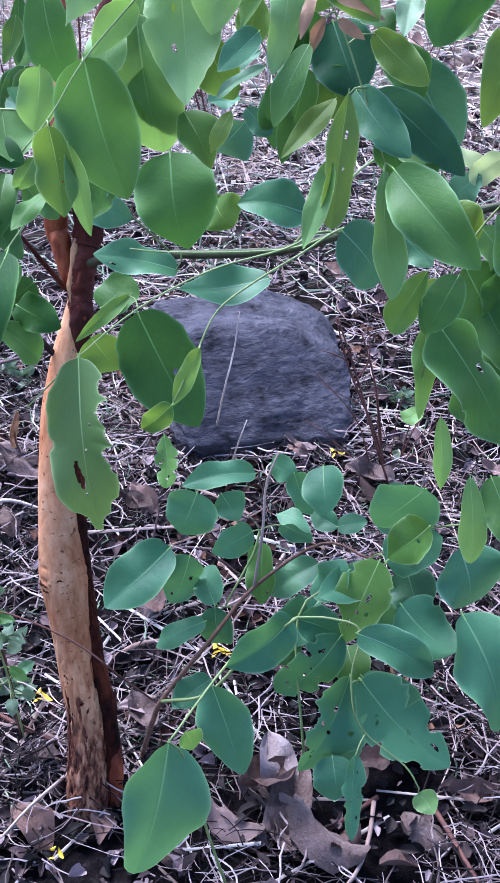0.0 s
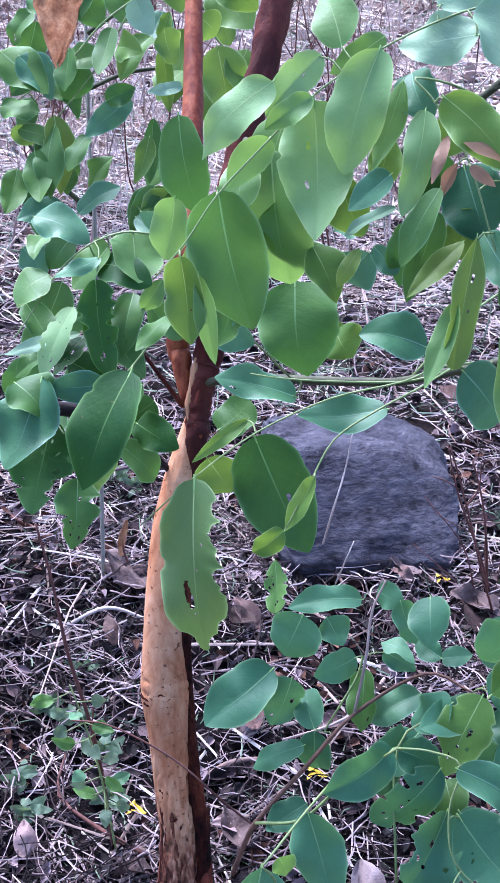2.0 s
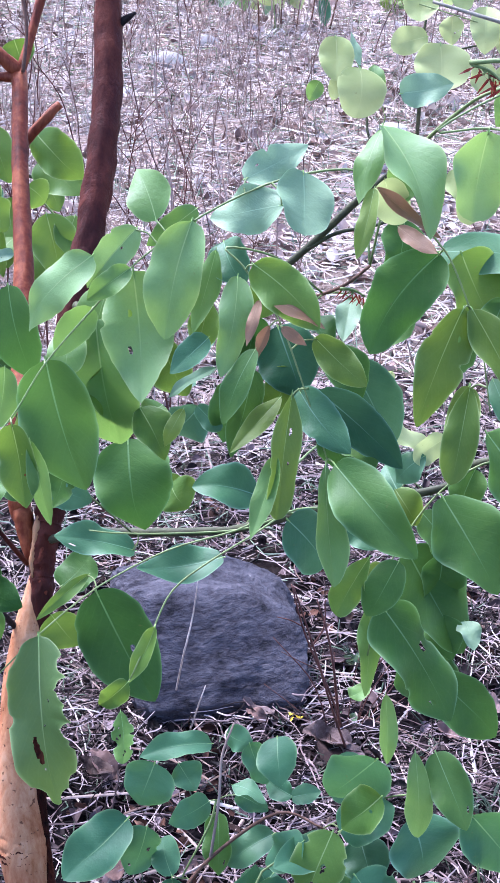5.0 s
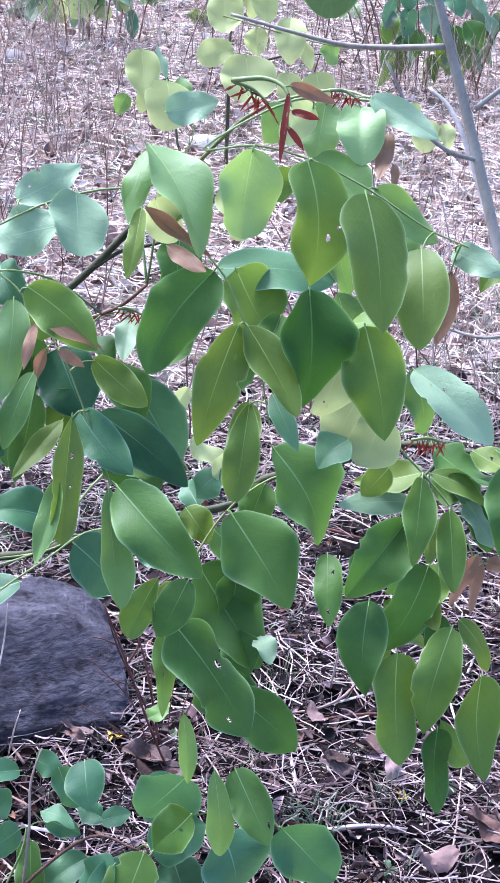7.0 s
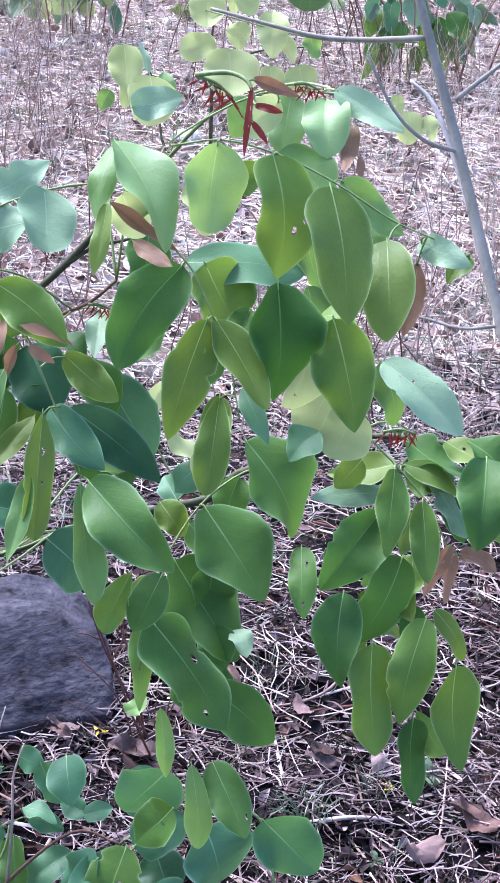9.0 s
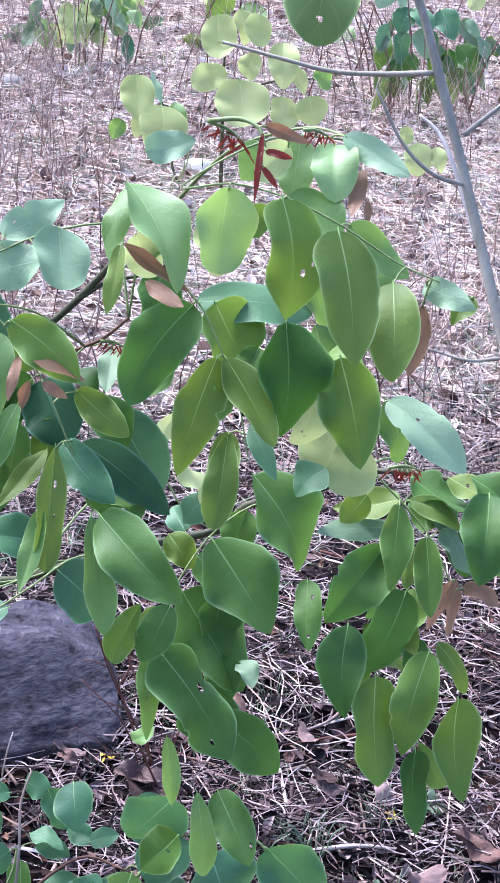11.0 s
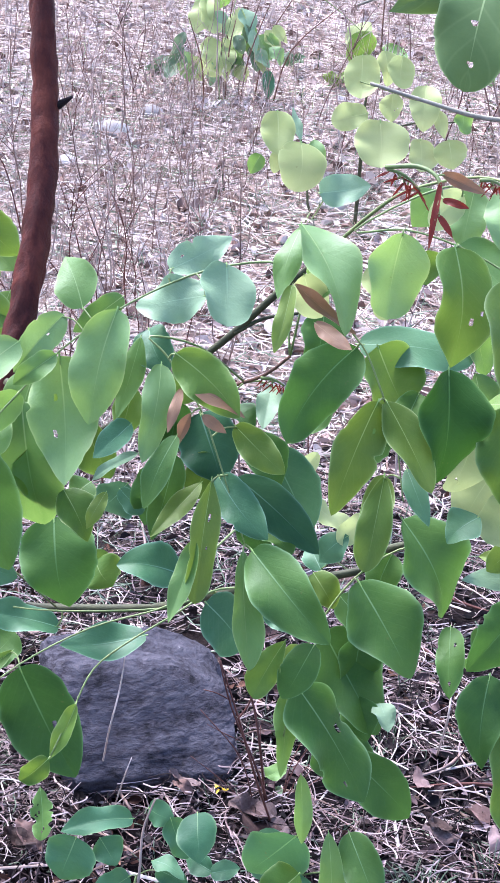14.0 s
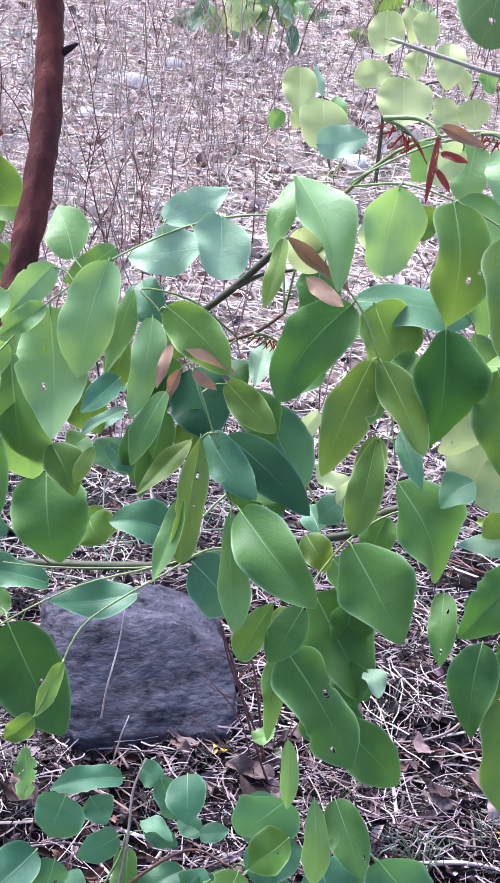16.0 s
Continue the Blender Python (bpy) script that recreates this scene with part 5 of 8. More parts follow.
leaflet(spray_i, (0.421, 1.002, 0.831), (-0.021, -0.013, -0.036), 0.013, -18, RUSSET)
leaflet(spray_i, (0.427, 1.017, 0.822), (-0.009, -0.026, -0.036), 0.014, -28, RUSSET)
leaflet(spray_i, (0.433, 1.016, 0.815), (0.030, -0.006, -0.016), 0.018, -18, RUSSET)
leaflet(spray_i, (0.393, 1.073, 0.864), (-0.049, 0.024, -0.020), 0.028, 22, OLIVE, "ovate")
leaflet(spray_i, (0.387, 1.076, 0.837), (-0.063, -0.014, 0.006), 0.022, 9, SKY_SHEEN)
leaflet(spray_i, (0.403, 1.079, 0.880), (0.040, -0.041, -0.010), 0.036, -33, DARK)
leaflet(spray_i, (0.417, 1.014, 0.766), (0.026, -0.009, -0.043), 0.020, -14, OLIVE)
leaflet(spray_i, (0.363, 0.990, 0.754), (0.016, -0.012, -0.034), 0.019, 25, OLIVE)
leaflet(spray_i, (0.442, 1.049, 0.894), (0.031, -0.024, -0.027), 0.035, -22, DARK)
leaflet(spray_i, (0.445, 1.036, 0.872), (0.020, -0.040, -0.041), 0.036, 24, GREEN)
leaflet(spray_i, (0.430, 1.068, 0.884), (0.029, -0.039, -0.004), 0.024, -11, OLIVE)
leaflet(spray_i, (0.402, 1.034, 0.805), (-0.008, -0.024, -0.025), 0.024, 11, GREEN)
leaflet(spray_i, (0.416, 1.089, 0.859), (0.014, -0.046, -0.026), 0.032, -21, DARK)
leaflet(spray_i, (0.373, 1.064, 0.809), (-0.001, -0.003, -0.051), 0.033, -25, DARK)
leaflet(spray_i, (0.342, 1.027, 0.761), (0.019, -0.014, -0.035), 0.029, -29, GREEN)
leaflet(spray_i, (0.400, 1.012, 0.773), (-0.003, -0.008, -0.038), 0.021, 11, DARK)
leaflet(spray_i, (0.439, 1.065, 0.836), (0.010, -0.012, -0.035), 0.024, 11, DARK)

spray_j = leaf_stalk(tree, [(0.104, 1.299, 0.669), (0.168, 1.371, 0.710), (0.232, 1.443, 0.703), (0.263, 1.423, 0.664), (0.298, 1.410, 0.641)], 0.00112)
leaflet(spray_j, (0.256, 1.434, 0.707), (0.041, 0.005, -0.030), 0.033, -29, PALE)
leaflet(spray_j, (0.289, 1.416, 0.683), (-0.027, 0.005, -0.034), 0.032, 13, TEAL)
leaflet(spray_j, (0.310, 1.424, 0.699), (-0.033, -0.012, -0.021), 0.028, -26, PALE)
leaflet(spray_j, (0.265, 1.419, 0.640), (-0.010, 0.036, 0.012), 0.026, -20, TEAL)
leaflet(spray_j, (0.258, 1.471, 0.749), (-0.026, -0.013, -0.040), 0.020, -18, PALE)
leaflet(spray_j, (0.065, 1.464, 0.712), (-0.030, 0.013, -0.038), 0.045, -33, TEAL)
leaflet(spray_j, (0.030, 1.473, 0.728), (0.032, 0.026, -0.005), 0.024, -27, TEAL)
leaflet(spray_j, (0.046, 1.483, 0.759), (0.034, 0.005, 0.015), 0.020, -17, TEAL)
leaflet(spray_j, (0.028, 1.450, 0.720), (-0.019, -0.014, -0.013), 0.032, 16, GREEN)
leaflet(spray_j, (0.049, 1.453, 0.635), (-0.019, 0.003, -0.030), 0.039, -10, GREEN)

spray_k = leaf_stalk(tree, [(-0.001, 1.355, 0.629), (-0.051, 1.297, 0.712), (-0.101, 1.239, 0.749), (-0.135, 1.217, 0.716), (-0.162, 1.198, 0.687), (-0.190, 1.183, 0.666)], 0.00094)
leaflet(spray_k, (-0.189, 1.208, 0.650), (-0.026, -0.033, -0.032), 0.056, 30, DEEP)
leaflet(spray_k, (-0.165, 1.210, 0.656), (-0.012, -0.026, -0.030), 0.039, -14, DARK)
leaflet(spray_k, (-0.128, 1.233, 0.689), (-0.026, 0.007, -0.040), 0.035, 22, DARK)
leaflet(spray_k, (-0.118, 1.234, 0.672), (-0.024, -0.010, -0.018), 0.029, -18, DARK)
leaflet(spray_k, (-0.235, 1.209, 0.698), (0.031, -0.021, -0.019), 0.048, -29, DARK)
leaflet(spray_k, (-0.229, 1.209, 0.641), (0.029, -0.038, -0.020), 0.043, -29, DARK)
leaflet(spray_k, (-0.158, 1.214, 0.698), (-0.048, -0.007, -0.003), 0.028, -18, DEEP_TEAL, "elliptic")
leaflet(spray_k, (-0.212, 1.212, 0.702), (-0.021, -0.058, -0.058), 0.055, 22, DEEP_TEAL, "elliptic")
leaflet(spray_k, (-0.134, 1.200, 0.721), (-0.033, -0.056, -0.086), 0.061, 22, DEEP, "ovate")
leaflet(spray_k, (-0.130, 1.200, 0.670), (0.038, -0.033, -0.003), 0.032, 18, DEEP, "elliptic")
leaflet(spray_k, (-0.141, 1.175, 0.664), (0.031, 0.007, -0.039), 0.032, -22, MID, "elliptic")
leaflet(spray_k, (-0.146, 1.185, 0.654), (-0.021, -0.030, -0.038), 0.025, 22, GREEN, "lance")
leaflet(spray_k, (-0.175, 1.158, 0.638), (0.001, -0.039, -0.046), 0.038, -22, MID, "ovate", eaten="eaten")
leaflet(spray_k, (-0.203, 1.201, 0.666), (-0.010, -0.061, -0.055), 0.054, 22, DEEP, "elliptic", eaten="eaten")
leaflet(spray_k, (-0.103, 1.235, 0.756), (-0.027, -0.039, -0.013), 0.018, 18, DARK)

spray_l = leaf_stalk(tree, [(-0.115, 1.465, 0.685), (-0.120, 1.390, 0.761), (-0.125, 1.314, 0.793), (-0.154, 1.314, 0.793), (-0.183, 1.306, 0.783), (-0.207, 1.293, 0.764), (-0.225, 1.277, 0.738), (-0.243, 1.260, 0.713)], 0.00096)
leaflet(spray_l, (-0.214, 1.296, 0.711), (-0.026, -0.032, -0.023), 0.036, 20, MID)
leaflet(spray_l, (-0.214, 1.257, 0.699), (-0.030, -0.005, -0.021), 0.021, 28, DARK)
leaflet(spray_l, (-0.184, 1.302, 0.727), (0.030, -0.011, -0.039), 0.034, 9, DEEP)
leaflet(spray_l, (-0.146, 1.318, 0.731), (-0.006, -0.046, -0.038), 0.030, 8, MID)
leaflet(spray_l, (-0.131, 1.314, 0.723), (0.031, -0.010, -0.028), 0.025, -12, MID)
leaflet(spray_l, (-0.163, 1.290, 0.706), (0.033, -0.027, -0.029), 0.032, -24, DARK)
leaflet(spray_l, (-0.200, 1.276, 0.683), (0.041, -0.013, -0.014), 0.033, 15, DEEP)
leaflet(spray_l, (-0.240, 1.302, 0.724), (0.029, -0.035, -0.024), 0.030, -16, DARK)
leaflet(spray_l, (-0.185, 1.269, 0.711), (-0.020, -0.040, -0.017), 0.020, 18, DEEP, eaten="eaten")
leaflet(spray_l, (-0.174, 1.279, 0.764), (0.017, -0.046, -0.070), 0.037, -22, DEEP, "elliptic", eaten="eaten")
leaflet(spray_l, (-0.176, 1.312, 0.762), (0.051, -0.025, -0.003), 0.034, -8, DEEP, "elliptic")
leaflet(spray_l, (-0.147, 1.326, 0.788), (0.009, -0.043, -0.027), 0.051, -21, YOUNG, "ovate")
leaflet(spray_l, (-0.118, 1.297, 0.758), (-0.018, -0.002, -0.032), 0.019, -19, YOUNG)
leaflet(spray_l, (-0.100, 1.308, 0.796), (-0.037, -0.015, 0.027), 0.024, -21, TEAL)
leaflet(spray_l, (-0.167, 1.318, 0.778), (-0.037, -0.001, -0.042), 0.039, 28, YOUNG)
leaflet(spray_l, (-0.171, 1.289, 0.779), (-0.036, -0.032, -0.005), 0.015, 11, TEAL)
leaflet(spray_l, (-0.192, 1.267, 0.742), (-0.022, -0.043, -0.046), 0.027, 18, YOUNG_LIT, "elliptic", eaten="eaten")
leaflet(spray_l, (-0.235, 1.331, 0.795), (0.051, -0.021, -0.012), 0.035, -12, TEAL, "elliptic")
leaflet(spray_l, (-0.228, 1.339, 0.773), (-0.005, -0.035, -0.005), 0.020, 14, YOUNG)
leaflet(spray_l, (-0.217, 1.295, 0.757), (-0.029, -0.014, -0.022), 0.039, 29, YOUNG)
leaflet(spray_l, (-0.186, 1.264, 0.718), (-0.063, -0.023, -0.013), 0.015, 18, SKY_SHEEN, "lance", bend=0.05)


def bud_tuft(owner, at, size, lean, seed):
    """A tuft of small folded crimson leaflets at a shoot tip."""
    rng = random.Random(seed)
    base = Vector(at)
    tip = base + Vector(lean) * size
    st = leaf_stalk(owner, [base, (base + tip) / 2 + Vector((0, 0, size * 0.1)), tip], 0.0011)
    for k in range(13):
        p = base.lerp(tip, 0.1 + 0.9 * k / 12)
        d = Vector((rng.uniform(-0.5, 0.5) + (0.5 if k % 2 else -0.5), rng.uniform(-0.3, 0.3), rng.uniform(-1.2, -0.3))).normalized()
        leaflet(st, p, d * size * rng.uniform(0.3, 0.6), size * 0.055, rng.uniform(-40, 40), CRIMSON)


bud_tuft(tree, (0.221, 0.982, 1.197), 0.0307, (0.75, 0, -0.45), 1)
bud_tuft(tree, (0.282, 0.981, 1.192), 0.0207, (0.8, 0, -0.2), 2)
bud_tuft(tree, (0.369, 1.027, 0.917), 0.0279, (0.9, 0, -0.1), 3)
bud_tuft(tree, (0.156, 1.065, 1.010), 0.0225, (0.8, 0, -0.25), 4)
shoot = leaf_stalk(tree, [(0.220, 0.983, 1.198), (0.239, 0.973, 1.202), (0.250, 0.962, 1.199), (0.253, 0.955, 1.189)], 0.0015)
leaflet(shoot, (0.251, 0.952, 1.199), tuple(Vector((0.244, 0.933, 1.160)) - Vector((0.251, 0.952, 1.199))), 0.0045, 20, CRIMSON)
leaflet(shoot, (0.253, 0.962, 1.201), tuple(Vector((0.282, 0.959, 1.190)) - Vector((0.253, 0.962, 1.201))), 0.0088, 15, RUSSET)
leaflet(shoot, (0.252, 0.946, 1.189), tuple(Vector((0.269, 0.942, 1.185)) - Vector((0.252, 0.946, 1.189))), 0.0054, 15, CRIMSON)
leaflet(shoot, (0.249, 0.942, 1.181), tuple(Vector((0.259, 0.934, 1.168)) - Vector((0.249, 0.942, 1.181))), 0.0046, 15, CRIMSON)


def curled_leaf(owner, at, ln, wd, seed):
    """A dead leaf hanging by its base, pleated aslant and rolled to a point."""
    verts, faces = [], []
    for j in range(25):
        v = j / 24
        w = wd * (0.55 + 0.45 * min(1.0, v * 5)) * (1 - max(0, v - 0.12) / 0.88) ** 0.75 + 0.002
        w *= 1 + 0.12 * noise.noise(Vector((v * 5, seed, 0)))
        for i in range(17):
            u = i / 8 - 1
            a = u * 1.25 + 0.5 * v
            pleat = 0.0035 * math.sin(11 * u + 5 * v) * (1 - v * 0.5) + 0.008 * noise.noise(Vector((u * 1.6, v * 5, seed)))
            verts.append((math.sin(a) * w * 0.5 + 0.10 * wd * v, -math.cos(a) * w * 0.28 - pleat, -v * ln + 0.004 * math.sin(3 * u + 2 * v)))
    for j in range(24):
        for i in range(16):
            a = j * 17 + i
            faces.append((a, a + 1, a + 18, a + 17))
    m = Matrix.Translation(Vector(at) - owner.location) @ pose(0, 0, 0, 8, 4, 15)
    return child("dead_leaf", mesh_of("dead_leaf", verts, faces, BROWN_DEAD), owner, "curled dry brown hanging leaf", m)


# ---- leafy shrub behind the stems ----
BS = (-0.250, 1.809, 0.480)
back_shrub = thing("leafy_shrub", BS[0], BS[1], 0, "thin-stemmed leafy shrub behind the red stems", "shrub")
stem("stem", back_shrub, [(BS[0], BS[1], -0.02), (-0.256, 1.839, 0.526), (-0.268, 1.890, 0.607), (-0.283, 1.979, 0.745), (-0.296, 2.076, 0.861)], [0.0028, 0.0026, 0.0023, 0.0018], BARK_GREY, "slender grey-green stem", 8, 6)
stem("branch", back_shrub, [(-0.279, 1.971, 0.734), (-0.238, 1.969, 0.765), (-0.184, 1.972, 0.786), (-0.130, 1.983, 0.764)], [0.0035, 0.003, 0.002], TWIG, "", 7, 5)
stem("branch", back_shrub, [(-0.260, 1.853, 0.549), (-0.311, 1.859, 0.597), (-0.352, 1.877, 0.645)], [0.0035, 0.003, 0.002], TWIG, "", 7, 5)
stem("branch", back_shrub, [(-0.276, 1.934, 0.676), (-0.229, 1.938, 0.698), (-0.175, 1.944, 0.705), (-0.086, 1.954, 0.698)], [0.003, 0.0025, 0.0015], TWIG, "", 7, 5)

spray_m = leaf_stalk(back_shrub, [(-0.189, 1.972, 0.784), (-0.193, 1.940, 0.807), (-0.197, 1.909, 0.813), (-0.248, 1.885, 0.779), (-0.285, 1.859, 0.740), (-0.341, 1.831, 0.700)], 0.00129)
leaflet(spray_m, (-0.329, 1.810, 0.618), (0.030, -0.042, -0.074), 0.042, -23, DARK)
leaflet(spray_m, (-0.292, 1.841, 0.663), (-0.020, -0.052, -0.035), 0.041, -17, MID)
leaflet(spray_m, (-0.225, 1.916, 0.769), (-0.027, 0.011, 0.036), 0.037, 29, MID)
leaflet(spray_m, (-0.332, 1.916, 0.765), (-0.013, -0.019, -0.056), 0.040, -15, MID)
leaflet(spray_m, (-0.309, 1.879, 0.710), (0.036, -0.030, -0.036), 0.036, -24, DARK)
leaflet(spray_m, (-0.273, 1.871, 0.736), (-0.018, -0.021, -0.041), 0.045, -31, DARK)
leaflet(spray_m, (-0.170, 1.814, 0.644), (-0.019, -0.015, -0.030), 0.034, 31, MID)
leaflet(spray_m, (-0.200, 1.784, 0.600), (0.037, -0.046, -0.019), 0.032, 9, MID)
leaflet(spray_m, (-0.271, 1.760, 0.564), (-0.026, -0.015, -0.038), 0.039, 9, MID)
leaflet(spray_m, (-0.328, 1.745, 0.554), (0.026, -0.008, -0.039), 0.042, -24, TEAL)
leaflet(spray_m, (-0.262, 1.753, 0.596), (0.044, 0.031, 0.025), 0.035, -26, TEAL)
leaflet(spray_m, (-0.175, 1.769, 0.629), (-0.026, -0.018, -0.051), 0.030, -16, MID)
leaflet(spray_m, (-0.150, 1.777, 0.619), (-0.032, -0.007, -0.030), 0.033, 15, MID)
leaflet(spray_m, (-0.210, 1.830, 0.709), (-0.048, -0.040, -0.033), 0.031, -16, TEAL)
leaflet(spray_m, (-0.296, 1.810, 0.679), (0.002, -0.056, -0.067), 0.039, 25, MID)
leaflet(spray_m, (-0.317, 1.789, 0.656), (0.013, -0.051, -0.041), 0.034, 14, DARK)
leaflet(spray_m, (-0.341, 1.845, 0.748), (0.041, -0.019, -0.043), 0.043, -20, TEAL)
leaflet(spray_m, (-0.236, 1.869, 0.779), (-0.010, -0.054, -0.037), 0.028, 19, MID)
leaflet(spray_m, (-0.190, 1.863, 0.772), (-0.031, -0.048, -0.034), 0.036, 21, GREEN)
leaflet(spray_m, (-0.283, 1.764, 0.605), (-0.050, -0.021, -0.014), 0.032, 8, TEAL)
leaflet(spray_m, (-0.182, 1.814, 0.693), (0.000, -0.041, -0.063), 0.021, -22, DARK)
leaflet(spray_m, (-0.241, 1.874, 0.743), (-0.066, -0.004, -0.022), 0.034, 19, MID)
leaflet(spray_m, (-0.181, 1.909, 0.787), (-0.017, -0.031, -0.024), 0.039, 11, TEAL)
leaflet(spray_m, (-0.323, 1.841, 0.697), (-0.022, -0.003, -0.042), 0.034, 21, MID)
leaflet(spray_m, (-0.278, 1.830, 0.633), (-0.020, -0.011, -0.032), 0.039, -33, MID)
leaflet(spray_m, (-0.342, 1.825, 0.667), (0.057, -0.028, -0.003), 0.023, 10, GREEN)
leaflet(spray_m, (-0.273, 1.940, 0.840), (-0.010, -0.038, -0.068), 0.039, 9, MID)
leaflet(spray_m, (-0.335, 1.901, 0.797), (0.029, -0.026, -0.024), 0.036, -28, MID)

spray_r = leaf_stalk(back_shrub, [(-0.213, 1.970, 0.775), (-0.215, 1.935, 0.793), (-0.216, 1.901, 0.795), (-0.242, 1.870, 0.750), (-0.266, 1.848, 0.717), (-0.296, 1.824, 0.683)], 0.00129)
leaflet(spray_r, (-0.364, 1.850, 0.751), (0.060, -0.033, -0.036), 0.051, -10, MID)
leaflet(spray_r, (-0.285, 1.856, 0.757), (-0.003, -0.037, -0.039), 0.035, 34, DARK)
leaflet(spray_r, (-0.363, 1.832, 0.690), (0.049, -0.012, 0.001), 0.033, -13, DARK)
leaflet(spray_r, (-0.298, 1.818, 0.688), (0.011, -0.027, -0.086), 0.038, -21, OLIVE)
leaflet(spray_r, (-0.257, 1.804, 0.672), (-0.018, -0.047, -0.024), 0.026, 19, MID)
leaflet(spray_r, (-0.274, 1.804, 0.629), (-0.010, -0.007, -0.030), 0.024, 16, MID)
leaflet(spray_r, (-0.181, 1.782, 0.623), (-0.021, -0.032, -0.045), 0.032, -11, MID)
leaflet(spray_r, (-0.178, 1.772, 0.626), (0.031, -0.019, -0.035), 0.029, 10, GREEN)
leaflet(spray_r, (-0.302, 1.715, 0.539), (-0.022, -0.036, -0.029), 0.034, 22, GREEN)
leaflet(spray_r, (-0.279, 1.725, 0.522), (-0.032, -0.021, -0.073), 0.046, -34, MID)
leaflet(spray_r, (-0.349, 1.822, 0.667), (0.032, 0.000, -0.016), 0.025, 32, GREEN)
leaflet(spray_r, (-0.172, 1.892, 0.793), (-0.009, -0.010, -0.037), 0.019, 10, GREEN)
leaflet(spray_r, (-0.178, 1.881, 0.753), (0.009, -0.016, -0.073), 0.023, 20, GREEN)
leaflet(spray_r, (-0.332, 1.900, 0.782), (-0.027, -0.006, -0.040), 0.035, 25, MID)
leaflet(spray_r, (-0.281, 1.918, 0.813), (0.027, -0.013, -0.048), 0.040, 15, MID)
leaflet(spray_r, (-0.332, 1.888, 0.725), (-0.027, -0.011, -0.039), 0.033, -11, DARK)
leaflet(spray_r, (-0.232, 1.832, 0.634), (-0.028, 0.001, -0.046), 0.032, 28, MID)
leaflet(spray_r, (-0.341, 1.804, 0.625), (-0.006, -0.049, -0.035), 0.033, -12, MID)
leaflet(spray_r, (-0.255, 1.732, 0.475), (-0.036, -0.029, -0.016), 0.027, -20, DARK)
leaflet(spray_r, (-0.239, 1.705, 0.431), (-0.031, -0.025, -0.034), 0.034, 16, MID)
leaflet(spray_r, (-0.311, 1.698, 0.429), (-0.033, -0.014, -0.041), 0.042, -22, DARK)
leaflet(spray_r, (-0.274, 1.667, 0.388), (-0.026, -0.051, -0.024), 0.042, 23, DARK)

spray_n = leaf_stalk(back_shrub, [(-0.071, 1.916, 0.727), (-0.098, 1.919, 0.732), (-0.134, 1.939, 0.765), (-0.169, 1.959, 0.798), (-0.174, 1.966, 0.794), (-0.179, 1.973, 0.784)], 0.00132)
leaflet(spray_n, (-0.105, 1.911, 0.739), (-0.006, -0.052, -0.079), 0.067, 31, GREEN)
leaflet(spray_n, (-0.124, 1.950, 0.803), (0.047, -0.049, -0.029), 0.061, 16, GREEN)
leaflet(spray_n, (-0.154, 1.942, 0.756), (-0.015, -0.055, -0.071), 0.051, 28, GREEN)
leaflet(spray_n, (-0.122, 1.958, 0.773), (0.018, -0.006, -0.039), 0.042, -27, GREEN)
leaflet(spray_n, (-0.152, 1.918, 0.716), (-0.030, -0.043, -0.027), 0.053, 33, GREEN)

spray_o = leaf_stalk(back_shrub, [(-0.184, 1.972, 0.786), (-0.198, 1.930, 0.849), (-0.212, 1.888, 0.881), (-0.178, 1.882, 0.871), (-0.150, 1.872, 0.852), (-0.082, 1.867, 0.844)], 0.00132)
leaflet(spray_o, (-0.123, 1.866, 0.862), (0.053, -0.030, -0.046), 0.052, 30, GREEN)
leaflet(spray_o, (-0.190, 1.867, 0.872), (-0.019, -0.008, -0.047), 0.042, -21, GREEN)
leaflet(spray_o, (-0.176, 1.864, 0.870), (0.024, -0.030, -0.058), 0.041, 8, GREEN)
leaflet(spray_o, (-0.111, 1.825, 0.779), (0.017, -0.018, -0.078), 0.055, -9, GREEN)
leaflet(spray_o, (-0.078, 1.841, 0.771), (-0.010, -0.041, -0.031), 0.041, -13, GREEN)
leaflet(spray_o, (-0.238, 1.934, 0.938), (0.025, -0.038, -0.039), 0.038, -30, GREEN)
leaflet(spray_o, (-0.151, 1.934, 0.954), (0.011, -0.007, -0.032), 0.041, 14, GREEN)
leaflet(spray_o, (-0.238, 1.883, 0.885), (-0.047, -0.045, -0.051), 0.046, -8, SKY_SHEEN)
leaflet(spray_o, (-0.207, 1.847, 0.822), (0.022, -0.018, -0.035), 0.033, 12, SKY_SHEEN)
leaflet(spray_o, (-0.223, 1.817, 0.775), (0.030, -0.026, 0.005), 0.035, 22, GREEN)
leaflet(spray_o, (-0.172, 1.833, 0.794), (0.014, -0.005, -0.040), 0.038, -31, GREEN)
leaflet(spray_o, (-0.148, 1.797, 0.741), (-0.036, -0.028, 0.002), 0.016, -5, SKY_SHEEN)
leaflet(spray_o, (-0.233, 1.788, 0.722), (0.033, 0.004, 0.015), 0.027, 19, DARK)
leaflet(spray_o, (-0.182, 1.775, 0.687), (-0.014, -0.023, -0.049), 0.023, 9, GREEN)
leaflet(spray_o, (-0.197, 1.768, 0.616), (0.048, -0.006, -0.024), 0.044, -27, GREEN)
leaflet(spray_o, (-0.150, 1.763, 0.629), (-0.033, -0.001, -0.054), 0.047, -34, GREEN)
leaflet(spray_o, (-0.135, 1.863, 0.799), (0.021, 0.002, -0.021), 0.041, 13, GREEN)
leaflet(spray_o, (-0.194, 1.738, 0.604), (0.051, -0.035, -0.024), 0.029, -11, SKY_SHEEN)
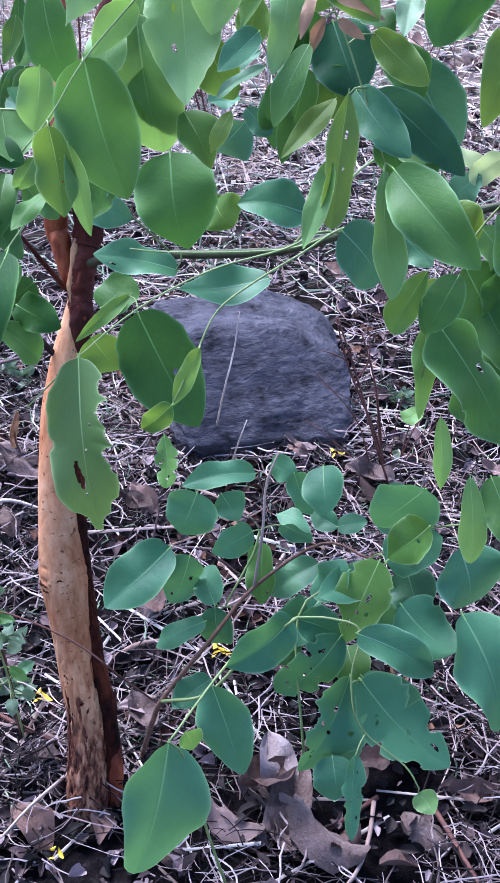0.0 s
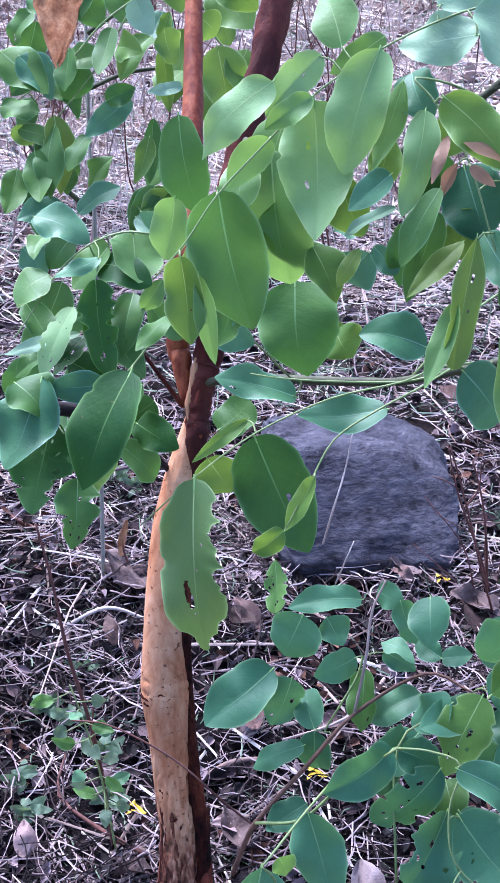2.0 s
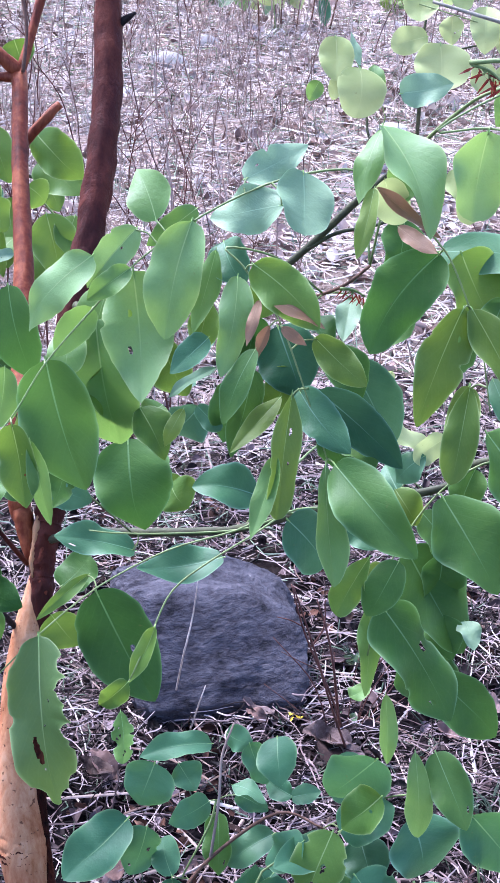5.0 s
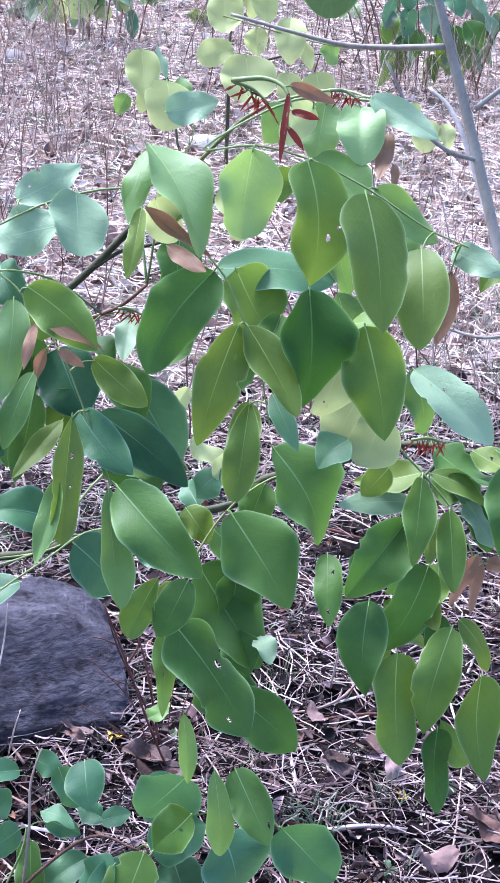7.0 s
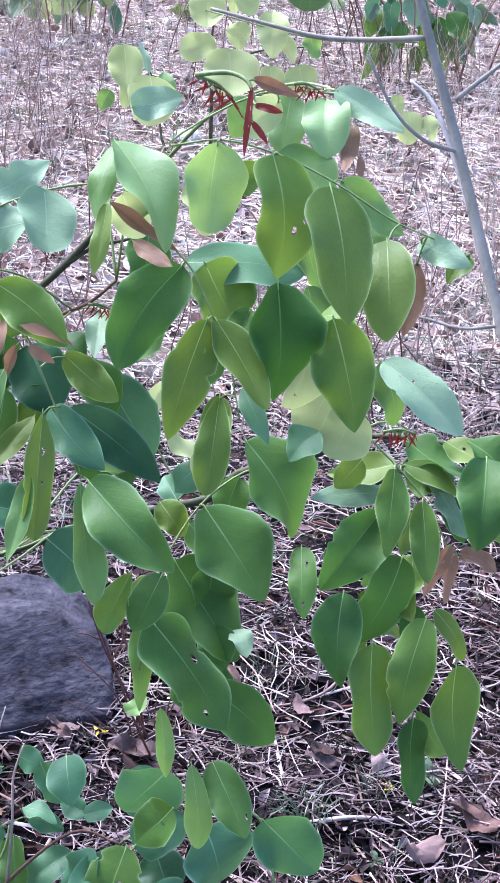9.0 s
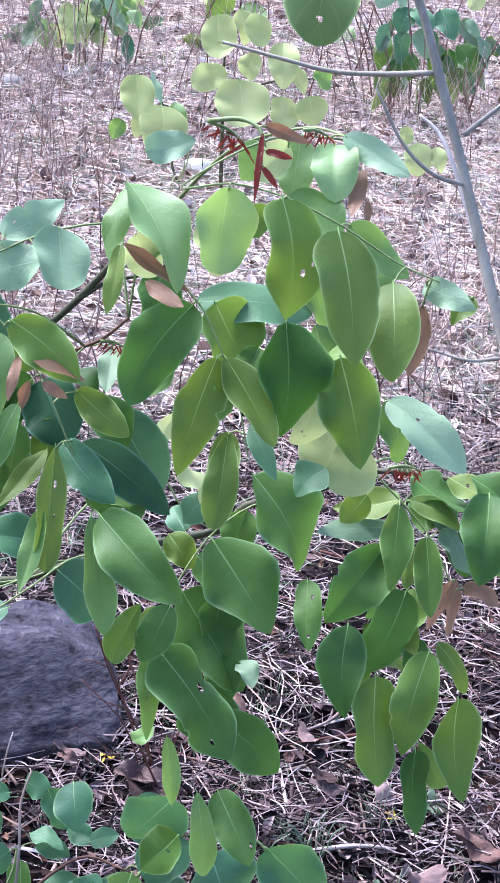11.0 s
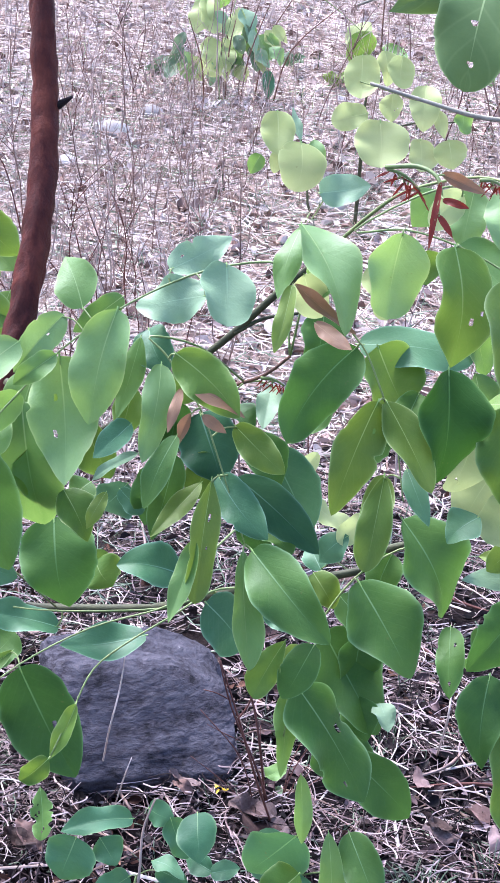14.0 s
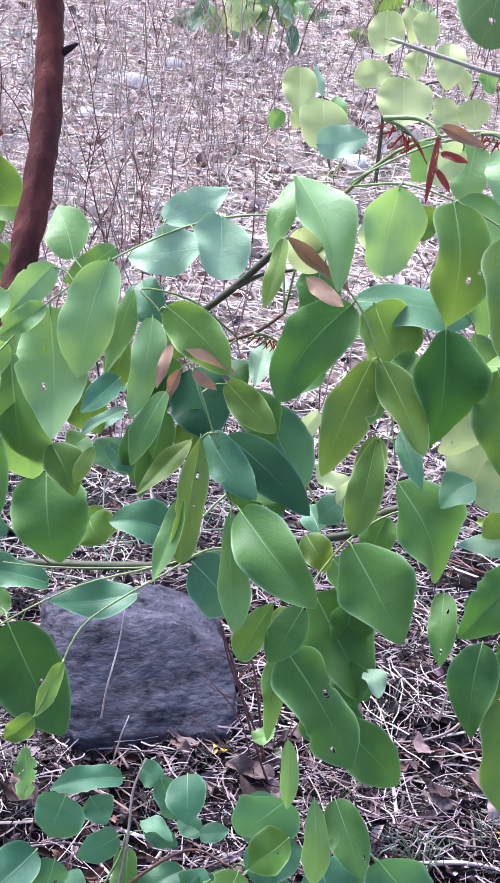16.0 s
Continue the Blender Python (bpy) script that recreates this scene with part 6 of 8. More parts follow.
curled_leaf(tree, (-0.259, 1.632, 0.908), 0.092, 0.056, 3)

# ---- low bush at the foot of the tree ----
BU = (-0.042, 1.324)
bush = thing("low_bush", BU[0], BU[1], 0, "low spreading bush with holed green leaves and brown stems", "bush")
stem("stem", bush, [(BU[0], BU[1], -0.02), (-0.020, 1.213, 0.171), (-0.006, 1.189, 0.227), (0.036, 1.211, 0.277), (0.078, 1.240, 0.320), (0.145, 1.265, 0.356), (0.190, 1.242, 0.356)], [0.0031, 0.0028, 0.0025, 0.0022, 0.0019, 0.0015, 0.0011], BROWN_STEM, "reddish brown main stem", 9, 5, 0.1)
stem("stem", bush, [(-0.012, 1.184, 0.219), (0.032, 1.153, 0.260), (0.072, 1.146, 0.322), (0.115, 1.135, 0.377)], [0.0018, 0.0016, 0.0012], STALK, "", 7, 5)
stem("stem", bush, [(0.078, 1.240, 0.320), (0.086, 1.263, 0.374), (0.089, 1.287, 0.411), (0.101, 1.305, 0.438)], [0.0016, 0.0014, 0.001], WEED, "thin pale dry stem", 7, 5)
stem("stem", bush, [(0.051, 1.040, 0.121), (0.034, 1.028, 0.205), (0.013, 1.041, 0.289), (-0.001, 1.030, 0.324)], [0.0015, 0.0013, 0.0010], STALK, "", 7, 5)
stem("stem", bush, [(0.060, 1.156, 0.312), (0.036, 1.110, 0.316), (-0.002, 1.037, 0.316)], [0.0014, 0.0012, 0.0010], STALK, "", 7, 5)

bush_a = leaf_stalk(bush, [(0.084, 1.280, 0.360), (0.079, 1.269, 0.343), (0.069, 1.258, 0.326), (0.051, 1.239, 0.298), (0.055, 1.233, 0.301), (0.059, 1.227, 0.300)], 0.00110)
leaflet(bush_a, (0.079, 1.300, 0.416), (-0.072, -0.017, -0.001), 0.031, 22, BUSHY, "elliptic")
leaflet(bush_a, (0.022, 1.306, 0.387), (-0.017, -0.011, -0.045), 0.057, 11, BUSHY, "elliptic")
leaflet(bush_a, (-0.004, 1.261, 0.354), (-0.065, -0.045, -0.036), 0.056, 18, BUSHY, "elliptic")
leaflet(bush_a, (0.015, 1.253, 0.350), (-0.017, -0.005, -0.058), 0.041, -15, BUSHY, "elliptic")
leaflet(bush_a, (0.040, 1.230, 0.306), (-0.009, 0.041, 0.015), 0.031, -22, BUSHY, "round")
leaflet(bush_a, (0.031, 1.224, 0.290), (-0.051, 0.004, -0.037), 0.026, 22, BUSHY, "elliptic")
leaflet(bush_a, (0.040, 1.232, 0.302), (0.007, -0.003, -0.049), 0.036, 22, BUSHY, "round")
leaflet(bush_a, (0.077, 1.272, 0.366), (-0.041, -0.026, -0.006), 0.034, -22, BUSHY, "elliptic")
leaflet(bush_a, (0.087, 1.279, 0.345), (0.001, -0.033, -0.054), 0.034, 30, MID)
leaflet(bush_a, (0.117, 1.303, 0.414), (0.020, -0.011, -0.043), 0.030, -19, BUSHY, "elliptic")
leaflet(bush_a, (0.095, 1.326, 0.409), (0.027, -0.021, 0.001), 0.028, 22, BUSHY)
leaflet(bush_a, (0.104, 1.278, 0.370), (0.033, 0.002, -0.024), 0.023, 22, TEAL, "elliptic")
leaflet(bush_a, (0.161, 1.276, 0.368), (-0.026, 0.029, -0.001), 0.024, -16, TEAL, "elliptic")
leaflet(bush_a, (0.216, 1.269, 0.364), (-0.000, 0.024, 0.047), 0.052, 22, TEAL, "round")
leaflet(bush_a, (0.144, 1.273, 0.323), (-0.049, -0.018, -0.025), 0.037, 22, TEAL, "elliptic")
leaflet(bush_a, (0.037, 1.193, 0.242), (-0.039, -0.024, -0.016), 0.032, 22, BUSHY, "ovate")
leaflet(bush_a, (0.046, 1.321, 0.374), (0.018, -0.018, -0.021), 0.038, -19, BUSHY)

bush_b = leaf_stalk(bush, [(0.124, 1.085, 0.241), (0.117, 1.159, 0.355), (0.163, 1.178, 0.383), (0.199, 1.188, 0.397), (0.195, 1.215, 0.385), (0.190, 1.242, 0.356)], 0.00103)
leaflet(bush_b, (0.111, 1.147, 0.364), (-0.062, -0.034, -0.028), 0.047, -22, BUSHY, "ovate")
leaflet(bush_b, (0.119, 1.168, 0.344), (0.043, -0.009, -0.015), 0.038, 10, BUSHY, "elliptic")
leaflet(bush_b, (0.191, 1.177, 0.409), (-0.030, -0.031, -0.074), 0.052, 19, GREEN, "ovate", eaten="eaten")
leaflet(bush_b, (0.176, 1.168, 0.351), (0.073, -0.008, -0.045), 0.048, -9, BUSHY, "elliptic")
leaflet(bush_b, (0.157, 1.145, 0.345), (-0.058, -0.014, -0.062), 0.048, -22, BUSHY, "elliptic", eaten="eaten")
leaflet(bush_b, (0.037, 1.110, 0.314), (0.028, -0.045, -0.072), 0.051, 20, BUSHY, "ovate")
leaflet(bush_b, (0.165, 1.120, 0.317), (-0.046, -0.054, -0.073), 0.060, -22, BUSHY, "ovate", eaten="eaten")
leaflet(bush_b, (0.177, 1.125, 0.312), (0.067, -0.039, -0.067), 0.059, -31, BUSHY, "elliptic")
leaflet(bush_b, (0.196, 1.192, 0.384), (-0.061, -0.034, 0.001), 0.039, 18, BUSHY, "elliptic")
leaflet(bush_b, (0.199, 1.192, 0.396), (0.052, 0.007, 0.025), 0.052, -22, BUSHY, "elliptic")
leaflet(bush_b, (0.199, 1.197, 0.341), (0.055, -0.001, -0.046), 0.048, -17, TEAL)
leaflet(bush_b, (0.096, 1.174, 0.281), (0.028, 0.018, 0.072), 0.055, 30, BUSHY)
leaflet(bush_b, (0.139, 1.200, 0.338), (-0.027, -0.038, -0.021), 0.045, 14, BUSHY, "elliptic")
leaflet(bush_b, (0.167, 1.176, 0.302), (0.013, -0.037, -0.020), 0.041, 14, MID, "ovate")
leaflet(bush_b, (0.222, 1.210, 0.371), (0.011, -0.040, -0.025), 0.048, 14, TEAL, "elliptic")
leaflet(bush_b, (0.208, 1.196, 0.314), (-0.026, -0.031, -0.010), 0.036, 14, BUSHY, "ovate")
leaflet(bush_b, (0.119, 1.201, 0.305), (-0.028, -0.029, -0.007), 0.033, 14, BUSHY, "elliptic")
leaflet(bush_b, (0.181, 1.170, 0.256), (0.021, -0.041, -0.026), 0.044, 14, BUSHY, "elliptic")

bush_c = leaf_stalk(bush, [(0.115, 1.135, 0.377), (0.143, 1.126, 0.384), (0.171, 1.116, 0.378), (0.163, 1.092, 0.345), (0.171, 1.065, 0.308), (0.212, 1.043, 0.280), (0.225, 1.030, 0.264)], 0.00100)
leaflet(bush_c, (-0.002, 1.047, 0.306), (-0.031, -0.054, -0.121), 0.079, -26, BUSHY, "elliptic")
leaflet(bush_c, (0.173, 1.100, 0.332), (0.082, -0.050, -0.063), 0.068, -17, BUSHY, "elliptic", eaten="eaten")
leaflet(bush_c, (0.265, 1.134, 0.383), (0.038, -0.062, -0.090), 0.078, -20, BUSHY, "elliptic")
leaflet(bush_c, (0.166, 1.042, 0.295), (-0.003, -0.050, -0.058), 0.022, -19, BUSHY, "elliptic", eaten="eaten")
leaflet(bush_c, (0.225, 1.031, 0.257), (0.013, -0.019, -0.007), 0.024, 9, YOUNG, "ovate")
leaflet(bush_c, (0.167, 1.106, 0.384), (0.073, -0.005, -0.048), 0.039, -11, TEAL, "elliptic", bend=-0.04)
leaflet(bush_c, (0.013, 1.071, 0.294), (0.008, 0.000, -0.023), 0.026, -9, YOUNG)
leaflet(bush_c, (0.167, 1.095, 0.293), (-0.011, -0.022, -0.050), 0.036, -9, BUSHY, "elliptic")
leaflet(bush_c, (0.211, 1.152, 0.378), (0.048, -0.037, -0.027), 0.059, -19, BUSHY, "elliptic")
leaflet(bush_c, (0.148, 1.068, 0.267), (0.005, -0.027, -0.031), 0.040, 12, BUSHY)

bush_d = leaf_stalk(bush, [(0.329, 1.144, 0.367), (0.321, 1.175, 0.423), (0.290, 1.190, 0.440), (0.240, 1.216, 0.415), (0.190, 1.242, 0.356)], 0.00104)
leaflet(bush_d, (0.319, 1.169, 0.435), (0.052, -0.009, -0.065), 0.061, 23, BUSHY)
leaflet(bush_d, (0.267, 1.191, 0.414), (0.013, -0.022, -0.053), 0.078, -22, TEAL, "round")
leaflet(bush_d, (0.234, 1.219, 0.461), (-0.043, 0.012, -0.055), 0.067, -30, BUSHY)
leaflet(bush_d, (0.235, 1.182, 0.447), (-0.037, 0.008, -0.044), 0.045, 18, GREEN)
leaflet(bush_d, (0.164, 1.176, 0.399), (-0.033, 0.016, -0.045), 0.038, 18, BUSHY)
leaflet(bush_d, (0.140, 1.247, 0.466), (0.003, -0.041, -0.028), 0.043, 27, BUSHY)
leaflet(bush_d, (0.097, 1.222, 0.428), (0.030, -0.026, -0.001), 0.022, -34, TEAL)
leaflet(bush_d, (0.154, 1.217, 0.417), (0.027, -0.006, 0.011), 0.021, -15, TEAL)

# ---- grey-stemmed sapling ----
SAP = (1.021, 2.440, 0.087)
sapling = thing("grey_sapling", SAP[0] + 0.06, SAP[1] + 0.1, 0, "slender grey-green sapling with broad dull leaves", "tree")
stem("trunk", sapling, [(SAP[0] + 0.06, SAP[1] + 0.1, -0.03), SAP, (0.961, 2.650, 0.377), (0.929, 2.779, 0.549), (0.887, 2.876, 0.720), (0.851, 2.940, 0.847), (0.778, 3.026, 0.985), (0.687, 3.144, 1.186)], [0.0118, 0.0112, 0.0104, 0.0096, 0.009, 0.0078, 0.007, 0.006], BARK_GREY, "", 12, 6, 0.05, 3)
for pts, r in (
    ([(0.877, 2.880, 0.726), (0.790, 2.961, 0.703), (0.711, 2.994, 0.700), (0.629, 3.023, 0.714), (0.516, 3.072, 0.735)], 0.0055),
    ([(0.929, 2.778, 0.547), (0.860, 2.758, 0.575), (0.801, 2.769, 0.630), (0.756, 2.806, 0.718)], 0.0042),
    ([(0.854, 2.940, 0.846), (0.895, 2.923, 0.872), (0.968, 2.895, 0.906), (1.069, 2.900, 0.952)], 0.006),
    ([(0.925, 2.817, 0.629), (0.971, 2.817, 0.668), (1.033, 2.828, 0.712)], 0.005),
    ([(0.772, 3.016, 0.961), (0.681, 3.032, 0.941), (0.559, 3.049, 0.916), (0.479, 3.067, 0.880)], 0.0045),
):
    stem("branch", sapling, pts, [r, r * 0.85, r * 0.55], BARK_GREY, "", 8, 5, 0.05)
stem("branch", sapling, [(0.951, 2.710, 0.430), (0.919, 2.817, 0.556), (0.898, 2.880, 0.612), (0.867, 2.919, 0.638)], [0.005, 0.0045, 0.003], PEBBLE, "pale bare side shoot", 8, 5)
stem("branch", sapling, [(0.974, 2.604, 0.281), (0.914, 2.611, 0.276), (0.862, 2.653, 0.278), (0.806, 2.685, 0.282)], [0.0035, 0.003, 0.002], BARK_GREY, "", 7, 5)

big_leaf = leaf_stalk(sapling, [(0.785, 3.018, 0.972), (0.782, 3.000, 0.982), (0.779, 2.983, 0.982), (0.754, 2.992, 0.995), (0.713, 2.996, 0.989)], 0.00198)
leaflet(big_leaf, (0.698, 2.952, 0.967), (-0.053, -0.130, -0.179), 0.150, 12, BROAD, "round")
leaflet(big_leaf, (0.709, 2.991, 0.982), (-0.187, -0.037, -0.092), 0.106, -10, BROAD, "acuminate")
leaflet(big_leaf, (0.717, 3.014, 0.986), (-0.103, -0.023, -0.084), 0.123, 10, BROAD, "ovate")
leaflet(big_leaf, (0.740, 3.005, 0.998), (0.137, -0.080, -0.080), 0.131, 14, BROAD, "elliptic")
PT = (0.699, 4.355, 0.227)
pale_shrub = thing("pale_shrub", PT[0], PT[1], 0, "thin shrub with pale yellow-green round leaves", "shrub")
stem("stem", pale_shrub, [(PT[0], PT[1], -0.02), PT, (0.702, 4.400, 0.324), (0.728, 4.465, 0.448)], [0.006, 0.005, 0.004, 0.002], TWIG, "", 7, 5)
stem("stem", pale_shrub, [(PT[0] - 0.02, PT[1], -0.02), (0.583, 4.445, 0.022), (0.572, 4.532, 0.159), (0.519, 4.586, 0.258)], [0.005, 0.004, 0.003, 0.002], TWIG, "", 7, 5)
stem("stem", pale_shrub, [PT, (0.803, 4.344, 0.309), (0.954, 4.331, 0.328)], [0.004, 0.003, 0.002], TWIG, "", 7, 5)

spray_p = leaf_stalk(pale_shrub, [(1.226, 4.241, 0.361), (1.092, 4.260, 0.359), (1.003, 4.273, 0.359), (0.884, 4.298, 0.375), (0.691, 4.348, 0.419), (0.701, 4.386, 0.405), (0.711, 4.424, 0.369)], 0.00198)
leaflet(spray_p, (0.686, 4.398, 0.482), (-0.006, -0.078, -0.099), 0.097, 14, PALE, "round")
leaflet(spray_p, (0.748, 4.425, 0.489), (0.010, -0.041, -0.085), 0.070, -20, PALE, "elliptic")
leaflet(spray_p, (0.793, 4.384, 0.486), (-0.006, -0.065, -0.070), 0.079, -14, PALE, "round")
leaflet(spray_p, (0.855, 4.344, 0.420), (-0.009, -0.069, -0.105), 0.085, 16, PALE, "elliptic")
leaflet(spray_p, (0.704, 4.331, 0.343), (-0.096, 0.001, -0.028), 0.076, -10, PALE, "round")
leaflet(spray_p, (0.732, 4.289, 0.336), (-0.007, -0.100, -0.097), 0.147, 8, PALE, "round")
leaflet(spray_p, (0.773, 4.374, 0.386), (-0.004, -0.031, -0.068), 0.064, 20, PALE, "elliptic")
leaflet(spray_p, (0.844, 4.285, 0.291), (0.001, -0.056, -0.074), 0.088, -16, PALE, "round")
leaflet(spray_p, (0.918, 4.276, 0.294), (0.013, -0.035, -0.071), 0.091, 12, PALE, "elliptic")
leaflet(spray_p, (0.954, 4.304, 0.367), (0.012, -0.028, -0.057), 0.060, -18, YOUNG, "elliptic")
leaflet(spray_p, (1.126, 3.903, 0.279), (0.004, -0.035, -0.075), 0.076, 10, PALE, "elliptic")
leaflet(spray_p, (1.099, 3.924, 0.315), (-0.001, -0.019, -0.041), 0.039, 0, PALE, "round")
leaflet(spray_p, (1.171, 3.893, 0.271), (0.013, -0.029, -0.058), 0.042, 14, PALE, "ovate")
leaflet(spray_p, (0.887, 4.313, 0.364), (0.019, -0.034, -0.068), 0.039, 20, PALE, "lance")

spray_q = leaf_stalk(pale_shrub, [(0.583, 4.445, 0.022), (0.571, 4.399, 0.024), (0.558, 4.353, 0.003), (0.614, 4.391, 0.104), (0.555, 4.445, 0.201), (0.510, 4.490, 0.284)], 0.00198)
leaflet(spray_q, (0.465, 4.361, 0.331), (-0.003, -0.087, -0.093), 0.094, 12, PALE, "elliptic")
leaflet(spray_q, (0.529, 4.321, 0.265), (-0.023, 0.060, 0.073), 0.027, 10, SKY_SHEEN, "lance")
leaflet(spray_q, (0.527, 4.299, 0.265), (-0.012, -0.093, -0.108), 0.135, -12, PALE, "round")
leaflet(spray_q, (0.565, 4.317, 0.269), (0.010, -0.041, -0.085), 0.054, 20, YOUNG_LIT, "lance")
leaflet(spray_q, (0.424, 4.317, 0.223), (-0.028, -0.018, -0.048), 0.048, -14, YOUNG, "ovate")
leaflet(spray_q, (0.481, 4.316, 0.238), (-0.020, 0.005, -0.067), 0.045, 18, PALE, "elliptic")

# ---- far shrubs ----
FA, FB, FC = (0.383, 5.691), (1.446, 5.140), (1.012, 6.188)
far_shrub_a = thing("far_shrub", FA[0], FA[1], 0, "low clump of pale yellow-green leaves on open litter", "shrub", "far shrubs")
far_shrub_b = thing("far_shrub", FB[0], FB[1], 0, "low clump of blue-green leaves over dry stems", "shrub", "far shrubs")
far_shrub_c = thing("far_shrub", FC[0], FC[1], 0, "sparse shoot with a few yellowing leaves", "shrub", "far shrubs")
for owner, n, h, seed in ((far_shrub_a, 16, 0.36, 1), (far_shrub_b, 22, 0.40, 2), (far_shrub_c, 4, 0.4, 3)):
    rng = random.Random(seed)
    x, y = owner.location.x, owner.location.y
    for k in range(n):
        a, b = rng.gauss(0, 0.10), rng.gauss(0, 0.2)
        stem("stem", owner, [(x + a, y + b * 0.3, -0.02), (x + a * 1.3, y + b * 0.5, h * 0.5), (x + a * 2.2, y + b * 0.6, h * rng.uniform(0.8, 1.15))], [0.003, 0.0024, 0.0013], BROWN_STEM if k % 3 == 0 else WEED, "", 6, 3)

far_a = leaf_stalk(far_shrub_a, [(0.382, 5.601, 0.024), (0.375, 5.659, 0.145), (0.406, 5.703, 0.251), (0.427, 5.741, 0.339)], 0.00198)
leaflet(far_a, (0.336, 5.846, 0.325), (-0.035, -0.080, -0.111), 0.090, 20, PALE, "elliptic")
leaflet(far_a, (0.340, 5.845, 0.325), (0.022, -0.106, -0.101), 0.086, -20, PALE, "round")
leaflet(far_a, (0.354, 5.822, 0.280), (0.056, -0.040, -0.069), 0.066, 10, SKY_SHEEN, "lance")
leaflet(far_a, (0.443, 5.817, 0.297), (-0.024, -0.090, -0.105), 0.070, 20, PALE, "lance")
leaflet(far_a, (0.455, 5.815, 0.298), (0.027, -0.080, -0.091), 0.066, -20, SKY_SHEEN, "lance")
leaflet(far_a, (0.473, 5.791, 0.252), (0.032, -0.055, -0.108), 0.066, 25, YOUNG_LIT, "elliptic")
leaflet(far_a, (0.374, 5.748, 0.199), (-0.032, -0.106, -0.096), 0.124, -12, PALE, "round")
leaflet(far_a, (0.402, 5.771, 0.186), (0.048, -0.044, -0.080), 0.078, 20, YOUNG_LIT, "elliptic")
leaflet(far_a, (0.538, 5.773, 0.234), (0.053, -0.036, -0.062), 0.066, -20, PALE, "elliptic")
leaflet(far_a, (0.515, 5.769, 0.219), (0.035, -0.022, -0.085), 0.070, 15, YOUNG_LIT, "elliptic")
leaflet(far_a, (0.251, 5.773, 0.141), (-0.053, -0.059, -0.072), 0.082, 20, GREYISH, "elliptic")
leaflet(far_a, (0.262, 5.775, 0.149), (0.017, -0.066, -0.090), 0.086, -15, YOUNG_LIT, "elliptic")
leaflet(far_a, (0.297, 5.764, 0.136), (0.025, -0.039, -0.077), 0.066, 10, PALE, "lance")
leaflet(far_a, (0.487, 5.757, 0.182), (0.029, -0.042, -0.080), 0.062, -20, GREYISH, "lance")
leaflet(far_a, (0.544, 5.675, 0.120), (0.006, -0.041, -0.088), 0.046, 10, TEAL, "elliptic")
leaflet(far_a, (0.428, 5.750, 0.148), (0.012, -0.003, -0.074), 0.066, -10, GREYISH, "elliptic")
leaflet(far_a, (0.447, 5.732, 0.117), (0.027, -0.007, -0.053), 0.055, 20, PALE, "lance")
leaflet(far_a, (0.410, 6.070, 0.353), (0.007, -0.026, -0.055), 0.089, 10, PALE, "ovate")
leaflet(far_a, (0.695, 5.872, 0.498), (-0.027, -0.053, -0.075), 0.070, 10, GREYISH, "elliptic")

far_b = leaf_stalk(far_shrub_b, [(1.428, 5.104, 0.010), (1.439, 5.156, 0.126), (1.451, 5.201, 0.226), (1.462, 5.260, 0.359)], 0.00198)
leaflet(far_b, (1.330, 5.171, 0.392), (-0.037, -0.024, -0.063), 0.071, 12, SKY_SHEEN, "elliptic")
leaflet(far_b, (1.337, 5.170, 0.392), (0.034, -0.034, -0.063), 0.068, -18, SKY_SHEEN, "elliptic")
leaflet(far_b, (1.389, 5.136, 0.336), (-0.033, -0.032, -0.079), 0.078, 14, TEAL, "ovate")
leaflet(far_b, (1.403, 5.133, 0.333), (0.050, -0.057, -0.058), 0.078, -10, TEAL, "elliptic")
leaflet(far_b, (1.486, 5.120, 0.333), (0.037, -0.065, -0.081), 0.080, 12, TEAL, "ovate")
leaflet(far_b, (1.547, 5.099, 0.306), (0.059, -0.041, -0.069), 0.080, -12, GREYISH, "ovate")
leaflet(far_b, (1.320, 5.109, 0.255), (-0.034, -0.042, -0.102), 0.061, 16, GREEN, "lance")
leaflet(far_b, (1.366, 5.108, 0.267), (-0.009, -0.044, -0.097), 0.064, -14, TEAL, "elliptic")
leaflet(far_b, (1.416, 5.104, 0.275), (0.023, -0.042, -0.083), 0.071, 10, SKY_SHEEN, "elliptic")
leaflet(far_b, (1.468, 5.079, 0.238), (0.023, -0.042, -0.083), 0.064, -18, TEAL, "lance")
leaflet(far_b, (1.539, 5.067, 0.235), (0.044, -0.042, -0.076), 0.071, 14, DARK, "elliptic")
leaflet(far_b, (1.507, 5.066, 0.224), (0.017, -0.013, -0.095), 0.061, 8, DARK, "lance")
leaflet(far_b, (1.609, 5.126, 0.386), (-0.033, -0.018, -0.050), 0.061, -10, PALE, "elliptic")
leaflet(far_b, (1.393, 5.077, 0.209), (-0.008, -0.017, -0.087), 0.054, 14, DARK, "lance")
leaflet(far_b, (1.450, 5.062, 0.195), (0.020, -0.014, -0.095), 0.050, -10, GREEN, "lance")
leaflet(far_b, (1.342, 5.076, 0.191), (-0.009, -0.013, -0.080), 0.046, 10, DARK, "lance")

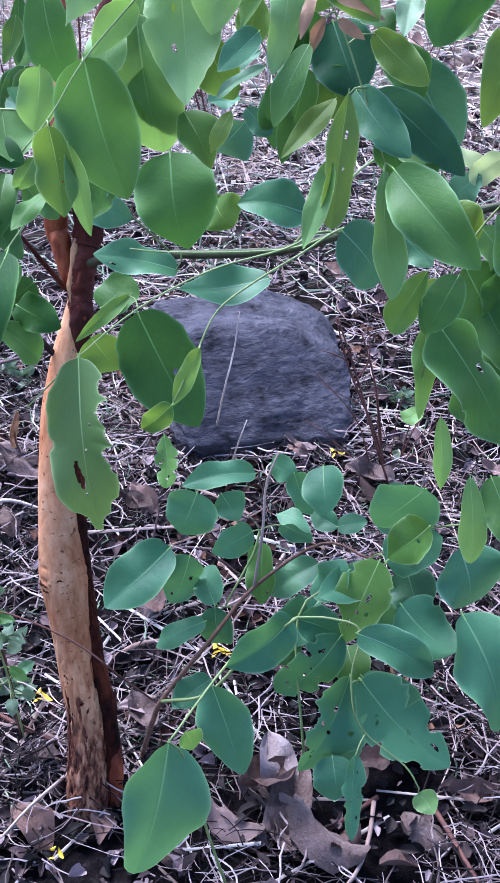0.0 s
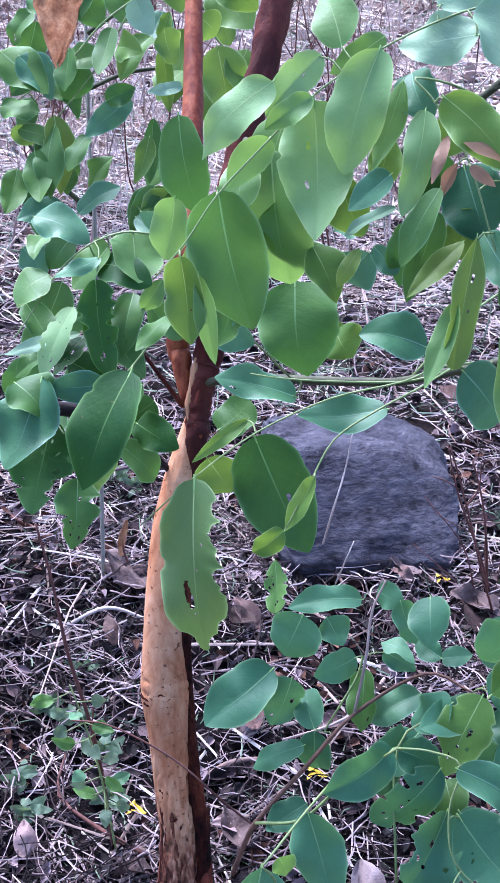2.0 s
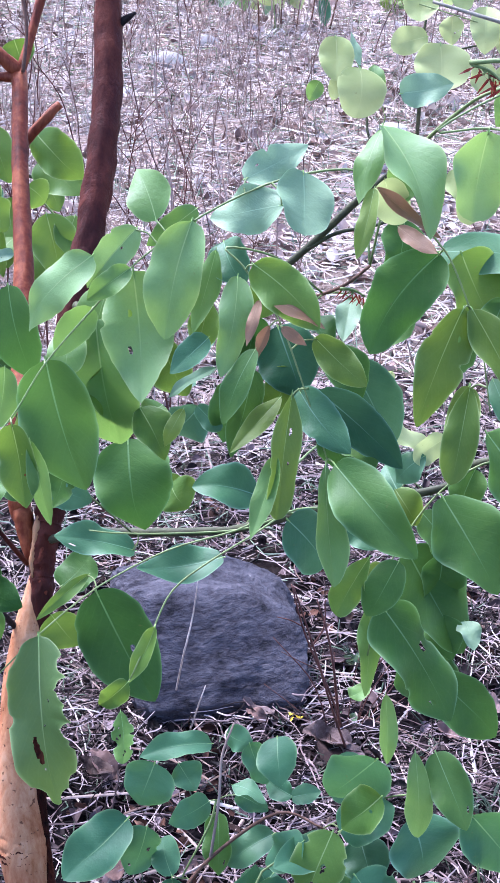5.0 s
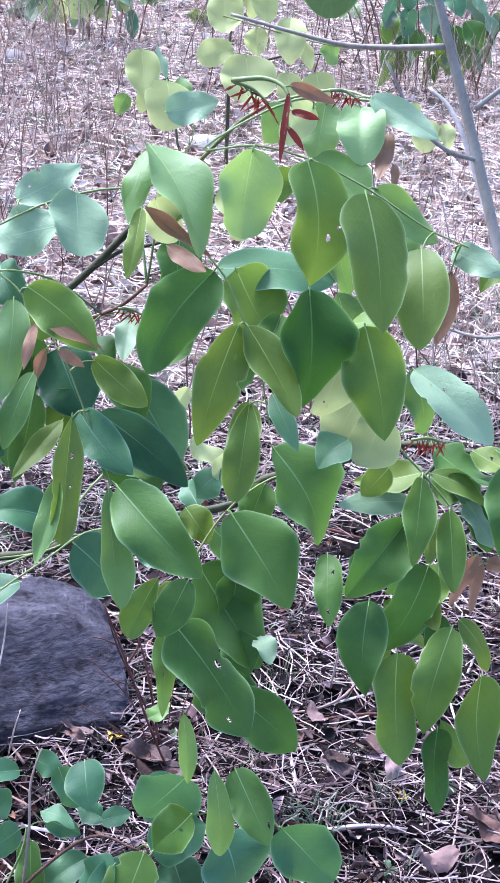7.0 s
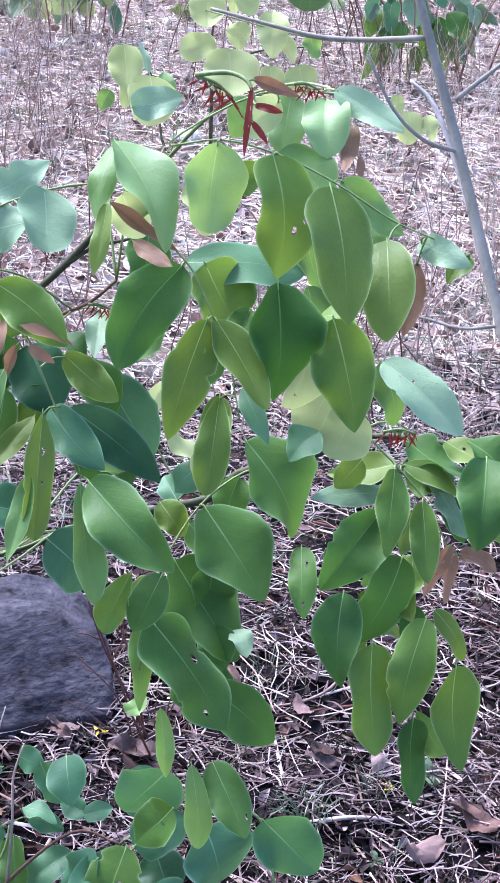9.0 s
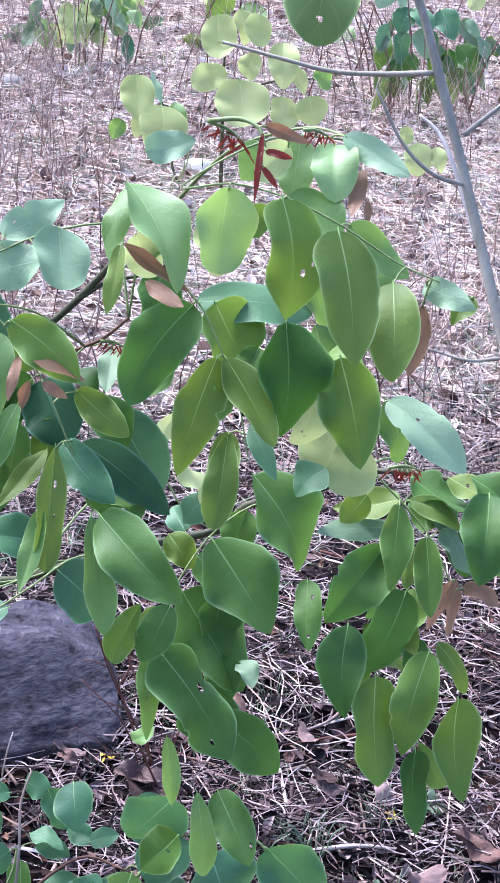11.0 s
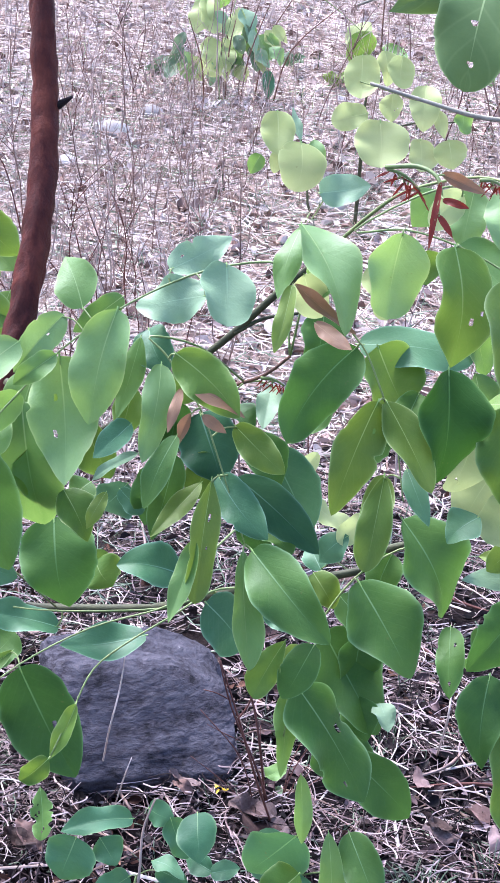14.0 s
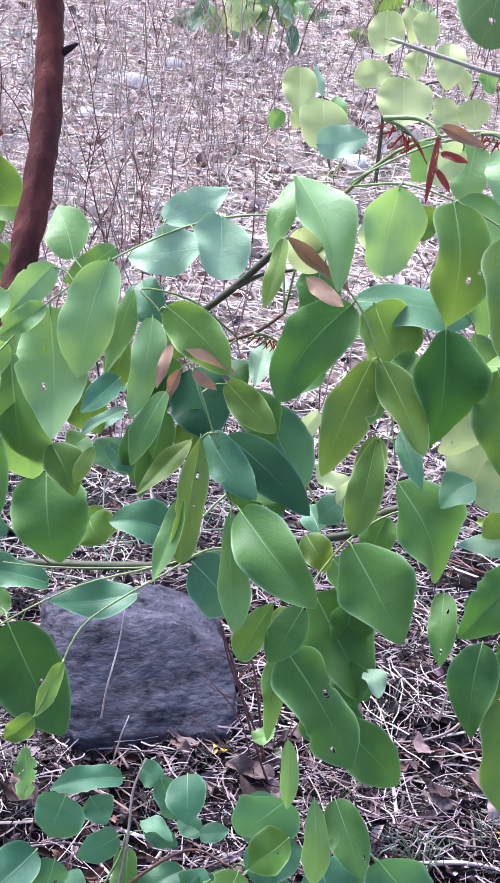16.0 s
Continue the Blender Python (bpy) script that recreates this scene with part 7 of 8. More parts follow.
rng = random.Random(77)
for k in range(30):
    p = Vector((rng.uniform(1.30, 1.64), 5.07 + rng.uniform(-0.02, 0.08), rng.uniform(0.10, 0.32)))
    side = (p.x - 1.46) * 0.25
    leaflet(far_b, p, (side + rng.gauss(0, 0.012), -0.03, -rng.uniform(0.05, 0.10)), rng.uniform(0.026, 0.05), rng.uniform(-25, 25), (TEAL, GREYISH, SKY_SHEEN, GREYISH, BROAD, SAGE)[k % 6], ("lance", "acuminate", "elliptic")[k % 3])
for k in range(16):
    p = Vector((rng.uniform(0.25, 0.58), 5.74 + rng.uniform(-0.04, 0.06), rng.uniform(0.10, 0.28)))
    leaflet(far_a, p, ((p.x - 0.40) * 0.3 + rng.gauss(0, 0.01), -0.03, -rng.uniform(0.05, 0.09)), rng.uniform(0.03, 0.055), rng.uniform(-25, 25), (PALE, GREYISH, YOUNG_LIT, SKY_SHEEN)[k % 4], ("lance", "elliptic", "acuminate")[k % 3])

far_c = leaf_stalk(far_shrub_c, [(0.669, 6.402, 0.299), (0.827, 6.343, 0.218), (0.953, 6.283, 0.127)], 0.00198)
leaflet(far_c, (0.424, 6.395, 0.252), (0.017, 0.065, -0.079), 0.121, 13, YOUNG)
leaflet(far_c, (0.972, 6.230, 0.054), (-0.077, 0.001, 0.072), 0.134, -29, GREEN)
leaflet(far_c, (0.962, 6.358, 0.154), (-0.061, -0.118, -0.074), 0.096, 21, PALE)
leaflet(far_c, (1.110, 6.297, 0.073), (-0.077, -0.039, -0.067), 0.122, 14, YOUNG)
leaflet(far_c, (1.372, 6.160, 0.034), (0.032, -0.113, -0.058), 0.090, 12, YOUNG)
leaflet(far_c, (0.700, 6.406, 0.351), (0.019, -0.073, -0.029), 0.103, -32, GREEN)

# ---- dry standing weeds ----


def weed_kind(seed, tall, material, label):
    rng = random.Random(seed)
    w = thing("dry_weed", 0, -50, 0, label, "weed", "dry standing weeds")
    pts, p = [], Vector((0, -50, -0.02))
    for k in range(6):
        pts.append(p.copy())
        p += Vector((rng.gauss(0, 0.03), rng.gauss(0, 0.03), 0.2)) * tall
    stem("stalk", w, pts, [0.0022, 0.0018, 0.001], material, "", 5, 3)
    line = smooth_line(pts, 3)
    for k in range(rng.randint(3, 7)):
        b = line[rng.randrange(5, len(line))]
        d = Vector((rng.uniform(-1, 1), rng.uniform(-1, 1), rng.uniform(0.4, 1.4))).normalized() * rng.uniform(0.05, 0.16)
        stem("twig", w, [b, b + d * 0.5 + Vector((0, 0, 0.01)), b + d], [0.0012, 0.001, 0.0006], material, "", 4, 2)
    return w


rng = random.Random(77)
kinds = [weed_kind(k, 0.28 + 0.07 * k, WEED if k % 3 else WEED_RED, ("thin dry brown weed stalk with bare twigs", "thin dark red weed stalk with bare twigs")[k % 3 == 0]) for k in range(6)]
for k in range(200):
    y = rng.uniform(2.6, 5.8)
    x = rng.uniform(-0.2 - 0.14 * y, 0.1 + 0.28 * y)
    if abs(x / y - CLEAR[0] / CLEAR[1]) < 0.085 and 3.0 < y < 4.7:
        continue
    if any(abs(x / y - q[0] / q[1]) < 0.045 and q[1] - 2 < y < q[1] for q in (FA, FB)):
        continue
    w = kinds[k] if k < 6 else copy_thing(kinds[k % 6], Matrix())
    w.matrix_basis = pose(x, y, relief(x, y), rng.gauss(0, 6), rng.gauss(0, 8), rng.uniform(0, 360)) @ Matrix.Diagonal((*[rng.uniform(0.7, 1.15)] * 3, 1))

A0, A1, A2, A3 = (-0.036, 3.675), (0.398, 3.966), (0.537, 5.619), (-0.078, 5.837)
for k in range(64):
    u, v = rng.random(), rng.random()
    x, y = ((A0[q] * (1 - u) + A1[q] * u) * (1 - v) + (A3[q] * (1 - u) + A2[q] * u) * v for q in (0, 1))
    w = copy_thing(kinds[(1, 2, 4, 5)[k % 4]], Matrix())
    w.matrix_basis = pose(x, y, relief(x, y), rng.gauss(0, 7), rng.gauss(0, 9), rng.uniform(0, 360)) @ Matrix.Diagonal((*[rng.uniform(0.45, 0.8)] * 3, 1))
for k in range(36):
    x, y = FB[0] + rng.gauss(0, 0.13), FB[1] + rng.gauss(0, 0.16) - 0.1
    w = copy_thing(kinds[k % 6], Matrix())
    w.matrix_basis = pose(x, y, relief(x, y), rng.gauss(0, 10), rng.gauss(0, 12), rng.uniform(0, 360)) @ Matrix.Diagonal((*[rng.uniform(0.4, 0.7)] * 3, 1))


def near_weed(name, label, base, stalks, material):
    w = thing(name, base[0], base[1], 0, label, "weed")
    for pts, r in stalks:
        stem("stalk", w, pts, [r, r * 0.85, r * 0.5], material, "", 7, 5)
    return w


W1 = (0.288, 1.834)
near_weed("dry_weed", "thin dark red bare weed beside the boulder", W1, (
    ([(W1[0], W1[1], -0.01), (0.252, 1.782, 0.119), (0.215, 1.791, 0.209), (0.195, 1.801, 0.280)], 0.0018),
    ([(W1[0] - 0.01, W1[1], -0.01), (0.259, 1.790, 0.132), (0.248, 1.805, 0.193), (0.231, 1.816, 0.247)], 0.002),
    ([(0.224, 1.790, 0.189), (0.240, 1.796, 0.216), (0.241, 1.808, 0.252)], 0.0014),
    ([(0.215, 1.795, 0.216), (0.195, 1.792, 0.230), (0.177, 1.794, 0.234)], 0.001),
    ([(0.241, 1.781, 0.155), (0.210, 1.779, 0.173), (0.183, 1.778, 0.190)], 0.0008),
), WEED_RED)
rng = random.Random(55)
W5 = (0.283, 1.846)
near_weed("dry_weed", "tuft of thin bare reddish dry stalks beside the boulder", W5, [
    ([(W5[0] + dx * 0.3, W5[1], -0.01), (W5[0] + dx * 0.8 + rng.gauss(0, 0.006), W5[1] + 0.01, tall * 0.55), (W5[0] + dx * 1.6, W5[1] + 0.03, tall)], rng.uniform(0.0007, 0.0013))
    for dx, tall in ((rng.uniform(-0.08, 0.09), rng.uniform(0.04, 0.15)) for _ in range(9))
], WEED_RED)
W2 = (-0.173, 1.332)
near_weed("dry_weed", "thin dark red weed stalk on the straw", W2, (
    ([(W2[0], W2[1], -0.01), (-0.194, 1.348, 0.149), (-0.225, 1.364, 0.269), (-0.244, 1.390, 0.346), (-0.261, 1.405, 0.407)], 0.0024),
    ([(-0.187, 1.342, 0.121), (-0.200, 1.354, 0.159), (-0.198, 1.373, 0.207)], 0.0014),
), WEED_RED)
leafy_weed = thing("leafy_weed", W2[0] + 0.004, W2[1] - 0.004, 0, "thin weed with small pale green leaves among straw", "weed")
weed_stalk = leaf_stalk(leafy_weed, [(W2[0] + 0.004, W2[1] - 0.004, -0.01), (-0.188, 1.335, 0.12), (-0.206, 1.343, 0.19), (-0.222, 1.352, 0.235)], 0.0012)
for k in range(18):
    a, z = 2.4 * k, 0.08 + 0.0085 * k
    q = Vector((-0.181 - 0.26 * (z - 0.09), 1.333 + 0.1 * (z - 0.09), z))
    d = Vector((math.cos(a), 0.6 * math.sin(a) - 0.25, 0.25 - 0.5 * (k % 3) * 0.4)).normalized()
    out = 0.008 + 0.014 * ((k * 7) % 5) / 4
    leaflet(weed_stalk, q + d * out, d * (0.017 + 0.010 * ((k * 3) % 4) / 3), 0.015, 20 - 9 * (k % 5), (GREYISH, MID, GREYISH, TEAL)[k % 4], ("ovate", "acuminate", "lance")[k % 3])
W3 = (0.044, 1.938)
near_weed("grass_stalk", "pale dry grass stalk leaning on the boulder", W3, (([(W3[0], W3[1], -0.01), (0.053, 1.752, 0.193), (0.066, 1.759, 0.258), (0.072, 1.759, 0.313)], 0.0014),), PALE_STRAW)
W4 = (0.065, 1.861)
near_weed("grass_stalk", "short pale dry grass stalk", W4, (([(W4[0], W4[1], -0.01), (0.075, 1.754, 0.120), (0.084, 1.752, 0.154)], 0.0012),), PALE_STRAW)


def grass_tuft(base, n, tall, seed):
    """A small tuft of thin green grass blades."""
    rng = random.Random(seed)
    w = thing("grass_tuft", base[0], base[1], 0, "small tuft of thin green grass among straw", "grass", "grass tufts")
    for k in range(n):
        a, h = rng.uniform(0, math.tau), tall * rng.uniform(0.5, 1.0)
        p = Vector((base[0] + 0.012 * math.cos(a), base[1] + 0.012 * math.sin(a), relief(*base)))
        d = Vector((math.cos(a), math.sin(a), 0)) * h * rng.uniform(0.3, 0.8)
        stem("grass_blade", w, [p, p + d * 0.4 + Vector((0, 0, h * 0.7)), p + d + Vector((0, 0, h))], [0.0009, 0.0008, 0.0003], GROUND_GREEN, "", 4, 3)


for k, (p, n, tall) in enumerate((((0.473, 1.643), 22, 0.06), ((0.570, 1.690), 16, 0.05), ((0.454, 1.661), 12, 0.05), ((0.440, 1.942), 12, 0.04), ((0.473, 1.995), 14, 0.045), ((0.319, 2.015), 12, 0.05), ((0.250, 1.954), 8, 0.04))):
    grass_tuft(p, n, tall, 90 + k)


def stick(label, pts, r, material, name="stick"):
    c = Vector(pts[0])
    v, f = tube(pts, [r, r * 0.9, r * 0.6], 7, 5, 0.12, 3, c)
    ob = tagged(new(name, mesh_of(name, v, f, material)), label, "twig")
    ob.location = c
    return ob


def flat(p, z=0.012):
    return (p[0], p[1], relief(*p) + z)


stick("thin bare brown twig arching past the trunk", [flat((-0.015, 1.378), 0.01), (-0.048, 1.230, 0.200), (-0.100, 1.236, 0.249), (-0.165, 1.258, 0.267), (-0.209, 1.281, 0.250)], 0.0012, WEED_RED)
stick("pale dry stick lying on straw", [flat((0.457, 1.640)), flat((0.529, 1.637), 0.02), flat((0.601, 1.639))], 0.0035, PALE_STRAW)
stick("bent pale dry stick on the ground", [flat((-0.292, 1.712)), flat((-0.236, 1.737), 0.03), flat((-0.178, 1.732), 0.015)], 0.003, PALE_STRAW)
stick("weathered brown stick on the ground", [flat((-0.092, 1.445)), flat((-0.047, 1.481), 0.02), flat((0.020, 1.500))], 0.004, WEED)
stick("thin pale dry stem curving over the ground", [flat((0.714, 1.917)), flat((0.702, 1.838), 0.03), flat((0.714, 1.760))], 0.002, PALE_STRAW)
stick("upright pale broken straw", [flat((0.541, 1.961)), (0.509, 1.795, 0.187), (0.512, 1.804, 0.227)], 0.0018, PALE_STRAW)
stick("red-brown upright bare stick", [flat((0.282, 1.776)), (0.248, 1.713, 0.145), (0.222, 1.718, 0.232), (0.191, 1.726, 0.326)], 0.0018, WEED_RED)

withered = thing("withered_plant", -0.215, 1.815, 0, "withered brown plant collapsed on the straw beside the trunk", "dead plant")


def withered_leaf(at, run, wd, seed, material):
    """A dried leaf shrunk lengthwise into a ribbed, half-rolled blade."""
    y = Vector(run)
    x = y.cross(OUTWARD).normalized()
    z = x.cross(y).normalized()
    verts, faces = [], []
    for j in range(17):
        v = j / 16
        w = wd * (0.25 + 0.75 * math.sin(math.pi * min(1.0, v * 0.9 + 0.08)) ** 0.7)
        for i in range(9):
            u = i / 4 - 1
            a = u * 1.5 + 0.6 * v
            rib = (0.12 if i % 2 else -0.12) * wd + 0.2 * wd * noise.noise(Vector((u * 2, v * 6, seed)))
            verts.append(Vector(at) - withered.location + y * v + x * (math.sin(a) * w * 0.5 + 0.15 * wd * math.sin(5 * v + seed)) + z * (math.cos(a) * w * 0.35 + rib))
    for j in range(16):
        for i in range(8):
            a = j * 9 + i
            faces.append((a, a + 1, a + 10, a + 9))
    return child("leaf", mesh_of("leaf", verts, faces, material), withered)


stem("stalk", withered, [(-0.206, 1.800, -0.005), (-0.216, 1.828, 0.025), (-0.226, 1.842, 0.048), (-0.230, 1.850, 0.068)], [0.002, 0.0018, 0.0014], WEED_RED, "", 7, 4)
withered_leaf((-0.230, 1.842, 0.040), (0.004, 0.016, 0.050), 0.011, 3, BROWN_DEAD)
withered_leaf((-0.208, 1.806, 0.012), (-0.048, 0.022, 0.022), 0.020, 5, DEAD)
withered_leaf((-0.222, 1.812, 0.030), (0.034, 0.010, 0.006), 0.016, 8, DEAD)
withered_leaf((-0.230, 1.815, 0.022), (0.040, -0.012, -0.014), 0.018, 9, WEED)

# ---- fallen leaves, petals, seedlings and stones on the ground ----


def fallen(p, ln, wd, turn, tilt, seed, label, material=DEAD, z=0.018, name="fallen_leaf", cat="dead leaf", group="fallen leaves"):
    rng = random.Random(seed)
    verts, faces = [], []
    curl, cup = rng.choice((-1, 1)) * rng.uniform(0.5, 1.7), rng.choice((-1, 1)) * rng.uniform(0.4, 1.3)
    ln, wd = ln * 0.8, wd * 0.8
    for j in range(11):
        v = j / 10
        w = wd * math.sin(math.pi * (0.05 + 0.92 * v) ** 0.85) ** 0.8
        for i in range(7):
            u = i / 3 - 1
            verts.append((u * w * 0.5, (v - 0.5) * ln, cup * w * 0.4 * abs(u) ** 1.5 + curl * ln * 0.5 * (v - 0.5) ** 2 + 0.3 * wd * noise.noise(Vector((u * 1.3, v * 3, seed))) + 0.14 * wd * noise.noise(Vector((u * 4, v * 8, seed)))))
    for j in range(10):
        for i in range(6):
            a = j * 7 + i
            faces.append((a, a + 1, a + 8, a + 7))
    ob = tagged(new(name, mesh_of(name, verts, faces, material)), label, cat, group)
    ob.matrix_world = pose(p[0], p[1], relief(*p) + z, tilt, rng.uniform(-12, 12), turn)
    return ob


GREY_LEAF = "crumpled grey-pink dead leaf on straw"


def grey_leaf(p, ln, wd, turn, tilt, seed):
    return fallen(p, ln, wd, turn, tilt, seed, GREY_LEAF, z=0.036)


def pale_dead_leaf(p, ln, wd, turn, tilt, seed):
    return fallen(p, ln, wd, turn, tilt, seed, "broad mauve-grey dead leaf at the foot of the bush", PALE_LEAF, 0.036)


grey_leaf((0.258, 1.790), 0.085, 0.05, 70, 15, 1)
pale_dead_leaf((0.108, 1.267), 0.10, 0.055, 10, 25, 2)
pale_dead_leaf((0.128, 1.218), 0.11, 0.06, -20, 20, 4)
pale_dead_leaf((0.159, 1.172), 0.12, 0.065, 60, 15, 5)
grey_leaf((-0.042, 1.360), 0.06, 0.035, 100, 20, 6)
grey_leaf((-0.038, 1.557), 0.08, 0.045, 20, 30, 7)
grey_leaf((0.205, 1.267), 0.07, 0.05, 95, 10, 9)
grey_leaf((0.262, 1.757), 0.07, 0.045, 75, 15, 13)
grey_leaf((0.510, 1.757), 0.055, 0.035, 80, 20, 14)
grey_leaf((0.590, 1.741), 0.06, 0.04, 20, 25, 15)
grey_leaf((0.418, 1.800), 0.045, 0.03, 60, 20, 16)
grey_leaf((0.503, 1.761), 0.055, 0.035, 70, 20, 17)
grey_leaf((-0.051, 1.737), 0.07, 0.04, 35, 25, 18)
grey_leaf((-0.275, 1.325), 0.055, 0.034, 10, 20, 19)
grey_leaf((-0.038, 1.556), 0.085, 0.045, 10, 35, 20)
grey_leaf((0.102, 1.440), 0.09, 0.05, 60, 10, 21)
grey_leaf((0.158, 1.842), 0.04, 0.025, 60, 20, 22)
grey_leaf((0.689, 1.611), 0.08, 0.045, 40, 15, 23)
grey_leaf((0.601, 1.560), 0.08, 0.045, 110, 15, 24)
grey_leaf((0.502, 1.869), 0.05, 0.03, 30, 15, 25)
grey_leaf((0.409, 1.950), 0.055, 0.024, 30, 15, 26)
grey_leaf((-0.062, 1.729), 0.06, 0.035, 70, 15, 27)
grey_leaf((-0.223, 1.694), 0.06, 0.03, 20, 15, 28)
grey_leaf((0.091, 1.234), 0.09, 0.06, 130, 25, 88)
for p, ln, turn in (((0.256, 1.807), 0.028, 20), ((0.211, 1.849), 0.022, 100), ((-0.158, 1.386), 0.03, 60), ((0.048, 1.466), 0.035, 80), ((0.587, 1.694), 0.022, 10), ((-0.125, 1.157), 0.02, 30)):
    for k in range(3):
        ln *= 0.8
        fallen((p[0] + 0.006 * math.cos(2.1 * k), p[1] + 0.008 * math.sin(2.1 * k)), ln, ln * 0.4, turn + 110 * k, 25, 40 + k, "small yellow fallen petal on straw", YELLOW, 0.026, "petal", "petal", "fallen petals")
for p, ln, wd, turn, tilt, seed in (((-0.217, 1.807), 0.10, 0.035, 60, 20, 71), ((-0.230, 1.851), 0.075, 0.03, 100, 35, 72), ((0.250, 1.782), 0.085, 0.05, 75, 12, 73), ((0.282, 1.752), 0.06, 0.04, 40, 15, 74), ((0.159, 1.855), 0.06, 0.03, 80, 20, 75), ((-0.040, 1.350), 0.065, 0.04, 30, 15, 76), ((0.513, 1.754), 0.06, 0.04, 60, 20, 77), ((0.677, 1.623), 0.08, 0.03, 60, 15, 78)):
    fallen(p, ln, wd, turn, tilt, seed, "curled mauve-brown dead leaf on straw", PALE_LEAF, 0.034)
for p, ln, wd, turn, tilt, seed in (((-0.154, 1.203), 0.085, 0.050, 40, 12, 101), ((-0.144, 1.295), 0.060, 0.035, 110, 20, 102), ((0.056, 1.203), 0.100, 0.055, 70, 18, 103), ((-0.008, 1.175), 0.070, 0.045, 20, 15, 104), ((0.097, 1.253), 0.090, 0.050, 80, 25, 105), ((0.114, 1.198), 0.085, 0.055, 15, 20, 106), ((0.244, 1.299), 0.090, 0.050, 120, 20, 107), ((0.271, 1.190), 0.080, 0.045, 50, 15, 108), ((0.319, 1.237), 0.070, 0.040, 95, 20, 109), ((0.179, 1.175), 0.075, 0.040, 150, 20, 110)):
    fallen(p, ln, wd, turn, tilt, seed, "curled brown dead leaf in the shade of the bush", DEAD if seed % 3 else PALE_LEAF, 0.02)
fallen((-0.580, 5.513), 0.16, 0.1, 30, 10, 61, "pale bleached dead leaf lying on open ground", PEBBLE)


def seedling(p, size, n, material, seed, label="small green seedling with round leaves on straw"):
    rng = random.Random(seed)
    s = thing("seedling", p[0], p[1], relief(*p), label, "seedling", "ground seedlings")
    top = Vector((p[0], p[1], relief(*p) + size))
    st = leaf_stalk(s, [(p[0], p[1], relief(*p) - 0.005), (p[0] + 0.004, p[1], relief(*p) + size * 0.5), top], 0.001)
    for k in range(n):
        a = math.tau * k / n + rng.uniform(-0.4, 0.4)
        d = Vector((math.cos(a), math.sin(a) * 0.8, rng.uniform(-0.2, 0.5))).normalized()
        leaflet(st, top - Vector((0, 0, rng.random() * size * 0.6)), d * size * rng.uniform(0.7, 1.1), size * 0.5, rng.uniform(-30, 30), material)


for k, (p, size, n, mat) in enumerate((
    ((0.209, 1.937), 0.022, 5, TEAL), ((-0.268, 2.069), 0.035, 6, GREYISH), ((-0.236, 2.050), 0.03, 5, GREYISH), ((-0.247, 1.541), 0.032, 5, GREYISH),
    ((-0.205, 1.485), 0.035, 5, GREYISH), ((-0.291, 1.558), 0.03, 5, GREYISH), ((0.318, 2.001), 0.03, 5, GREYISH), ((0.292, 1.865), 0.025, 5, GREYISH),
    ((-0.298, 1.430), 0.03, 5, GREYISH), ((-0.277, 1.377), 0.03, 5, GREYISH), ((0.179, 1.259), 0.04, 6, GREYISH), ((0.647, 1.718), 0.035, 5, GREYISH),
    ((0.542, 1.561), 0.02, 5, GREYISH), ((0.048, 1.911), 0.03, 5, GREYISH), ((-0.189, 1.410), 0.03, 5, GREYISH), ((0.036, 1.880), 0.03, 5, GREYISH),
    ((-0.252, 1.636), 0.028, 5, GREYISH), ((0.178, 5.994), 0.07, 5, GREYISH), ((0.830, 5.983), 0.07, 5, OLIVE), ((0.683, 6.197), 0.07, 5, GREYISH),
)):
    seedling(p, size * 0.85, n + 3, mat, k)


def pebble(p, r, seed):
    bm = bmesh.new()
    bmesh.ops.create_icosphere(bm, subdivisions=3, radius=r)
    for v in bm.verts:
        v.co *= 1 + 0.3 * noise.noise(v.co / r * 0.9 + Vector((seed, 0, 0)))
        v.co.z *= 0.6
    me = bpy.data.meshes.new("stone")
    bm.to_mesh(me)
    bm.free()
    me.materials.append(PEBBLE)
    me.polygons.foreach_set("use_smooth", [True] * len(me.polygons))
    ob = tagged(new("stone", me), "pale rounded stone on the ground", "stone", "loose stones")
    ob.location = (p[0], p[1], relief(*p) + r * 0.3)


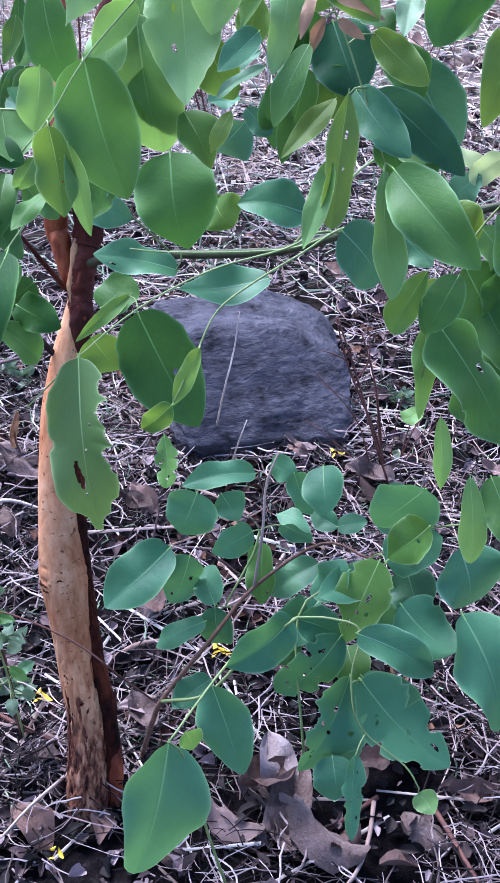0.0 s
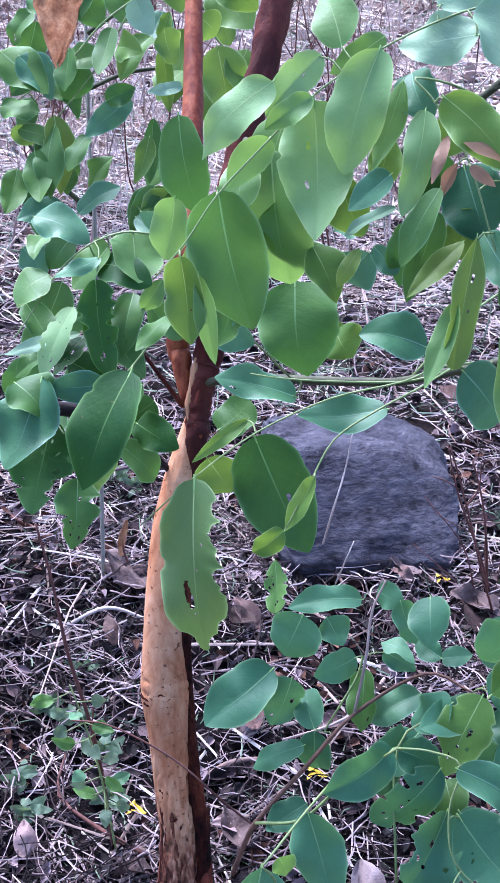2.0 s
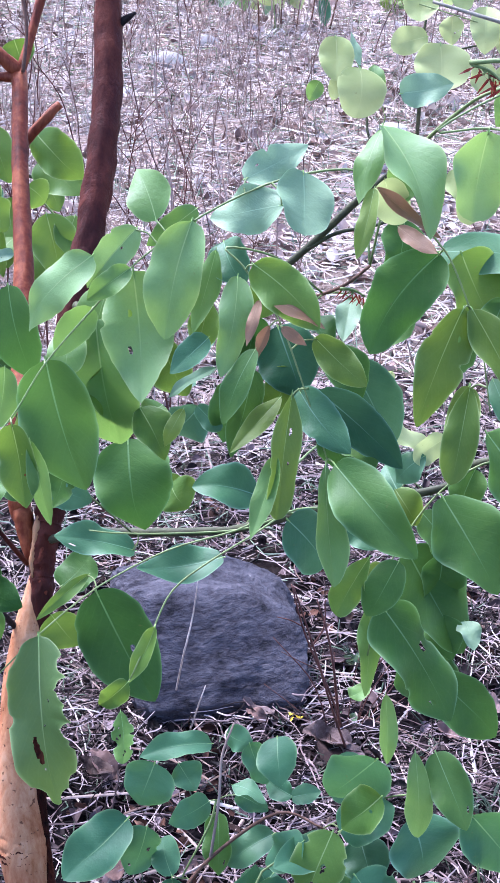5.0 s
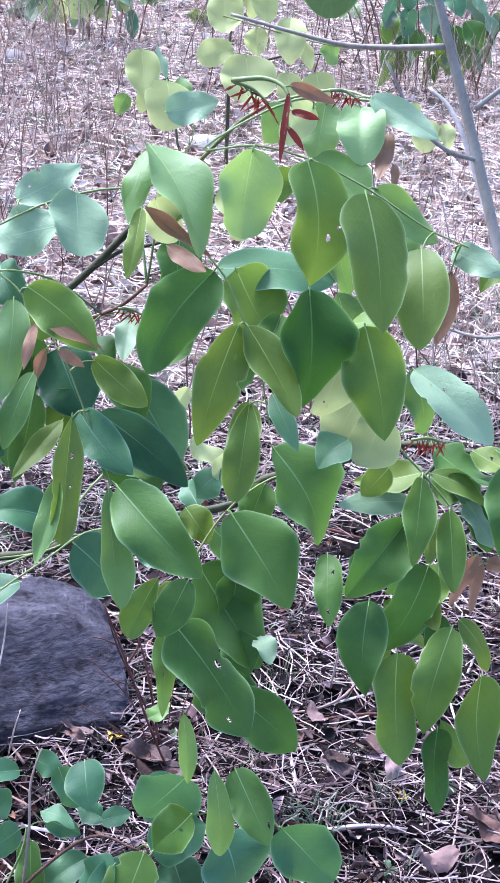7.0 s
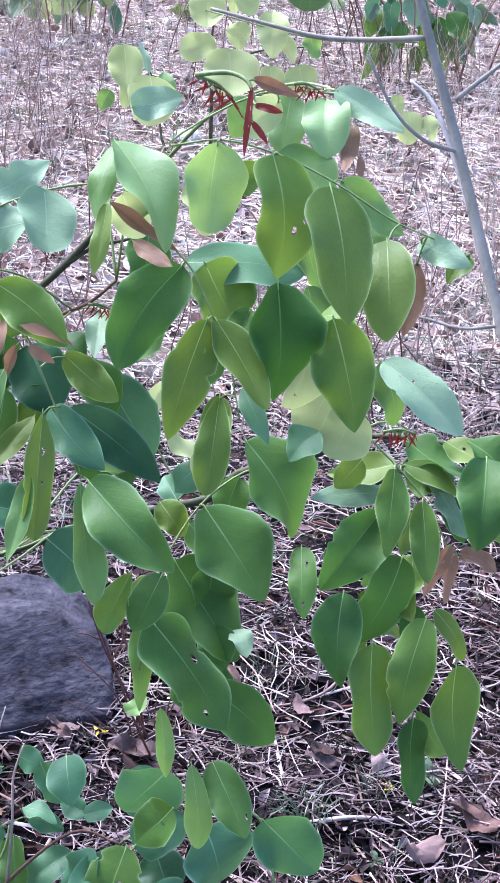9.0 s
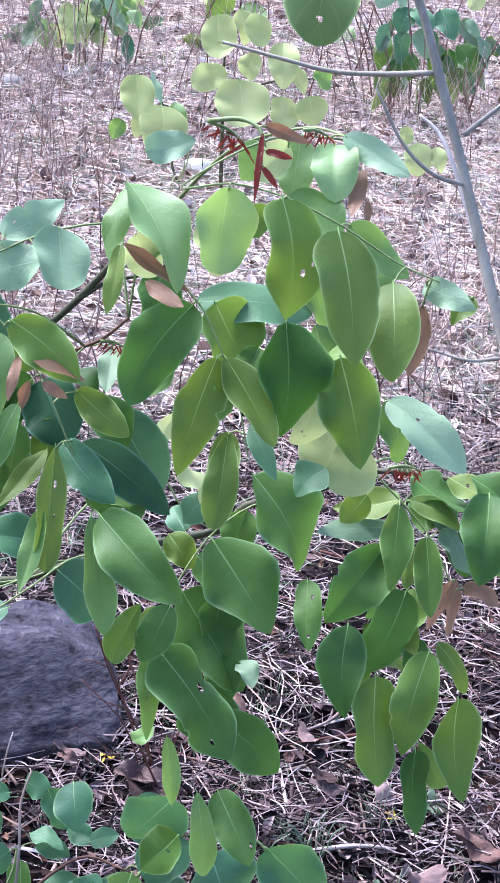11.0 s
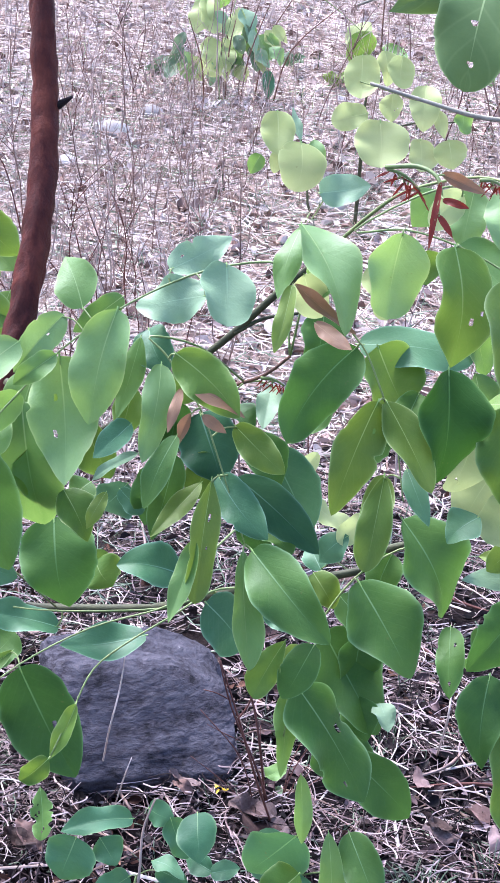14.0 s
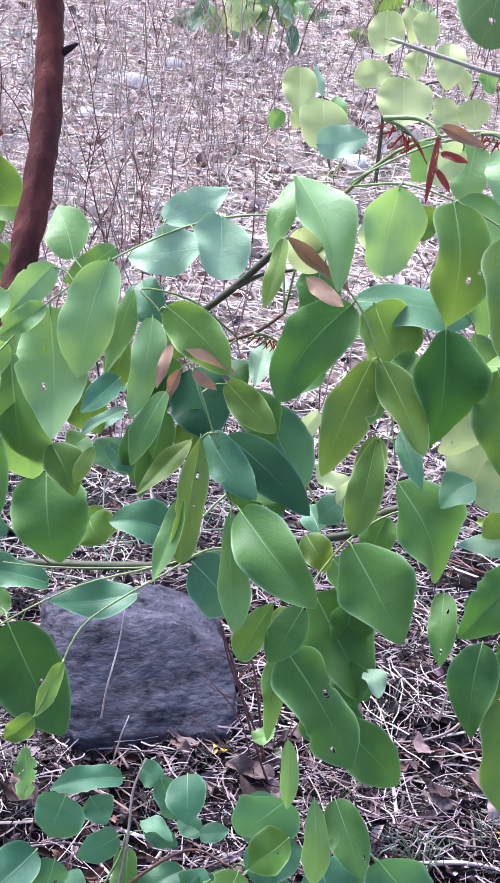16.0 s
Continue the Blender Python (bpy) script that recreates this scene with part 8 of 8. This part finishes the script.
for k, (p, r) in enumerate((((0.033, 5.229), 0.05), ((0.660, 4.561), 0.045), ((-0.580, 5.513), 0.05), ((0.009, 5.260), 0.045), ((-0.110, 4.895), 0.03), ((0.383, 5.573), 0.035), ((0.151, 5.469), 0.04))):
    pebble(p, r, k)


def scattered_leaves(amount, seed):
    """Single dead leaves over the near ground, from eight shapes."""
    rng = random.Random(seed)
    shapes = []
    for k in range(8):
        v, f = dry_blade(rng, 0.045, 0.027)
        shapes.append(mesh_of("fallen_leaf", v, f, DEAD))
    for k in range(amount):
        x, y = spot(rng, 1.1, 3.2, 1.0)
        ob = tagged(new("fallen_leaf", shapes[k % 8]), "small curled grey-brown dead leaf on straw", "dead leaf", "fallen leaves")
        s = rng.uniform(0.5, 1.15)
        ob.matrix_world = pose(x, y, relief(x, y) + 0.014, rng.gauss(0, 22), rng.gauss(0, 22), rng.uniform(0, 360)) @ Matrix.Diagonal((s, s, s, 1))


def scattered_twigs(amount, seed):
    """Single dry twigs over the near ground, from six shapes."""
    rng = random.Random(seed)
    shapes = []
    for k in range(6):
        pts, p, a = [], Vector((0, 0, 0)), 0.0
        for q in range(4):
            pts.append(p.copy())
            a += rng.gauss(0, 0.35)
            p += Vector((math.cos(a), math.sin(a), rng.gauss(0, 0.08))) * 0.05
        v, f = tube(pts, [0.0022, 0.0018, 0.001], 5, 3, 0.15, k)
        shapes.append(mesh_of("twig", v, f, (WEED, STRAW, WEED_RED)[k % 3]))
    for k in range(amount):
        x, y = spot(rng, 1.1, 3.0, 1.0)
        ob = tagged(new("twig", shapes[k % 6]), ("thin dry brown twig on the ground", "thin pale dry twig on the ground", "thin dark red twig on the ground")[k % 3], "twig", "loose twigs")
        s = rng.uniform(0.6, 1.5)
        ob.matrix_world = pose(x, y, relief(x, y) + 0.016, rng.gauss(0, 6), rng.gauss(0, 6), rng.uniform(0, 360)) @ Matrix.Diagonal((s, s, s, 1))


scattered_leaves(55, 31)
scattered_twigs(110, 32)
add_petioles()
